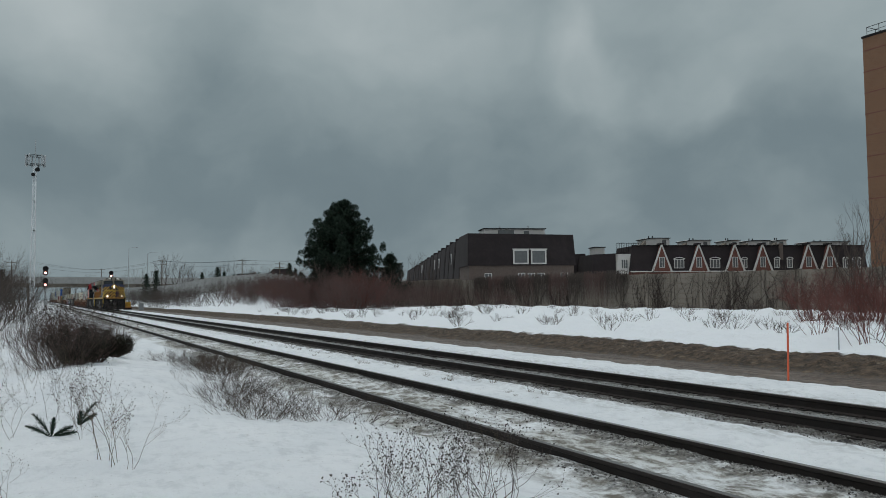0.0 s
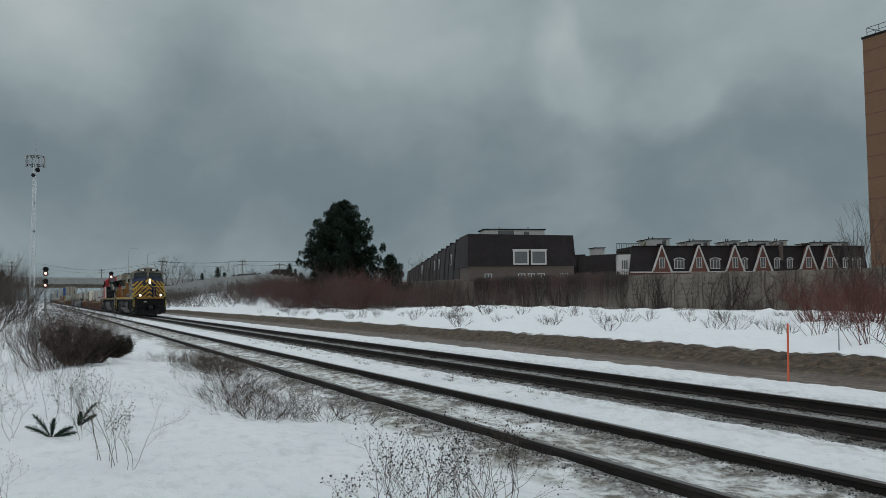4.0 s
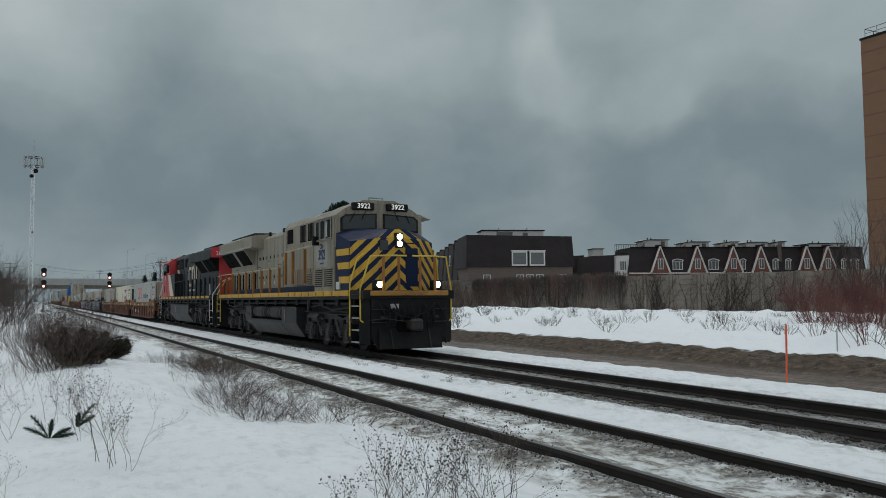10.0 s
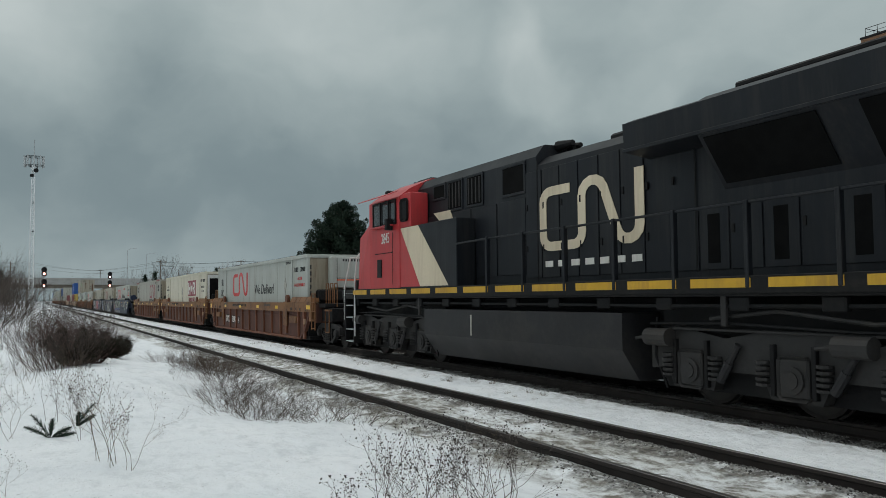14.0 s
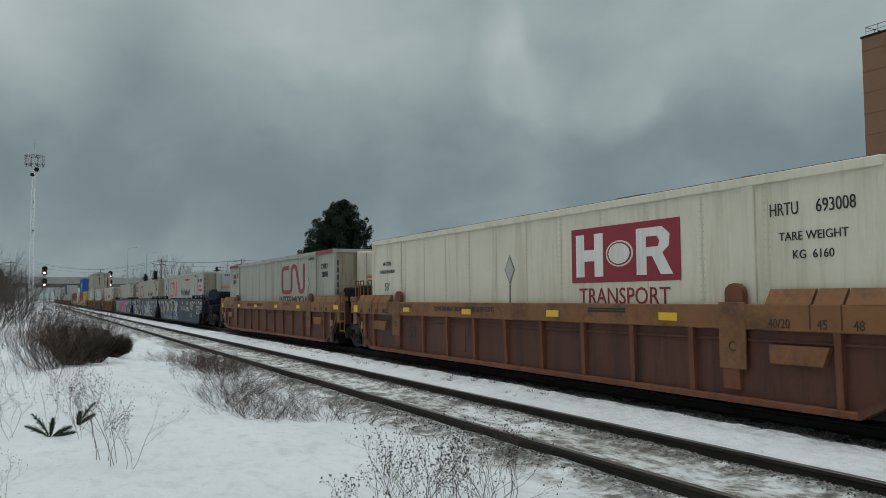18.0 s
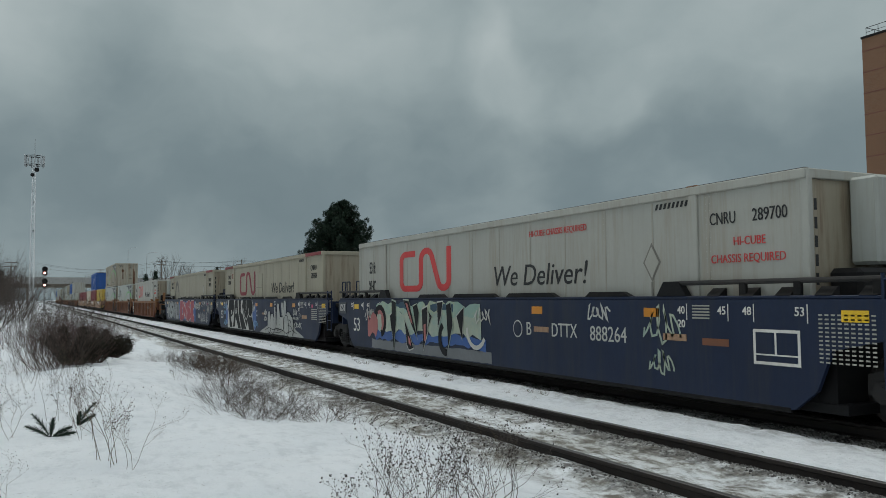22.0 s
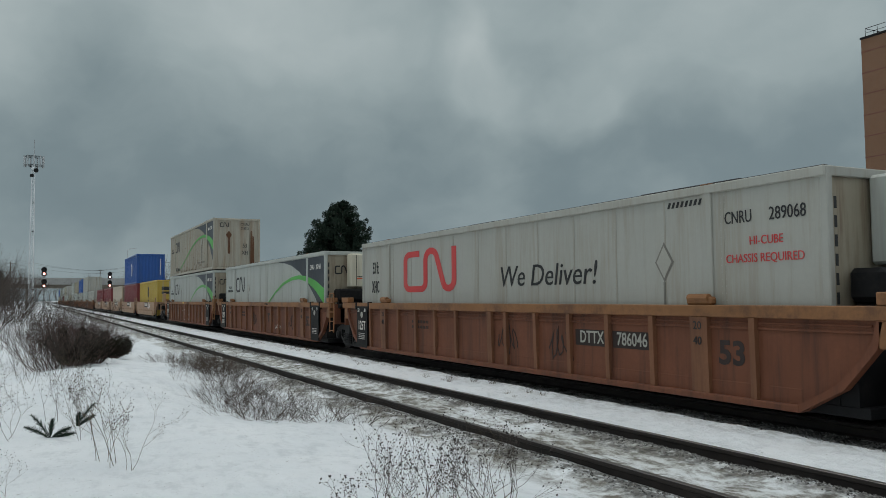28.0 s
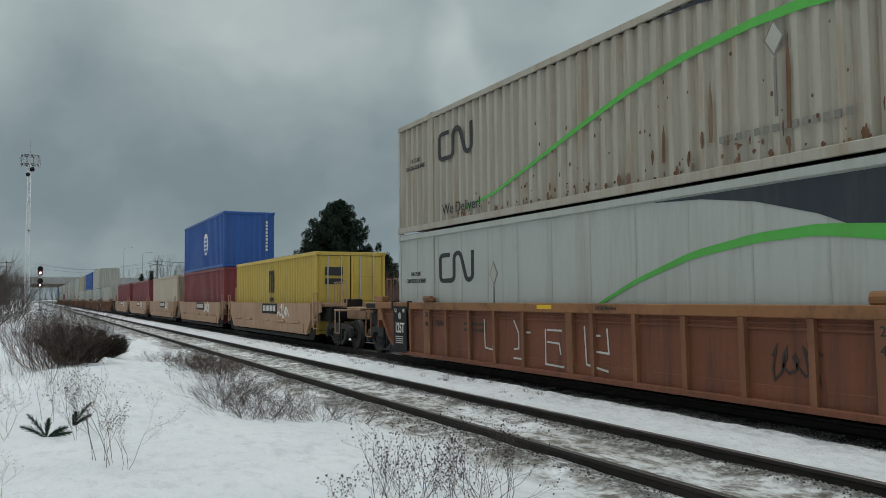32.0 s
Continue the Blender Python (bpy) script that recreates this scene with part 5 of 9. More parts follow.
def juniper(x, y, turn, s, fronds):
    """A few feathery evergreen fronds fanned out of the snow."""
    sh = Shape()
    for lean, length in fronds:
        a = radians(lean)
        p, way = Vector((0, 0, -.02)), Vector((math.sin(a), 0, math.cos(a)))
        n = 15
        for i in range(n):
            q = p + way * length * s / n
            twig(sh, p, q, .005, .004)
            wide = .075 * s * math.sin(.35 + 2.6 * i / n) * (.75 + .5 * ((i * 37) % 10) / 10)
            for k in (-1, 1):
                out = (way.cross(Vector((0, 1, 0))) * k + way * 1.5 + Vector((0, .4 * math.sin(i * 2.1 + k), 0))).normalized()
                b = way * .012
                m = len(sh.v)
                sh.v += [tuple(q - b), tuple(q + b + Vector((0, .006, 0))), tuple(q + out * wide)]
                sh.f.append((m, m + 1, m + 2))
            p = q
            way = (way + Vector((math.sin(a) * .05, 0, -.015))).normalized()
    solid("evergreen_sprig", sh, m_needle, "green feathery evergreen sprig poking out of the snow", "plant", "evergreen sprigs", m=pose(x, y, gz(x, y), 0, 0, turn))


juniper(-10.5, .17, 88, 1.0, ((-46, .30), (-24, .34), (4, .22), (48, .24), (68, .26)))
juniper(-11.0, .47, 86, 1.0, ((24, .34), (42, .24), (6, .18)))


def low_juniper(x, y, r, h, seed):
    """A sprawling dark evergreen shrub with browned tips."""
    rng = random.Random(seed)
    root = thing("juniper_shrub", pose(x, y, gz(x, y)), "sprawling browned evergreen shrub half in the snow", "shrub", "evergreen shrubs on the verge")
    lb, cr = Shape(), Shape()
    for i in range(40):
        a, f = rng.uniform(0, 6.28), rng.uniform(.25, 1)
        tip = Vector((math.cos(a) * r * f, math.sin(a) * r * f, h * (1.2 - .55 * f) * rng.uniform(.4, 1.25)))
        twig(lb, (0, 0, -.1), tip, .014, .005)
        for k in range(6):
            tufts(cr, rng, tip * (.4 + .6 * k / 6), .06, 12, .12, .013)
    part("branchwork", lb, m_twig, root, "reddish brown twigs")["kind"] = "stuff"
    part("foliage", cr, m_brown_needle, root, "browned dark green scaly foliage")


low_juniper(-19.3, .75, .75, .75, 1)
low_juniper(-20.6, 1.25, .8, .7, 2)
low_juniper(-22.6, 1.75, .7, .55, 3)


def vines():
    rng = random.Random(15)
    for i in range(66):
        x = rng.choice((rng.uniform(-104, -74), rng.uniform(-68, -38), rng.uniform(-68, -38)))
        y = wall_line(x) - .17
        root_z = 0.1
        sh = Shape()
        for k in range(4):
            p = Vector((x + rng.uniform(-.3, .3), y, root_z - .4))
            way = Vector((rng.uniform(-.5, .5), 0, 1)).normalized()
            for j in range(9):
                q = p + way * rng.uniform(.35, .6)
                q.y = wall_line(q.x) - .15 - rng.uniform(0, .06)
                if q.z > 4.0:
                    way.z = -abs(way.z) * .5
                twig(sh, p, q, .03 - .002 * j, .028 - .002 * j)
                if rng.random() < .7:
                    b = q + Vector((rng.uniform(-.8, .8), -.03, rng.uniform(-.2, .7)))
                    twig(sh, q, b, .018, .01)
                p = q
                way = (way + Vector((rng.uniform(-.45, .45), 0, rng.uniform(-.1, .15)))).normalized()
        solid("climbing_vine", sh, m_twig_dark, "bare climbing vine on the concrete wall", "vine", "vines on the wall")


vines()


def hanging_tangle(x, wide):
    """A curtain of dead creeper hanging over the top of the wall."""
    rng = random.Random(int(-x * 7))
    sh = Shape()
    for i in range(230):
        a = x + rng.uniform(-wide, wide) / 2
        p = Vector((a, wall_line(a) - .2 - rng.uniform(0, .25), 3.9 + rng.uniform(-.4, .3)))
        drop = rng.uniform(.08, .3) if i % 3 else rng.uniform(.4, .8)
        for k in range(5):
            q = p + Vector((rng.gauss(0, .12), rng.uniform(-.05, .03), -drop * rng.uniform(.6, 1.2)))
            twig(sh, p, q, .02 - .002 * k, .018 - .002 * k)
            p = q
    solid("hanging_creeper", sh, m_twig_dark if int(-x) % 2 else m_twig, "dense dead creeper hanging over the concrete wall", "vine", "vines on the wall")


for k in range(9):
    hanging_tangle(-67.5 - k * 3.0, 3.4)


def fir_mesh(seed, h=11.0):
    rng = random.Random(seed)
    cr = Shape()
    for i in range(60):
        t = i / 60
        rad = (1 - t) * 3.6 * rng.uniform(.7, 1.1)
        a = i * 2.4
        for k in range(3):
            f = (k + 1) / 3
            tufts(cr, rng, Vector((math.cos(a) * rad * f, math.sin(a) * rad * f, 1.0 + t * (h - 1.2) - .3 * f * rad)), .45, 7, .8, .1, .3)
    return cr.mesh("crown", m_needle)


fir_crown = [fir_mesh(4), fir_mesh(9)]
fir_trunk = Shape().cyl((0, 0, -1), (0, 0, 10.8), .2, 7, .03).mesh("trunk", m_bark)


def fir(u, d, s, i):
    x, y = ray_place(u, d)
    root = thing("fir_tree", pose(x, y, gz(x, y)), "dark pointed fir on the skyline", "tree", "evergreen trees")
    for name, me in (("trunk", fir_trunk), ("crown", fir_crown[i % 2])):
        o = part(name, me, None, root)
        o.matrix_basis = Matrix.Diagonal((s, s, s, 1))


for i, (u, d, s) in enumerate(((-363, 255, 1.05), (-351, 262, 1.1), (-276, 285, 1.15), (-268, 290, .95), (-188, 240, 1.0), (-181, 250, .9), (-540, 190, .95), (-533, 200, .8), (-295, 280, .9), (-256, 270, .8),
                               (-225, 265, .85))):
    fir(u, d, s * .8, i)
for i, (u, d, s) in enumerate(((-335, 290, 1.15), (-325, 280, 1.1), (-315, 285, 1.0), (-345, 300, 1.2), (-305, 300, .9), (-258, 300, 1.1), (-240, 280, 1.0), (-230, 290, .9), (-215, 280, .8), (-372, 320, 1.0), (-390, 400, 1.2), (-402, 420, 1.1),
                               (-436, 480, 1.3), (-447, 470, 1.2), (-458, 460, 1.2), (-470, 450, 1.1), (-300, 270, .8), (-285, 265, .7), (-520, 150, .62), (-530, 140, .6), (-538, 130, .6), (-515, 170, .6), (-470, 500, 1.2), (-480, 430, 1.1))):
    x, y = ray_place(u, d)
    plant("bare_tree", [bare[i % 3]], x, y, s, 40 * i, "leafless tree on the skyline", "tree", "bare trees", z=gz(x, y))


def skyline_house(u, d, w, h0, h1, label):
    x, y = ray_place(u, d)
    root = thing("far_building", oriented(x, y), label, "building", "buildings on the skyline")
    part("wall", Shape().box(-w / 2, w / 2, 0, 12, -1, h0), m_brick_grey, root)
    part("roof", Shape().prism([(-w / 2 - .3, h0), (w / 2 + .3, h0), (w / 2 - 2, h1), (-w / 2 + 2, h1)], 1, -.3, 12.3), m_shingle, root)
    part("chimney", Shape().rbox(w * .2, w * .2 + 1, 4, 5, h0, h1 + .8, .03), m_brick_grey, root)
    for k in (-.3, 0, .3):
        window(root, w * k, -.02, h0 - 2.0, 1.4, 1.3, 2)


skyline_house(-198, 270, 9, 8.8, 11.2, "brown house with a dark roof behind the wall")
skyline_house(-240, 330, 11, 9.5, 11.5, "low far-off house with a dark roof")


# ---- the train ----
SPEED = 10.6      # metres a second, towards +x
T_REF = 20.0
MOVERS = []       # things that roll with the train: object, place along the line at T_REF, y, z, turn
WHEELS = []       # wheelsets: object, local place, radius, turn of the car


def rolling(ob, x, z=0.0, turn=0):
    ob.matrix_basis = pose(x - SPEED * T_REF, Y_MAIN, z, 0, 0, turn)
    MOVERS.append((ob, x, z, turn))
    return ob


def clip_poly(poly, a, b, c):
    """Keeps the part of a 2D polygon where a x + b y >= c."""
    out = []
    for i, p in enumerate(poly):
        q = poly[(i + 1) % len(poly)]
        dp, dq = a * p[0] + b * p[1] - c, a * q[0] + b * q[1] - c
        if dp >= 0:
            out.append(p)
        if dp * dq < 0:
            t = dp / (dp - dq)
            out.append((p[0] + (q[0] - p[0]) * t, p[1] + (q[1] - p[1]) * t))
    return out


def stripes(sh, origin, ux, uy, poly, angle, pitch, width, phase=0.0):
    """Diagonal bands clipped to a flat polygon given in the plane of ux and uy."""
    origin, ux, uy = Vector(origin), Vector(ux), Vector(uy)
    out = ux.cross(uy).normalized()
    a, b = -math.sin(radians(angle)), math.cos(radians(angle))
    vals = [a * p[0] + b * p[1] for p in poly]
    k = math.floor((min(vals) - phase) / pitch)
    while k * pitch + phase < max(vals):
        lo = k * pitch + phase
        q = clip_poly(clip_poly(poly, a, b, lo), -a, -b, -(lo + width))
        if len(q) >= 3:
            sh.append(Shape().plate([origin + ux * p[0] + uy * p[1] for p in q], out, 0.004))
        k += 1
    return sh


def wheelset_mesh(r):
    sh = Shape()
    for s in (-1, 1):
        y = s * 0.752
        sh.cyl((0, y - s * 0.075, 0), (0, y - s * 0.045, 0), r + 0.028, 28)
        sh.cyl((0, y - s * 0.045, 0), (0, y + s * 0.06, 0), r, 28)
        sh.cyl((0, y + s * 0.06, 0), (0, y + s * 0.075, 0), r * 0.45, 16)
        for k in range(3):
            a = 2 * math.pi * k / 3
            sh.cyl((0.06 * math.cos(a), y + s * 0.2, 0.06 * math.sin(a)), (0.06 * math.cos(a), y + s * 0.225, 0.06 * math.sin(a)), 0.018, 6)
        sh.cyl((0, y, 0), (0, y + s * 0.2, 0), 0.1, 10)
    sh.cyl((0, -0.7, 0), (0, 0.7, 0), 0.08, 10)
    return sh.mesh("wheelset", m_truck)


def tread_mesh(r):
    sh = Shape()
    n = 28
    for s in (-1, 1):
        y0, y1 = s * 0.752 + s * 0.0605, s * 0.752 + s * 0.064
        for i in range(n):
            a, b = 2 * math.pi * i / n, 2 * math.pi * (i + 1) / n
            sh.add([(r2 * math.cos(t), y, r2 * math.sin(t)) for y in (y0, y1) for t in (a, b) for r2 in (r * 0.9, r * .995)],
                   [(0, 1, 3, 2), (4, 6, 7, 5), (0, 2, 6, 4), (1, 5, 7, 3)])
    return sh.mesh("wheel_rim", m_rail_side)


WM = {r: (wheelset_mesh(r), tread_mesh(r)) for r in (0.53, 0.46)}


def wheelset(car, x, r, turn=0, rolls=True):
    ob = new("wheelset", WM[r][0])
    ob.parent, ob.matrix_basis = car, pose(x, 0, r)
    rim = new("wheel_rim", WM[r][1])
    rim.parent = ob
    tagged(rim, "worn wheel rim")
    if rolls:
        WHEELS.append((ob, x, r, turn))


def loco_truck(car, xc):
    for s in (-1, 1):
        y = s * 1.18
        pts = [(-2.75, 0.5), (-2.75, 1.05), (-2.2, 1.18), (-1.2, 1.02), (-0.6, 1.12), (0.6, 1.12), (1.2, 1.02), (2.2, 1.18), (2.75, 1.05), (2.75, 0.5), (2.4, 0.55), (2.25, 0.26), (1.45, 0.26), (1.32, 0.55),
               (0.55, 0.55), (0.4, 0.24), (-0.4, 0.24), (-0.55, 0.55), (-1.32, 0.55), (-1.45, 0.26), (-2.25, 0.26), (-2.4, 0.55)]
        fr = part("side_frame", Shape().prism([(xc + a, b) for a, b in pts], 1, y - 0.09, y + 0.09), m_truck, car, "cast truck side frame")
        # added black plate; stands in for the shade beneath the locomotive
        part("inner_plate", Shape().box(xc - 2.7, xc + 2.7, y - s * .16, y - s * .12, .22, 1.5), m_steel_black, fr)
        for k in (-1.85, 0, 1.85):
            bx = Shape().rbox(xc + k - .26, xc + k + .26, y + s * .09, y + s * .14, .26, .84, .06)
            bx.cyl((xc + k, y + s * .14, .53), (xc + k, y + s * .18, .53), .18, 16).cyl((xc + k, y + s * .18, .53), (xc + k, y + s * .2, .53), .11, 12)
            part("journal_box", bx, m_truck, fr)
        for k in (-2.3, -1.35, -0.48, 0.48, 1.35, 2.3):
            sp = Shape()
            for i in range(5):
                sp.cyl((xc + k, y + s * .14, .42 + i * .075), (xc + k, y + s * .14, .46 + i * .075), .105, 10)
            part("spring", sp, m_truck, fr)
        for k in (-0.95, 2.45):
            part("brake_cylinder", Shape().cyl((xc + k - .25, y + s * .2, 1.0), (xc + k + .25, y + s * .2, 1.0), .14, 12).cyl((xc + k + .25, y + s * .2, 1.0), (xc + k + .55, y + s * .2, .96), .03, 6), m_truck, fr)
        part("brake_pipe", Shape().tube([(xc - 2.7, y + s * .15, 1.2), (xc - 1, y + s * .18, 1.18), (xc + 1, y + s * .18, 1.24), (xc + 2.7, y + s * .15, 1.2)], .022, 5), m_steel_black, fr)
        for k in (-1, 1):
            part("sand_pipe", Shape().tube([(xc + k * 2.6, y + s * .1, 1.3), (xc + k * 2.65, y + s * .1, .7), (xc + k * 2.5, y, .2)], .025, 5), m_steel_black, fr)
        for k in (-.93, .93):
            part("damper", Shape().cyl((xc + k - .05, y + s * .17, .95), (xc + k + .3, y + s * .17, .42), .05, 8).cyl((xc + k + .12, y + s * .17, .69), (xc + k + .3, y + s * .17, .42), .065, 8), m_tank, fr)
        for k in (-1.85, 0, 1.85):
            part("axle_liner", Shape().rbox(xc + k - .36, xc + k - .29, y + s * .08, y + s * .16, .3, .98, .01).rbox(xc + k + .29, xc + k + .36, y + s * .08, y + s * .16, .3, .98, .01), m_steel_black, fr)
        part("top_flange", Shape().rbox(xc - 2.2, xc + 2.2, min(y, y + s * .16), max(y, y + s * .16), 1.12, 1.16, .01), m_truck, fr)
    part("bolster", Shape().rbox(xc - 2.4, xc + 2.4, -1.05, 1.05, .75, 1.3, .05), m_steel_black, car)


def steps(car, x, s, n=5):
    """A boarding ladder let into the corner of the deck."""
    well = part("step_well", Shape().box(x - .02, x + .04, s * .85, s * 1.5, .28, 1.9).box(x + .72, x + .76, s * .85, s * 1.5, .28, 1.9), m_steel_black, car)
    for i in range(n):
        z = .32 + i * .36
        part("tread", Shape().rbox(x + .04, x + .72, s * 1.5 - (.28 if s > 0 else 0), s * 1.5 + (0 if s > 0 else .28), z, z + .035, .01), m_galv, well, "pale worn step tread")
    part("back_plate", Shape().box(x + .04, x + .72, s * 1.1 - .02, s * 1.1 + .02, .3, 1.9), m_steel_black, well)


def hose(car, x, y, z):
    part("air_hose", Shape().tube([(x, y, z), (x + .15, y, z - .1), (x + .2, y, z - .4), (x + .1, y, z - .55)], .03, 6), m_steel_black, car)


def coupler(car, x, s):
    sh = Shape().rbox(min(x, x - s * .9), max(x, x - s * .9), -.14, .14, .72, 1.0, .04)
    sh.rbox(min(x, x + s * .28), max(x, x + s * .28), -.2, .17, .68, 1.04, .06)
    part("coupler", sh, m_truck, car, "rusty knuckle coupler")


def locomotive(kind):
    lead = kind == "lead"
    body, roof_m = (m_silver, m_silver_roof) if lead else (m_black, m_black)
    car = thing("locomotive", pose(0, 0, 0), "grey diesel locomotive with blue-and-yellow chevron nose, headlights lit" if lead else "black and red diesel locomotive running tail first", "locomotive",
                "locomotives")
    # underframe, tank
    part("deck", Shape().rbox(-11.2, 10.25, -1.5, 1.5, 1.62, 1.88, .02), m_steel_black, car)
    part("centre_sill", Shape().rbox(-11.0, 10.0, -.7, .7, 1.1, 1.62, .02), m_steel_black, car)
    wide = [(-1.5, 1.36), (-1.5, .75), (-1.15, .24), (1.15, .24), (1.5, .75), (1.5, 1.36)]
    low = [(-1.5, .82), (-1.5, .72), (-1.15, .24), (1.15, .24), (1.5, .72), (1.5, .82), (.9, .84), (.9, 1.36), (-.9, 1.36), (-.9, .84)]
    if lead:
        tank = part("fuel_tank", Shape().prism(wide, 0, 1.4, 3.4).prism(low, 0, -3.6, 1.4).prism(wide, 0, -4.6, -3.6), m_tank, car, "sooty fuel tank")
        for s in (-1, 1):
            for a, b in ((-3.45, -1.35), (-1.0, 1.2)):
                r = Shape().cyl((a + .12, s * 1.22, 1.12), (b - .12, s * 1.22, 1.12), .27, 20).cyl((a + .12, s * 1.22, 1.12), (a, s * 1.22, 1.12), .27, 20, .16).cyl((b - .12, s * 1.22, 1.12), (b, s * 1.22, 1.12), .27, 20, .16)
                part("air_reservoir", r, m_truck, tank, smooth=False)
                for k in (a + .4, b - .4):
                    part("strap", Shape().cyl((k - .03, s * 1.22, 1.12), (k + .03, s * 1.22, 1.12), .285, 20), m_steel_black, tank)
            part("gauge", Shape().box(1.78, 1.82, s * 1.5, s * 1.515, .8, 1.25), m_galv, tank)
    else:
        tank = part("fuel_tank", Shape().prism(wide, 0, -3.4, 4.2), m_tank, car, "smooth black fuel tank")
        for s in (-1, 1):
            part("gauge", Shape().box(1.75, 1.8, s * 1.5, s * 1.512, .8, 1.25), m_plate, tank)
    for xc in (-6.6, 6.6):
        loco_truck(car, xc)
        for k in (-1.85, 0, 1.85):
            wheelset(car, xc + k, .53, 0 if lead else 180)
    pipes = Shape()
    for s in (-1, 1):
        pipes.tube([(-9.5, s * 1.35, 1.5), (-4.5, s * 1.4, 1.48), (3.5, s * 1.38, 1.5), (9, s * 1.35, 1.5)], .035, 5)
        for x in np.arange(-9, 9.2, 1.5):
            pipes.rbox(x, x + .35, s * 1.38 - .06, s * 1.38 + .06, 1.42, 1.62, .02)
    part("pipework", pipes, m_steel_black, car, "pipes and boxes under the deck edge")
    for s in (-1, 1):
        part("deck_hanger", Shape().rbox(-5.6, -5.5, s * 1.42 - .03, s * 1.42 + .03, 1.2, 1.64, .01).rbox(4.6, 4.7, s * 1.42 - .03, s * 1.42 + .03, 1.2, 1.64, .01), m_truck, car)
        part("cable_run", Shape().tube([(-9.2, s * 1.3, 1.36), (-7.8, s * 1.34, 1.28), (-6.4, s * 1.32, 1.42), (-5.2, s * 1.34, 1.3)], .03, 6), m_truck, car)
        part("cable_run", Shape().tube([(4.4, s * 1.34, 1.34), (5.6, s * 1.32, 1.44), (7.0, s * 1.34, 1.28), (8.6, s * 1.3, 1.38)], .03, 6), m_truck, car)
    # deck edge stripe
    hy_side = .97
    for s in (-1, 1):
        if lead:
            part("deck_edge", Shape().rbox(-10.55, 9.05, s * 1.5 - .035, s * 1.5 + .035, 1.73, 1.9, .008), m_yellow, car, "faded yellow deck edge")
            for x in np.arange(2.4, 7.6, 0.84):
                part("jacking_pad", Shape().rbox(x, x + .14, s * 1.535 - .008, s * 1.535 + .008, 1.75, 1.88, .005), m_ochre, car)
            part("lower_cabinet", Shape().rbox(1.3, 5.6, s * (hy_side + .035) - .025, s * (hy_side + .035) + .025, 2.16, 2.78, .01), m_silver_rusty, car, "rust-stained lower equipment cabinet")
            for x in (1.9, 2.75, 3.6, 4.45, 5.2):
                part("cabinet_seam", Shape().box(x, x + .02, s * (hy_side + .062) - .002, s * (hy_side + .062) + .002, 2.2, 2.74), m_truck, car)
        else:
            st = part("deck_edge", Shape().rbox(-10.55, 9.05, s * 1.5 - .03, s * 1.5 + .03, 1.66, 1.9, .008), m_steel_black, car)
            x = -10.4
            while x < 8.6:
                part("yellow_dash", Shape().box(x, x + 1.12, s * 1.53 - .004, s * 1.53 + .004, 1.74, 1.87), m_yellow, st)
                x += 1.42
    # long hood
    hy = .97
    hood_prof = [(-hy, 1.88), (-hy, 4.3), (-.72, 4.5), (.72, 4.5), (hy, 4.3), (hy, 1.88)]
    hood = part("hood", Shape().prism(hood_prof, 0, -10.1, -.1), body, car, "weathered engine hood")
    for s in (-1, 1):
        y = s * (hy + .012)
        xs = [-9.6 + i * .62 for i in range(16)]
        for i, x in enumerate(xs):
            hi = 2.95 if x < -3.4 else 4.2
            d = part("hood_door", Shape().rbox(x, x + .58, y - .012, y + .012, 2.02, hi, .006), body, hood)
            if x < -5.2 and (lead or i % 2):
                part("louvre", Shape().rbox(x + .17, x + .42, y + s * .004, y + s * .016, 2.12, 2.86, .004), m_mesh, d, "dark louvre")
            else:
                part("latch", Shape().rbox(x + .5, x + .55, y, y + s * .03, 2.55, 2.68, .004).rbox(x + .5, x + .55, y, y + s * .03, 3.4, 3.53, .004), m_steel_black, d)
        if lead:
            part("hood_skirt", Shape().rbox(-9.75, 5.6, s * (hy + .03) - .012, s * (hy + .03) + .012, 1.9, 2.13, .004), m_blue_nose, hood, "dark blue stripe along the hood foot")
        if lead:
            for k, x in enumerate((-8.9, -7.1, -4.4, -2.5, -.9)):
                part("grab_iron", Shape().tube([(x, y, 3.1 + .2 * (k % 2)), (x, y + s * .06, 3.1 + .2 * (k % 2)), (x + .3, y + s * .06, 3.1 + .2 * (k % 2)), (x + .3, y, 3.1 + .2 * (k % 2))], .012, 5), m_truck, hood)
            for k, x in enumerate((-8.4, -6.7, -3.3, -1.6)):
                part("placard", Shape().box(x, x + .1, min(y + s * .013, y + s * .018), max(y + s * .013, y + s * .018), 2.3, 2.44), m_white, hood, "small white notice")
    part("exhaust_stack", Shape().rbox(-2.6, -1.7, -.35, .35, 4.5, 4.72, .05), m_steel_black, hood)
    part("horn", Shape().cyl((-.6, .4, 4.75), (-.1, .4, 4.75), .06, 8, .12).cyl((-.6, .2, 4.72), (-.2, .2, 4.72), .05, 8, .1).cyl((-.5, .3, 4.5), (-.5, .3, 4.72), .04, 6), m_steel_black, hood)
    for x in (-4.9, -3.9, -2.9, -1.9):
        part("roof_hatch", Shape().rbox(x, x + .82, -.6, .6, 4.5, 4.545, .012), roof_m, hood)
    part("antenna", Shape().cyl((3.2, -.3, 4.78), (3.2, -.3, 5.0), .05, 8, .02).cyl((4.4, .25, 4.78), (4.4, .25, 4.9), .1, 10, .06), m_steel_black, hood)
    for x, z0, z1 in ((-4.62, 2.0, 4.2), (-.18, 1.95, 4.4)):
        for s in (-1, 1):
            part("hood_seam", Shape().box(x, x + .03, s * (hy + .026) - .004, s * (hy + .026) + .004, z0, z1), m_steel_black, hood)
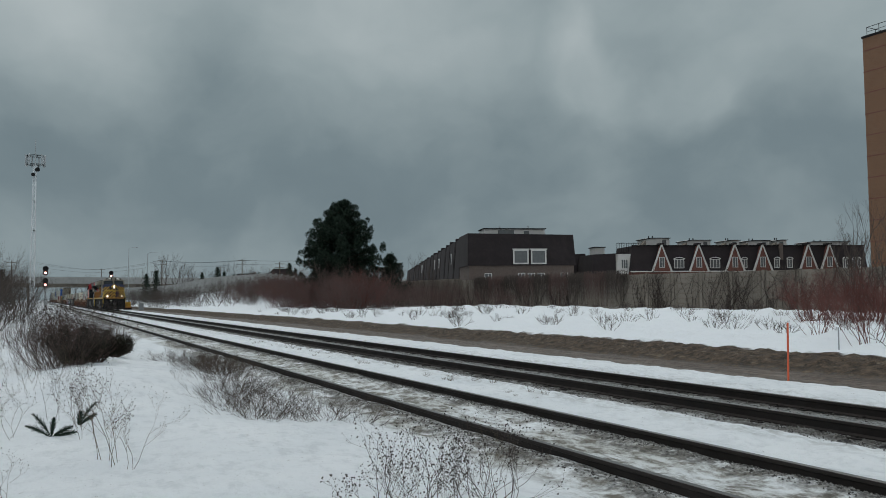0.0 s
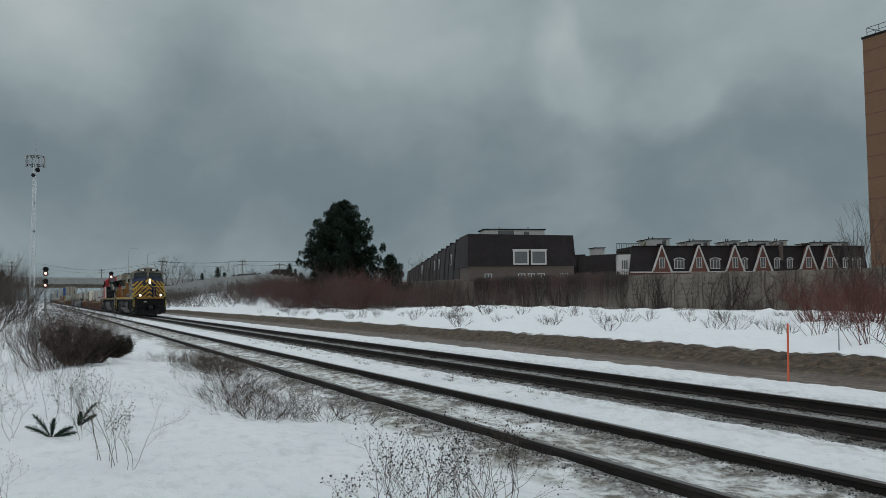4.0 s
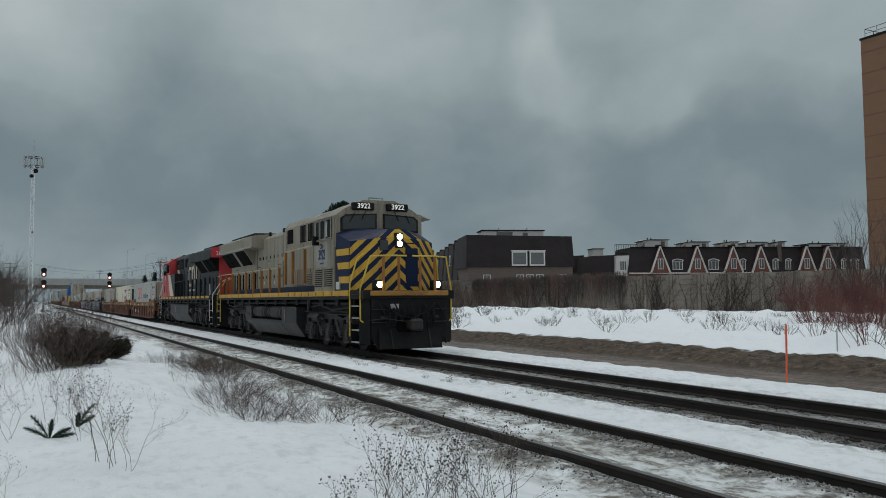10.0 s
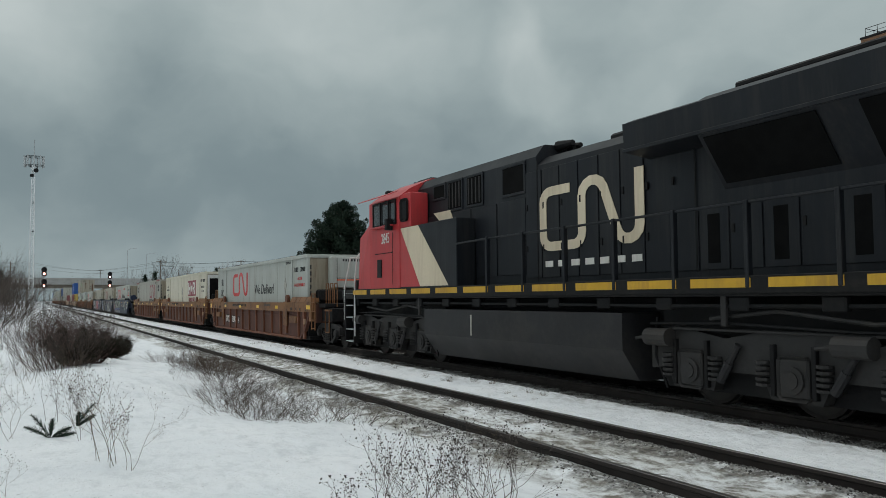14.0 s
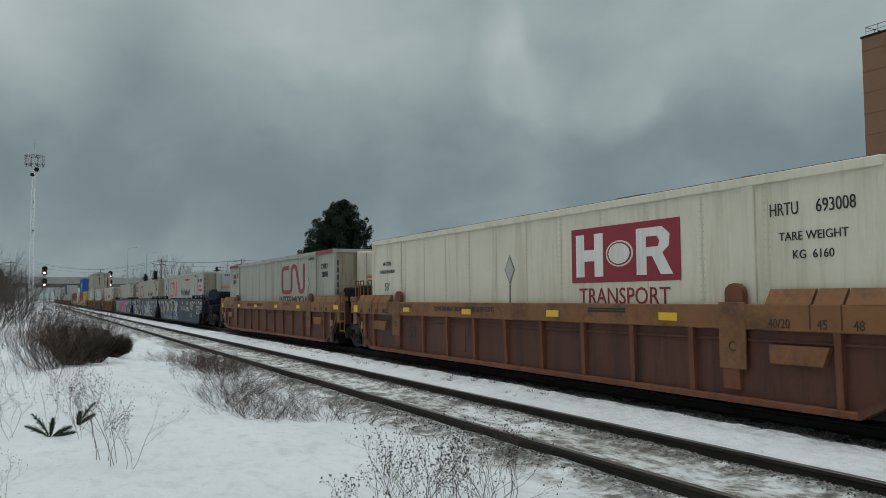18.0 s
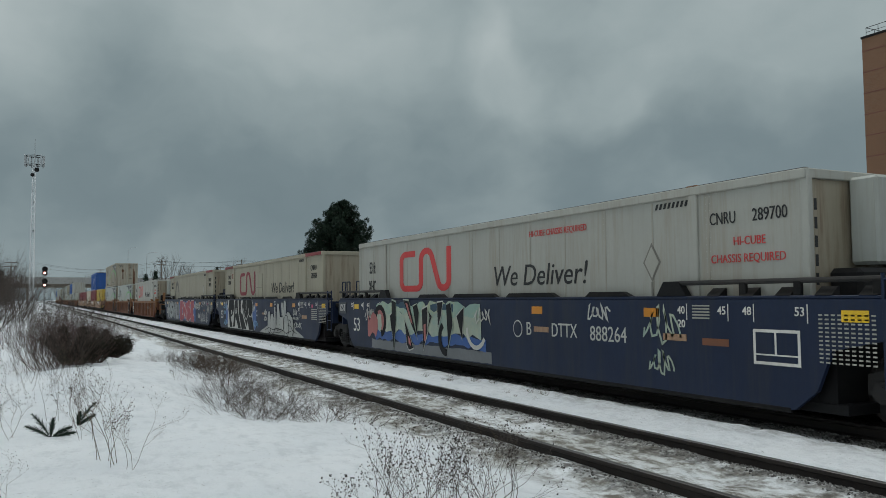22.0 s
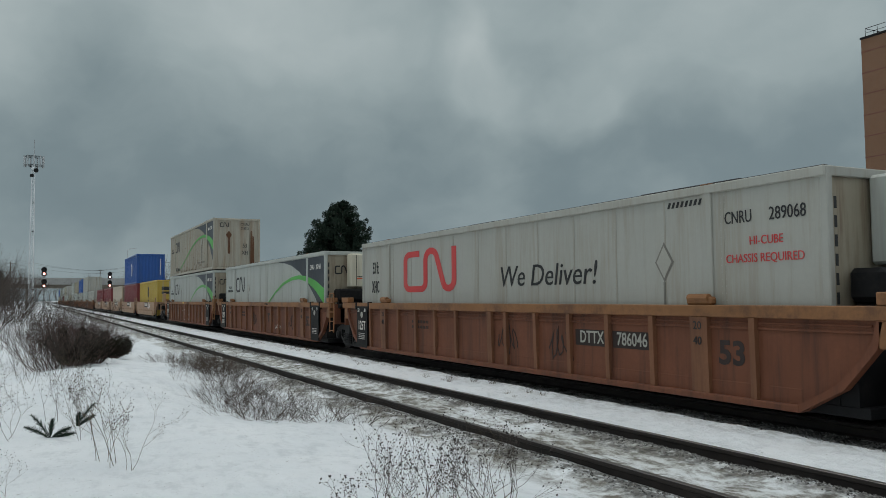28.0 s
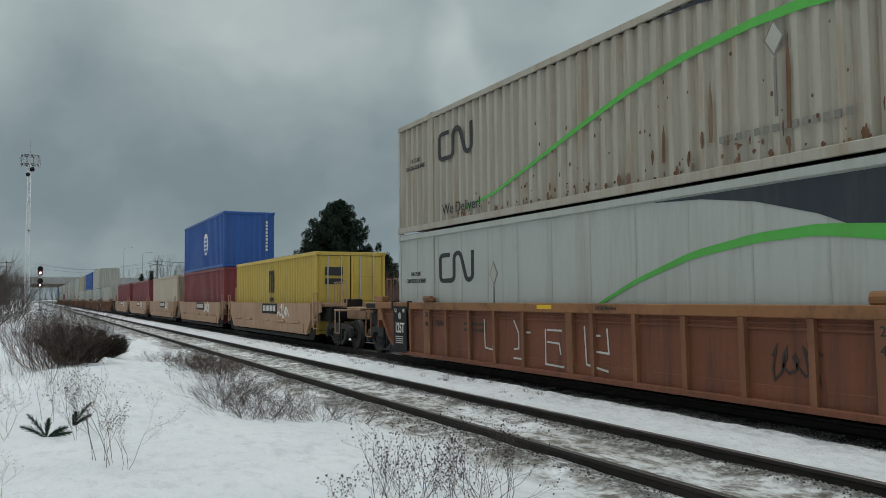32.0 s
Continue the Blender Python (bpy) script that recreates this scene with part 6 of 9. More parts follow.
    part("lifting_lug", Shape().rbox(-3.2, -3.0, -.85, -.75, 4.45, 4.62, .02).rbox(-.9, -.7, -.85, -.75, 4.45, 4.62, .02), m_steel_black, hood)
    # equipment section behind the cab
    prof = [(-hy, 1.88), (-hy, 4.5), (-.78, 4.74), (.78, 4.74), (hy, 4.5), (hy, 1.88)]
    eq = part("equipment_cabinet", Shape().prism(prof, 0, -.1, 5.66), body, car, "flat-sided equipment cabinet")
    for s in (-1, 1):
        y = s * (hy + .01)
        for a, b, z0, z1 in ((.35, 1.2, 3.85, 4.42), (2.15, 2.85, 3.8, 4.45), (3.15, 3.85, 3.8, 4.45), (4.05, 4.65, 4.15, 4.45)):
            w = part("intake", Shape().rbox(a, b, y - .012, y + .012, z0, z1, .01), m_mesh, eq, "dark air intake")
            for k in range(4) if 2 < a < 4 else ():
                xx = a + (b - a) * (k + .5) / 4
                part("slat", Shape().box(xx - .022, xx + .022, y + s * .012, y + s * .03, z0 + .03, z1 - .03), m_truck, w)
            part("intake_frame", Shape().rbox(a - .06, b + .06, y - .01, y + .018, z1, z1 + .06, .006).rbox(a - .06, b + .06, y - .01, y + .018, z0 - .06, z0, .006).rbox(a - .06, a, y - .01, y + .018, z0, z1, .006).rbox(b, b + .06, y - .01, y + .018, z0, z1, .006), body, w)
        for x in (.3, 1.5, 2.7, 3.9, 5.0):
            part("cabinet_door", Shape().rbox(x, x + 1.08, y - .014, y + .014, 2.1, 3.7, .006), body, eq)
        for x in (3.2, 4.5):
            v = part("vent", Shape().rbox(x, x + .58, y, y + s * .06, 2.26, 2.6, .006), body, eq)
            sl = Shape()
            for k in range(5):
                sl.rbox(x + .04, x + .54, y + s * .06, y + s * .068, 2.29 + k * .06, 2.315 + k * .06, .004)
            part("slat", sl, m_truck, v)
    part("cabinet_roof", Shape().rbox(-.05, 5.6, -.7, .7, 4.74, 4.78, .01), roof_m, eq)
    # radiator with its flared wings
    rad = Shape().prism([(-hy, 3.2), (-1.5, 3.98), (-1.53, 4.44), (-1.3, 4.56), (-.4, 4.7), (.4, 4.7), (1.3, 4.56), (1.53, 4.44), (1.5, 3.98), (hy, 3.2)], 0, -10.05, -5.2)
    rad.prism([(-1.5, 3.98), (-1.53, 4.44), (-1.3, 4.56), (-.4, 4.7), (.4, 4.7), (1.3, 4.56), (1.53, 4.44), (1.5, 3.98)], 0, -10.65, -10.05)
    rad.prism([(-hy, 3.9), (-1.5, 3.98), (-1.53, 4.44), (-1.3, 4.53), (0, 4.6), (1.3, 4.53), (1.53, 4.44), (1.5, 3.98), (hy, 3.9)], 0, -5.2, -3.55)
    rd = part("radiator", rad, body, car, "flared radiator housing")
    for s in (-1, 1):
        for a, b in ((-10.3, -9.1), (-9.0, -7.8), (-7.2, -5.3)):
            q = [(a, s * 1.03, 3.28), (b, s * 1.03, 3.28), (b, s * 1.47, 3.92), (a, s * 1.47, 3.92)]
            part("radiator_screen", Shape().plate(q, (0, s * .8, -.6), .02), m_mesh, rd, "black radiator screen")
        part("wing_edge", Shape().rbox(-10.65, -3.55, s * 1.53 - .02, s * 1.53 + .02, 3.96, 4.02, .008), roof_m if lead else m_black, rd)
    part("radiator_roof", Shape().rbox(-10.3, -5.4, -.95, .95, 4.66, 4.76, .03), m_steel_black, rd, "dark radiator shutters")
    # tail
    tail_m = m_silver if lead else m_red
    tl = part("tail", Shape().rbox(-10.25, -10.1, -hy, hy, 1.88, 3.98, .03).prism([(-1.49, 3.98), (-1.52, 4.44), (-1.3, 4.55), (-.4, 4.69), (.4, 4.69), (1.3, 4.55), (1.52, 4.44), (1.49, 3.98)], 0, -10.665, -10.65), tail_m, car,
              "plain tail wall" if lead else "red tail wall")
    part("tail_light_box", Shape().rbox(-10.85, -10.25, -.3, .3, 3.64, 3.97, .03).rbox(-10.35, -10.25, -.26, .26, 3.2, 3.6, .02), m_steel_black, tl)
    for k in (-.14, .14):
        part("tail_lens", Shape().cyl((-10.85, k, 3.81), (-10.88, k, 3.81), .115, 14), m_lens, tl, "unlit twin headlight lens")
    if not lead:
        for k in (-.95, .95):
            write(tl, "2845", .33, -10.675, k, 4.2, m_white, "back", .85, "road_number")
        sh = Shape()
        bent(sh, [(.62, .92)] + arc(.24, .76, .16, 90, 180) + arc(.24, .24, .16, 180, 270) + arc(.68, .24, .16, 270, 360) + arc(1.04, .76, .2, 180, 20, 6) + arc(1.62, .26, .18, 200, 360, 6) + [(1.8, 1.0)], .15,
             lambda p: (-10.668, .36 - p.x * .4, 4.08 + p.y * .42), (-1, 0, 0))
        part("emblem", sh, m_white, tl, "white ribbon emblem")
    # cab
    prof = [(-1.52, 1.88), (-1.52, 4.32), (-1.2, 4.56), (-.55, 4.86), (.55, 4.86), (1.2, 4.56), (1.52, 4.32), (1.52, 1.88)]
    cab_m = m_silver if lead else m_red
    cab = part("cab", Shape().prism(prof, 0, 5.66, 7.74), cab_m, car, "wide cab with side windows")
    front = part("cab_front", Shape().prism([(a * .995, max(b, 3.3)) for a, b in prof], 0, 7.74, 7.86), cab_m, cab)
    part("roof_box", Shape().rbox(6.1, 7.0, -.4, .4, 4.86, 4.96, .04).tube([(7.5, -.25, 4.86), (7.5, -.25, 4.98), (7.5, .25, 4.98), (7.5, .25, 4.86)], .02, 5), m_silver_roof if lead else m_steel_black, cab)
    for s in (-1, 1):
        y = s * 1.53
        for k, (a, b) in enumerate(((5.86, 6.28), (6.34, 6.86), (6.92, 7.5))):
            w = part("side_window", Shape().rbox(a, b, y - .015, y + .008, 3.6, 4.28, .02), m_steel_black, cab, "dark cab window")
            part("pane", Shape().rbox(a + .05, b - .05, y + s * .008, y + s * .014, 3.66, 4.22, .004), m_pane, w)
            rim = Shape()
            for x0, x1, z0_, z1_ in ((a, a + .045, 3.6, 4.28), (b - .045, b, 3.6, 4.28), (a + .045, b - .045, 3.6, 3.645), (a + .045, b - .045, 4.235, 4.28)):
                rim.box(x0, x1, min(y, y + s * .03), max(y, y + s * .03), z0_, z1_)
            part("window_rim", rim, m_pale_silver if lead else m_steel_black, w)
        if lead:
            part("sun_board", Shape().rbox(6.98, 7.16, min(y + s * .03, y + s * .045), max(y + s * .03, y + s * .045), 3.68, 4.18, .005), m_cont_white, cab, "pale board inside the open window")
        part("sunshade", Shape().plate([(5.72, y, 4.46), (7.62, y, 4.46), (7.62, y + s * .42, 4.30), (5.72, y + s * .42, 4.30)], (0, 0, 1), .02), m_pale_silver if lead else cab_m, cab, "slanted window awning")
        part("armrest", Shape().rbox(6.0, 7.5, y, y + s * .1, 3.56, 3.61, .01), cab_m, cab)
        part("mirror", Shape().rbox(6.05, 6.2, y + s * .02, y + s * .2, 3.45, 3.75, .01), m_steel_black, cab)
        if s > 0 and not lead:
            write(cab, "2845", .40, 6.6, y + .011, 3.25, m_white, "flank", .72, "road_number")
            continue
        vt = part("cab_vent", Shape().rbox(5.75, 6.6, y - .01, y + .012, 2.0, 2.65, .006).rbox(6.75, 7.6, y - .01, y + .012, 2.0, 2.65, .006), cab_m, cab)
        sl = Shape()
        for i in range(9):
            for a, b in ((5.8, 6.55), (6.8, 7.55)):
                sl.box(a, b, y + s * .012, y + s * .024, 2.05 + i * .066, 2.085 + i * .066)
        part("slat", sl, m_steel_black, vt)
        if lead:
            part("pale_patch", Shape().box(5.9, 7.1, y - .004, y + .004, 2.7, 3.56), m_pale_silver, cab, "paler patch under the road number")
            write(cab, "3922", .46, 6.5, y + s * .011, 3.1, m_navy_ink, "side" if s < 0 else "flank", .78, "road_number", bold=.02)
            bb = Shape()
            if s < 0:
                part("cab_emblem", mark(Shape(), 6.32, y - .011, 3.32, .16, 1.1), m_ink, cab, "small ribbon emblem above the number")
                bars(bb, 6.3, y + s * .007, 2.8, .38, .05)
                part("small_writing", bb, m_navy_ink, cab)
        else:
            write(cab, "2845", .40, 6.6, y + s * .011, 3.3, m_white, "side" if s < 0 else "flank", .72, "road_number")
    # windscreens and number boards
    for s in (-1, 1):
        out = 7.87
        fr = [(out, s * .12, 3.9), (out, s * 1.36, 3.82), (out, s * 1.36, 4.24), (out, s * 1.2, 4.36), (out, s * .12, 4.42)]
        w = part("windscreen_frame", Shape().plate(fr, (1, 0, 0), .03), m_steel_black, cab, "black windscreen frame")
        gl = [(out + .031, s * .17, 3.95), (out + .031, s * 1.30, 3.87), (out + .031, s * 1.30, 4.22), (out + .031, s * 1.17, 4.31), (out + .031, s * .17, 4.37)]
        part("pane", Shape().plate(gl, (1, 0, 0), .006), m_pane, w)
        part("wiper", Shape().tube([(out + .06, s * .5, 4.5), (out + .07, s * .65, 4.2)], .012, 4).tube([(out + .06, s * .9, 4.42), (out + .07, s * 1.05, 4.12)], .012, 4), m_steel_black, w)
        nb = part("number_board", Shape().rbox(7.78, 7.98, s * .22 if s > 0 else -.98, .98 if s > 0 else -.22, 4.52, 4.76, .03), m_steel_black, cab, "black number board")
        write(nb, "3922" if lead else "2845", .23, 7.985, s * .6, 4.64, m_lit_number, "front", 1.0, "road_number", bold=.02)
    # nose
    nm = m_blue_nose if lead else m_red
    A = {"fl": (9.5, -.72, 1.88), "fr": (9.5, .72, 1.88), "tl": (9.42, -.70, 3.5), "tr": (9.42, .70, 3.5), "ul": (9.3, -.28, 3.8), "ur": (9.3, .28, 3.8), "rl": (7.8, -1.5, 1.88), "rr": (7.8, 1.5, 1.88),
         "sl": (7.8, -1.5, 3.76), "sr": (7.8, 1.5, 3.76), "cl": (7.8, -.9, 3.92), "cr": (7.8, .9, 3.92), "xl": (8.93, -1.45, 1.88), "xr": (8.93, 1.45, 1.88), "yl": (8.872, -1.408, 3.418),
         "yr": (8.872, 1.408, 3.418)}
    keys = list(A)
    ix = {k: i for i, k in enumerate(keys)}
    faces = [("fl", "fr", "tr", "tl"), ("tl", "tr", "ur", "ul"), ("ul", "ur", "cr", "cl"), ("xl", "fl", "tl", "yl"), ("rl", "xl", "yl", "sl"), ("fr", "xr", "yr", "tr"), ("xr", "rr", "sr", "yr"),
             ("yl", "tl", "ul"), ("yr", "ur", "tr"), ("sl", "yl", "ul", "cl"), ("sr", "cr", "ur", "yr"), ("rl", "sl", "cl", "cr", "sr", "rr")]
    nose = part("nose", Shape().add(A.values(), [tuple(ix[k] for k in f) for f in faces]), nm, car, "dark blue nose" if lead else "red nose")
    if lead:
        chev = []

        def face_stripes(names, angle, pitch, width, phase, up=(0, 0, 1), flip=1):
            P = [Vector(A[k]) for k in names]
            o = P[0]
            nrm = (P[1] - P[0]).cross(P[2] - P[0]).normalized()
            if nrm.dot(Vector((1, 0, .2))) < 0:
                nrm = -nrm
            ux = Vector((0, 0, 1)).cross(nrm).normalized()
            uy = nrm.cross(ux)
            poly = [((p - o).dot(ux), (p - o).dot(uy)) for p in P]
            stripes(chev, o + nrm * .002, ux, uy, poly, angle, pitch, width, phase)

        # front: two halves that meet in a peak
        for s in (-1, 1):
            H = [Vector((9.5, 0, 1.88)), Vector((9.5, s * .72, 1.88)), Vector((9.42, s * .70, 3.5)), Vector((9.42, 0, 3.5))]
            nrm = Vector((1, 0, .049)).normalized()
            ux, uy = Vector((0, 1, 0)), nrm.cross(Vector((0, 1, 0)))
            stripes(chev, H[0] + nrm * .002, ux, uy, [((p - H[0]).dot(ux), (p - H[0]).dot(uy)) for p in H], -42 * s, .3196, .17, .0)
            H = [Vector((9.42, 0, 3.5)), Vector((9.42, s * .70, 3.5)), Vector((9.3, s * .28, 3.8)), Vector((9.3, 0, 3.8))]
            nrm = Vector((.30, 0, .12)).normalized()
            uy = nrm.cross(ux)
            stripes(chev, H[0] + nrm * .002, ux, uy, [((p - H[0]).dot(ux), (p - H[0]).dot(uy)) for p in H], -42 * s, .3196, .17, .12)
        for s, a, b in ((-1, ("xl", "fl", "tl", "yl"), ("rl", "xl", "yl", "sl")), (1, ("fr", "xr", "yr", "tr"), ("xr", "rr", "sr", "yr"))):
            face_stripes(a, -42 * s, .3196, .17, .178 if s < 0 else .158)
            for k, z in enumerate((3.0, 2.57, 2.13)):
                x0 = 7.86 + .13 * k
                chev.append(Shape().plate([(x0 + .06, s * 1.506, z), (8.92, s * 1.459, z - .01), (8.92, s * 1.452, z + .2), (x0, s * 1.504, z + .21)], (0, s, 0), .006))
        part("battery_box", Shape().rbox(7.9, 8.22, -1.53, -1.48, 1.94, 2.18, .01), m_white_rail, nose)
        for band in chev:
            part("chevron", band, m_yellow, nose, "faded yellow chevron band")
        part("nose_door", Shape().rbox(9.47, 9.5, .2, .62, 1.95, 3.2, .02), m_blue_nose, nose)
        nw = part("nose_window", Shape().rbox(9.34, 9.475, -.68, -.34, 3.08, 3.46, .06), m_steel_black, nose, "dark rounded nose window")
        part("pane", Shape().rbox(9.47, 9.482, -.64, -.38, 3.12, 3.42, .005), m_pane, nw)
        part("grab_iron", Shape().tube([(9.5, .1, 3.0), (9.58, .1, 3.0), (9.58, .6, 3.0), (9.5, .6, 3.0)], .015, 5).tube([(9.45, .1, 3.35), (9.52, .1, 3.35), (9.5, .6, 3.35), (9.42, .6, 3.35)], .015, 5), m_steel_black, nose)
    # headlights
    hl = part("headlight_box", Shape().rbox(9.26, 9.5, -.14, .14, 3.2, 3.68, .03), m_steel_black, car)
    for z in (3.33, 3.55):
        part("headlight", Shape().cyl((9.5, 0, z), (9.52, 0, z), .095, 16), m_head if lead else m_lens, hl, "lit headlight" if lead else "")
    for s in (-1, 1):
        db = part("ditch_light_box", Shape().rbox(9.95, 10.2, s * .95 - .16, s * .95 + .16, 1.9, 2.2, .03), m_steel_black, car)
        part("ditch_light", Shape().cyl((10.2, s * .95, 2.06), (10.22, s * .95, 2.06), .1, 14), m_ditch if lead else m_lens, db, "lit ditch light" if lead else "")
    # front platform, steps, pilot
    part("front_beam", Shape().rbox(10.02, 10.3, -1.28, 1.28, 1.72, 1.87, .02), m_beam if lead else m_black, car, "yellow front beam" if lead else "")
    plow = Shape().prism([(-1.22, 1.72), (-1.22, .5), (-1.0, .14), (1.0, .14), (1.22, .5), (1.22, 1.72)], 0, 10.12, 10.2)
    plow.prism([(10.12, .75), (10.2, .75), (10.42, .16), (10.34, .14), (10.12, .14)], 1, -1.0, 1.0)
    pl = part("pilot", plow, m_steel_black, car, "black snowplough pilot")
    part("drawbar_pocket", Shape().rbox(10.16, 10.28, -.42, .42, .62, 1.14, .05), m_mesh, pl)
    for k in (-.62, .62):
        part("pilot_rib", Shape().prism([(10.2, .72), (10.24, .72), (10.45, .16), (10.4, .14)], 1, k - .02, k + .02), m_truck, pl)
    part("number_plate", Shape().rbox(10.2, 10.215, -.62, -.34, 1.34, 1.48, .005), m_plate, pl, "pale worn plate")
    part("glad_hand", Shape().rbox(10.2, 10.3, -.95, -.7, 1.02, 1.12, .02).rbox(10.2, 10.3, .7, .95, 1.02, 1.12, .02), m_truck, pl)
    for k in (-1, 1):
        part("pilot_step", Shape().rbox(10.2, 10.36, k * 1.0 - .22, k * 1.0 + .22, .92, .95, .01).rbox(10.2, 10.3, k * 1.0 - .2, k * 1.0 + .2, 1.3, 1.33, .01), m_truck, pl, "steel pilot step")
        part("wing_plate", Shape().plate([(9.98, k * 1.5, .34), (10.14, k * 1.22, .26), (10.14, k * 1.22, 1.7), (9.98, k * 1.5, 1.7)], (.5, k, 0), .02), m_steel_black, pl)
    part("rear_pilot", Shape().rbox(-11.3, -11.2, -1.45, 1.45, .25, 1.7, .02), m_steel_black, car)
    coupler(car, 10.6, 1)
    coupler(car, -11.45, -1)
    for y in (-.75, -.55, .5, .7):
        hose(car, 10.3, y, 1.35)
    part("cable", Shape().tube([(10.35, -.9, 1.5), (10.45, -.5, 1.15), (10.45, 0, 1.05), (10.45, .5, 1.25), (10.35, .8, 1.5)], .025, 5), m_steel_black, car)
    for k in range(5):
        y0 = -1.0 + k * .48
        part("air_hose", Shape().tube([(10.3, y0, 1.5), (10.42, y0 + .06, 1.3), (10.46, y0 + .16, 1.05 - .06 * (k % 2)), (10.4, y0 + .3, 1.12), (10.3, y0 + .34, 1.4)], .024, 6), m_steel_black, car)
    part("uncoupling_lever", Shape().tube([(10.35, -1.35, 1.0), (10.5, -.9, 1.05), (10.55, -.2, .95)], .015, 5), m_truck, car)
    rail_m, post_m, step_m = (m_worn_rail, m_ochre, m_rail_yellow) if lead else (m_black, m_black, m_white_rail)
    for s in (-1, 1):
        steps(car, 9.2, s)
        steps(car, -11.25, s)
        y = s * 1.5
        xs = [-10.35 + i * 1.42 for i in range(9)]
        for x in xs:
            part("handrail_post", Shape().rbox(x - .034, x + .034, y - .045, y + .05, 1.74, 2.92, .01), post_m, car, "ochre handrail post" if lead else "")
        for x in () if (s > 0 and not lead) else (1.95, 2.9, 4.45):
            part("handrail_post", Shape().rbox(x - .036, x + .036, y - .045, y + .05, 2.2, 3.42, .01), post_m, car)
        part("handrail", Shape().tube([(-11.1, y, 2.85), (-10.35, y, 2.9), (1.25, y, 2.88)] + ([(2.45, y, 2.86)] if s > 0 and not lead else [(1.95, y, 3.45), (5.6, y, 3.5)]), .024, 6), rail_m, car)
        part("step_rail", Shape().tube([(9.12, y, .5), (9.12, y, 2.1), (9.35, s * 1.35, 2.85), (9.5, s * 1.2, 3.0)], .026, 6), step_m, car, "bright step handrail")
        part("step_rail", Shape().tube([(10.05, s * 1.2, .8), (10.02, y, 1.0), (10.02, y, 1.95), (10.2, s * 1.25, 2.9), (10.25, s * .8, 2.92), (10.25, s * .1, 2.92)], .026, 6), step_m, car, "bright step handrail")
        part("step_rail", Shape().tube([(-10.45, y, .5), (-10.45, y, 2.1), (-10.3, y, 2.85)], .026, 6), step_m, car)
        part("step_rail", Shape().tube([(-11.2, s * 1.2, .85), (-11.25, y, 1.0), (-11.25, y, 1.95), (-11.35, s * 1.1, 2.6), (-11.35, s * .6, 2.85)], .026, 6), step_m, car)
        for yy in (.35, .85):
            part("platform_post", Shape().rbox(10.2, 10.27, s * yy - .035, s * yy + .035, 1.86, 2.92, .01), post_m, car)
            part("platform_post", Shape().rbox(-11.3, -11.23, s * yy - .035, s * yy + .035, 1.86, 2.7, .01), post_m, car)
    if not lead:
        for s in (-1, 1):
            y = s * (hy + .027)
            face = "side" if s < 0 else "flank"
            # slanted red and cream panels ahead of the hood
            red = [(5.66, 1.95), (3.85, 1.95), (4.75, 4.45), (5.66, 4.45)]
            if s > 0:
                cb = part("side_cabinet", Shape().rbox(2.45, 5.68, 1.0, 1.5, 1.88, 3.47, .015), m_black, car, "flush black equipment cabinet")
                part("cab_extension", Shape().rbox(5.0, 5.68, 1.0, 1.5, 3.47, 4.36, .015), m_red, car, "red cab side with rounded window")
                part("rounded_window", Shape().rbox(5.12, 5.55, 1.49, 1.52, 3.62, 4.22, .08), m_steel_black, car)
                part("red_panel", Shape().plate([(5.68, 1.501, 1.92), (4.42, 1.501, 1.92), (5.64, 1.501, 3.46), (5.68, 1.501, 3.46)], (0, 1, 0), .006), m_red, cb)
                part("cream_stripe", Shape().plate([(4.42, 1.501, 1.92), (2.86, 1.501, 1.92), (4.53, 1.501, 3.46), (5.64, 1.501, 3.46)], (0, 1, 0), .006), m_cream, cb, "slanted cream stripe")
                part("cream_patch", Shape().plate([(4.63, y, 3.78), (3.71, y, 3.78), (3.55, y, 3.5), (4.2, y, 3.5)], (0, 1, 0), .02), m_cream, eq)
                part("vent", Shape().rbox(6.9, 7.2, 1.5, 1.545, 2.2, 2.7, .01), m_steel_black, cab)
                part("door_seam", Shape().box(6.1, 7.4, 1.53, 1.536, 2.85, 2.87).box(6.1, 6.12, 1.53, 1.536, 2.0, 3.4), m_steel_black, cab)
            else:
                part("red_panel", Shape().plate([(a, y, b) for a, b in red], (0, s, 0), .008), m_red, eq, "red panel")
            crm = [(3.85, 1.95), (3.05, 1.95), (3.95, 3.75), (4.5, 3.75)]
            if s < 0:
                part("cream_stripe", Shape().plate([(a, y, b) for a, b in crm], (0, s, 0), .01), m_cream, eq, "slanted cream stripe")
            sh = Shape()
            k = -s
            pts = [(.62, .92)] + arc(.24, .76, .16, 90, 180) + arc(.24, .24, .16, 180, 270) + arc(.68, .24, .16, 270, 360) + arc(1.04, .76, .2, 180, 20, 6) + arc(1.62, .26, .18, 200, 360, 6) + [(1.8, 1.0)]
            x0 = -.25 if s > 0 else -3.4
            bent(sh, pts, .14, lambda p: (x0 - s * p.x * 1.7 if s > 0 else x0 + p.x * 1.7, y, 2.52 + p.y * 1.3), (0, s, 0), .012)
            part("emblem", sh, m_cream, hood, "large cream ribbon emblem")
            bb = Shape()
            for i in range(7):
                a = -3.35 + i * .44
                bb.plate([(a, y, 2.22), (a + .26, y, 2.22), (a + .26, y, 2.34), (a, y, 2.34)], (0, s, 0), .012)
            part("web_address", bb, m_white, hood, "white address line, too small to read")
    return car


m_lit_number = glow("lit_number_glass", (0.9, 0.88, 0.82), 0.22)
lead = rolling(locomotive("lead"), 73.25)
second = rolling(locomotive("second"), 49.5, turn=180)


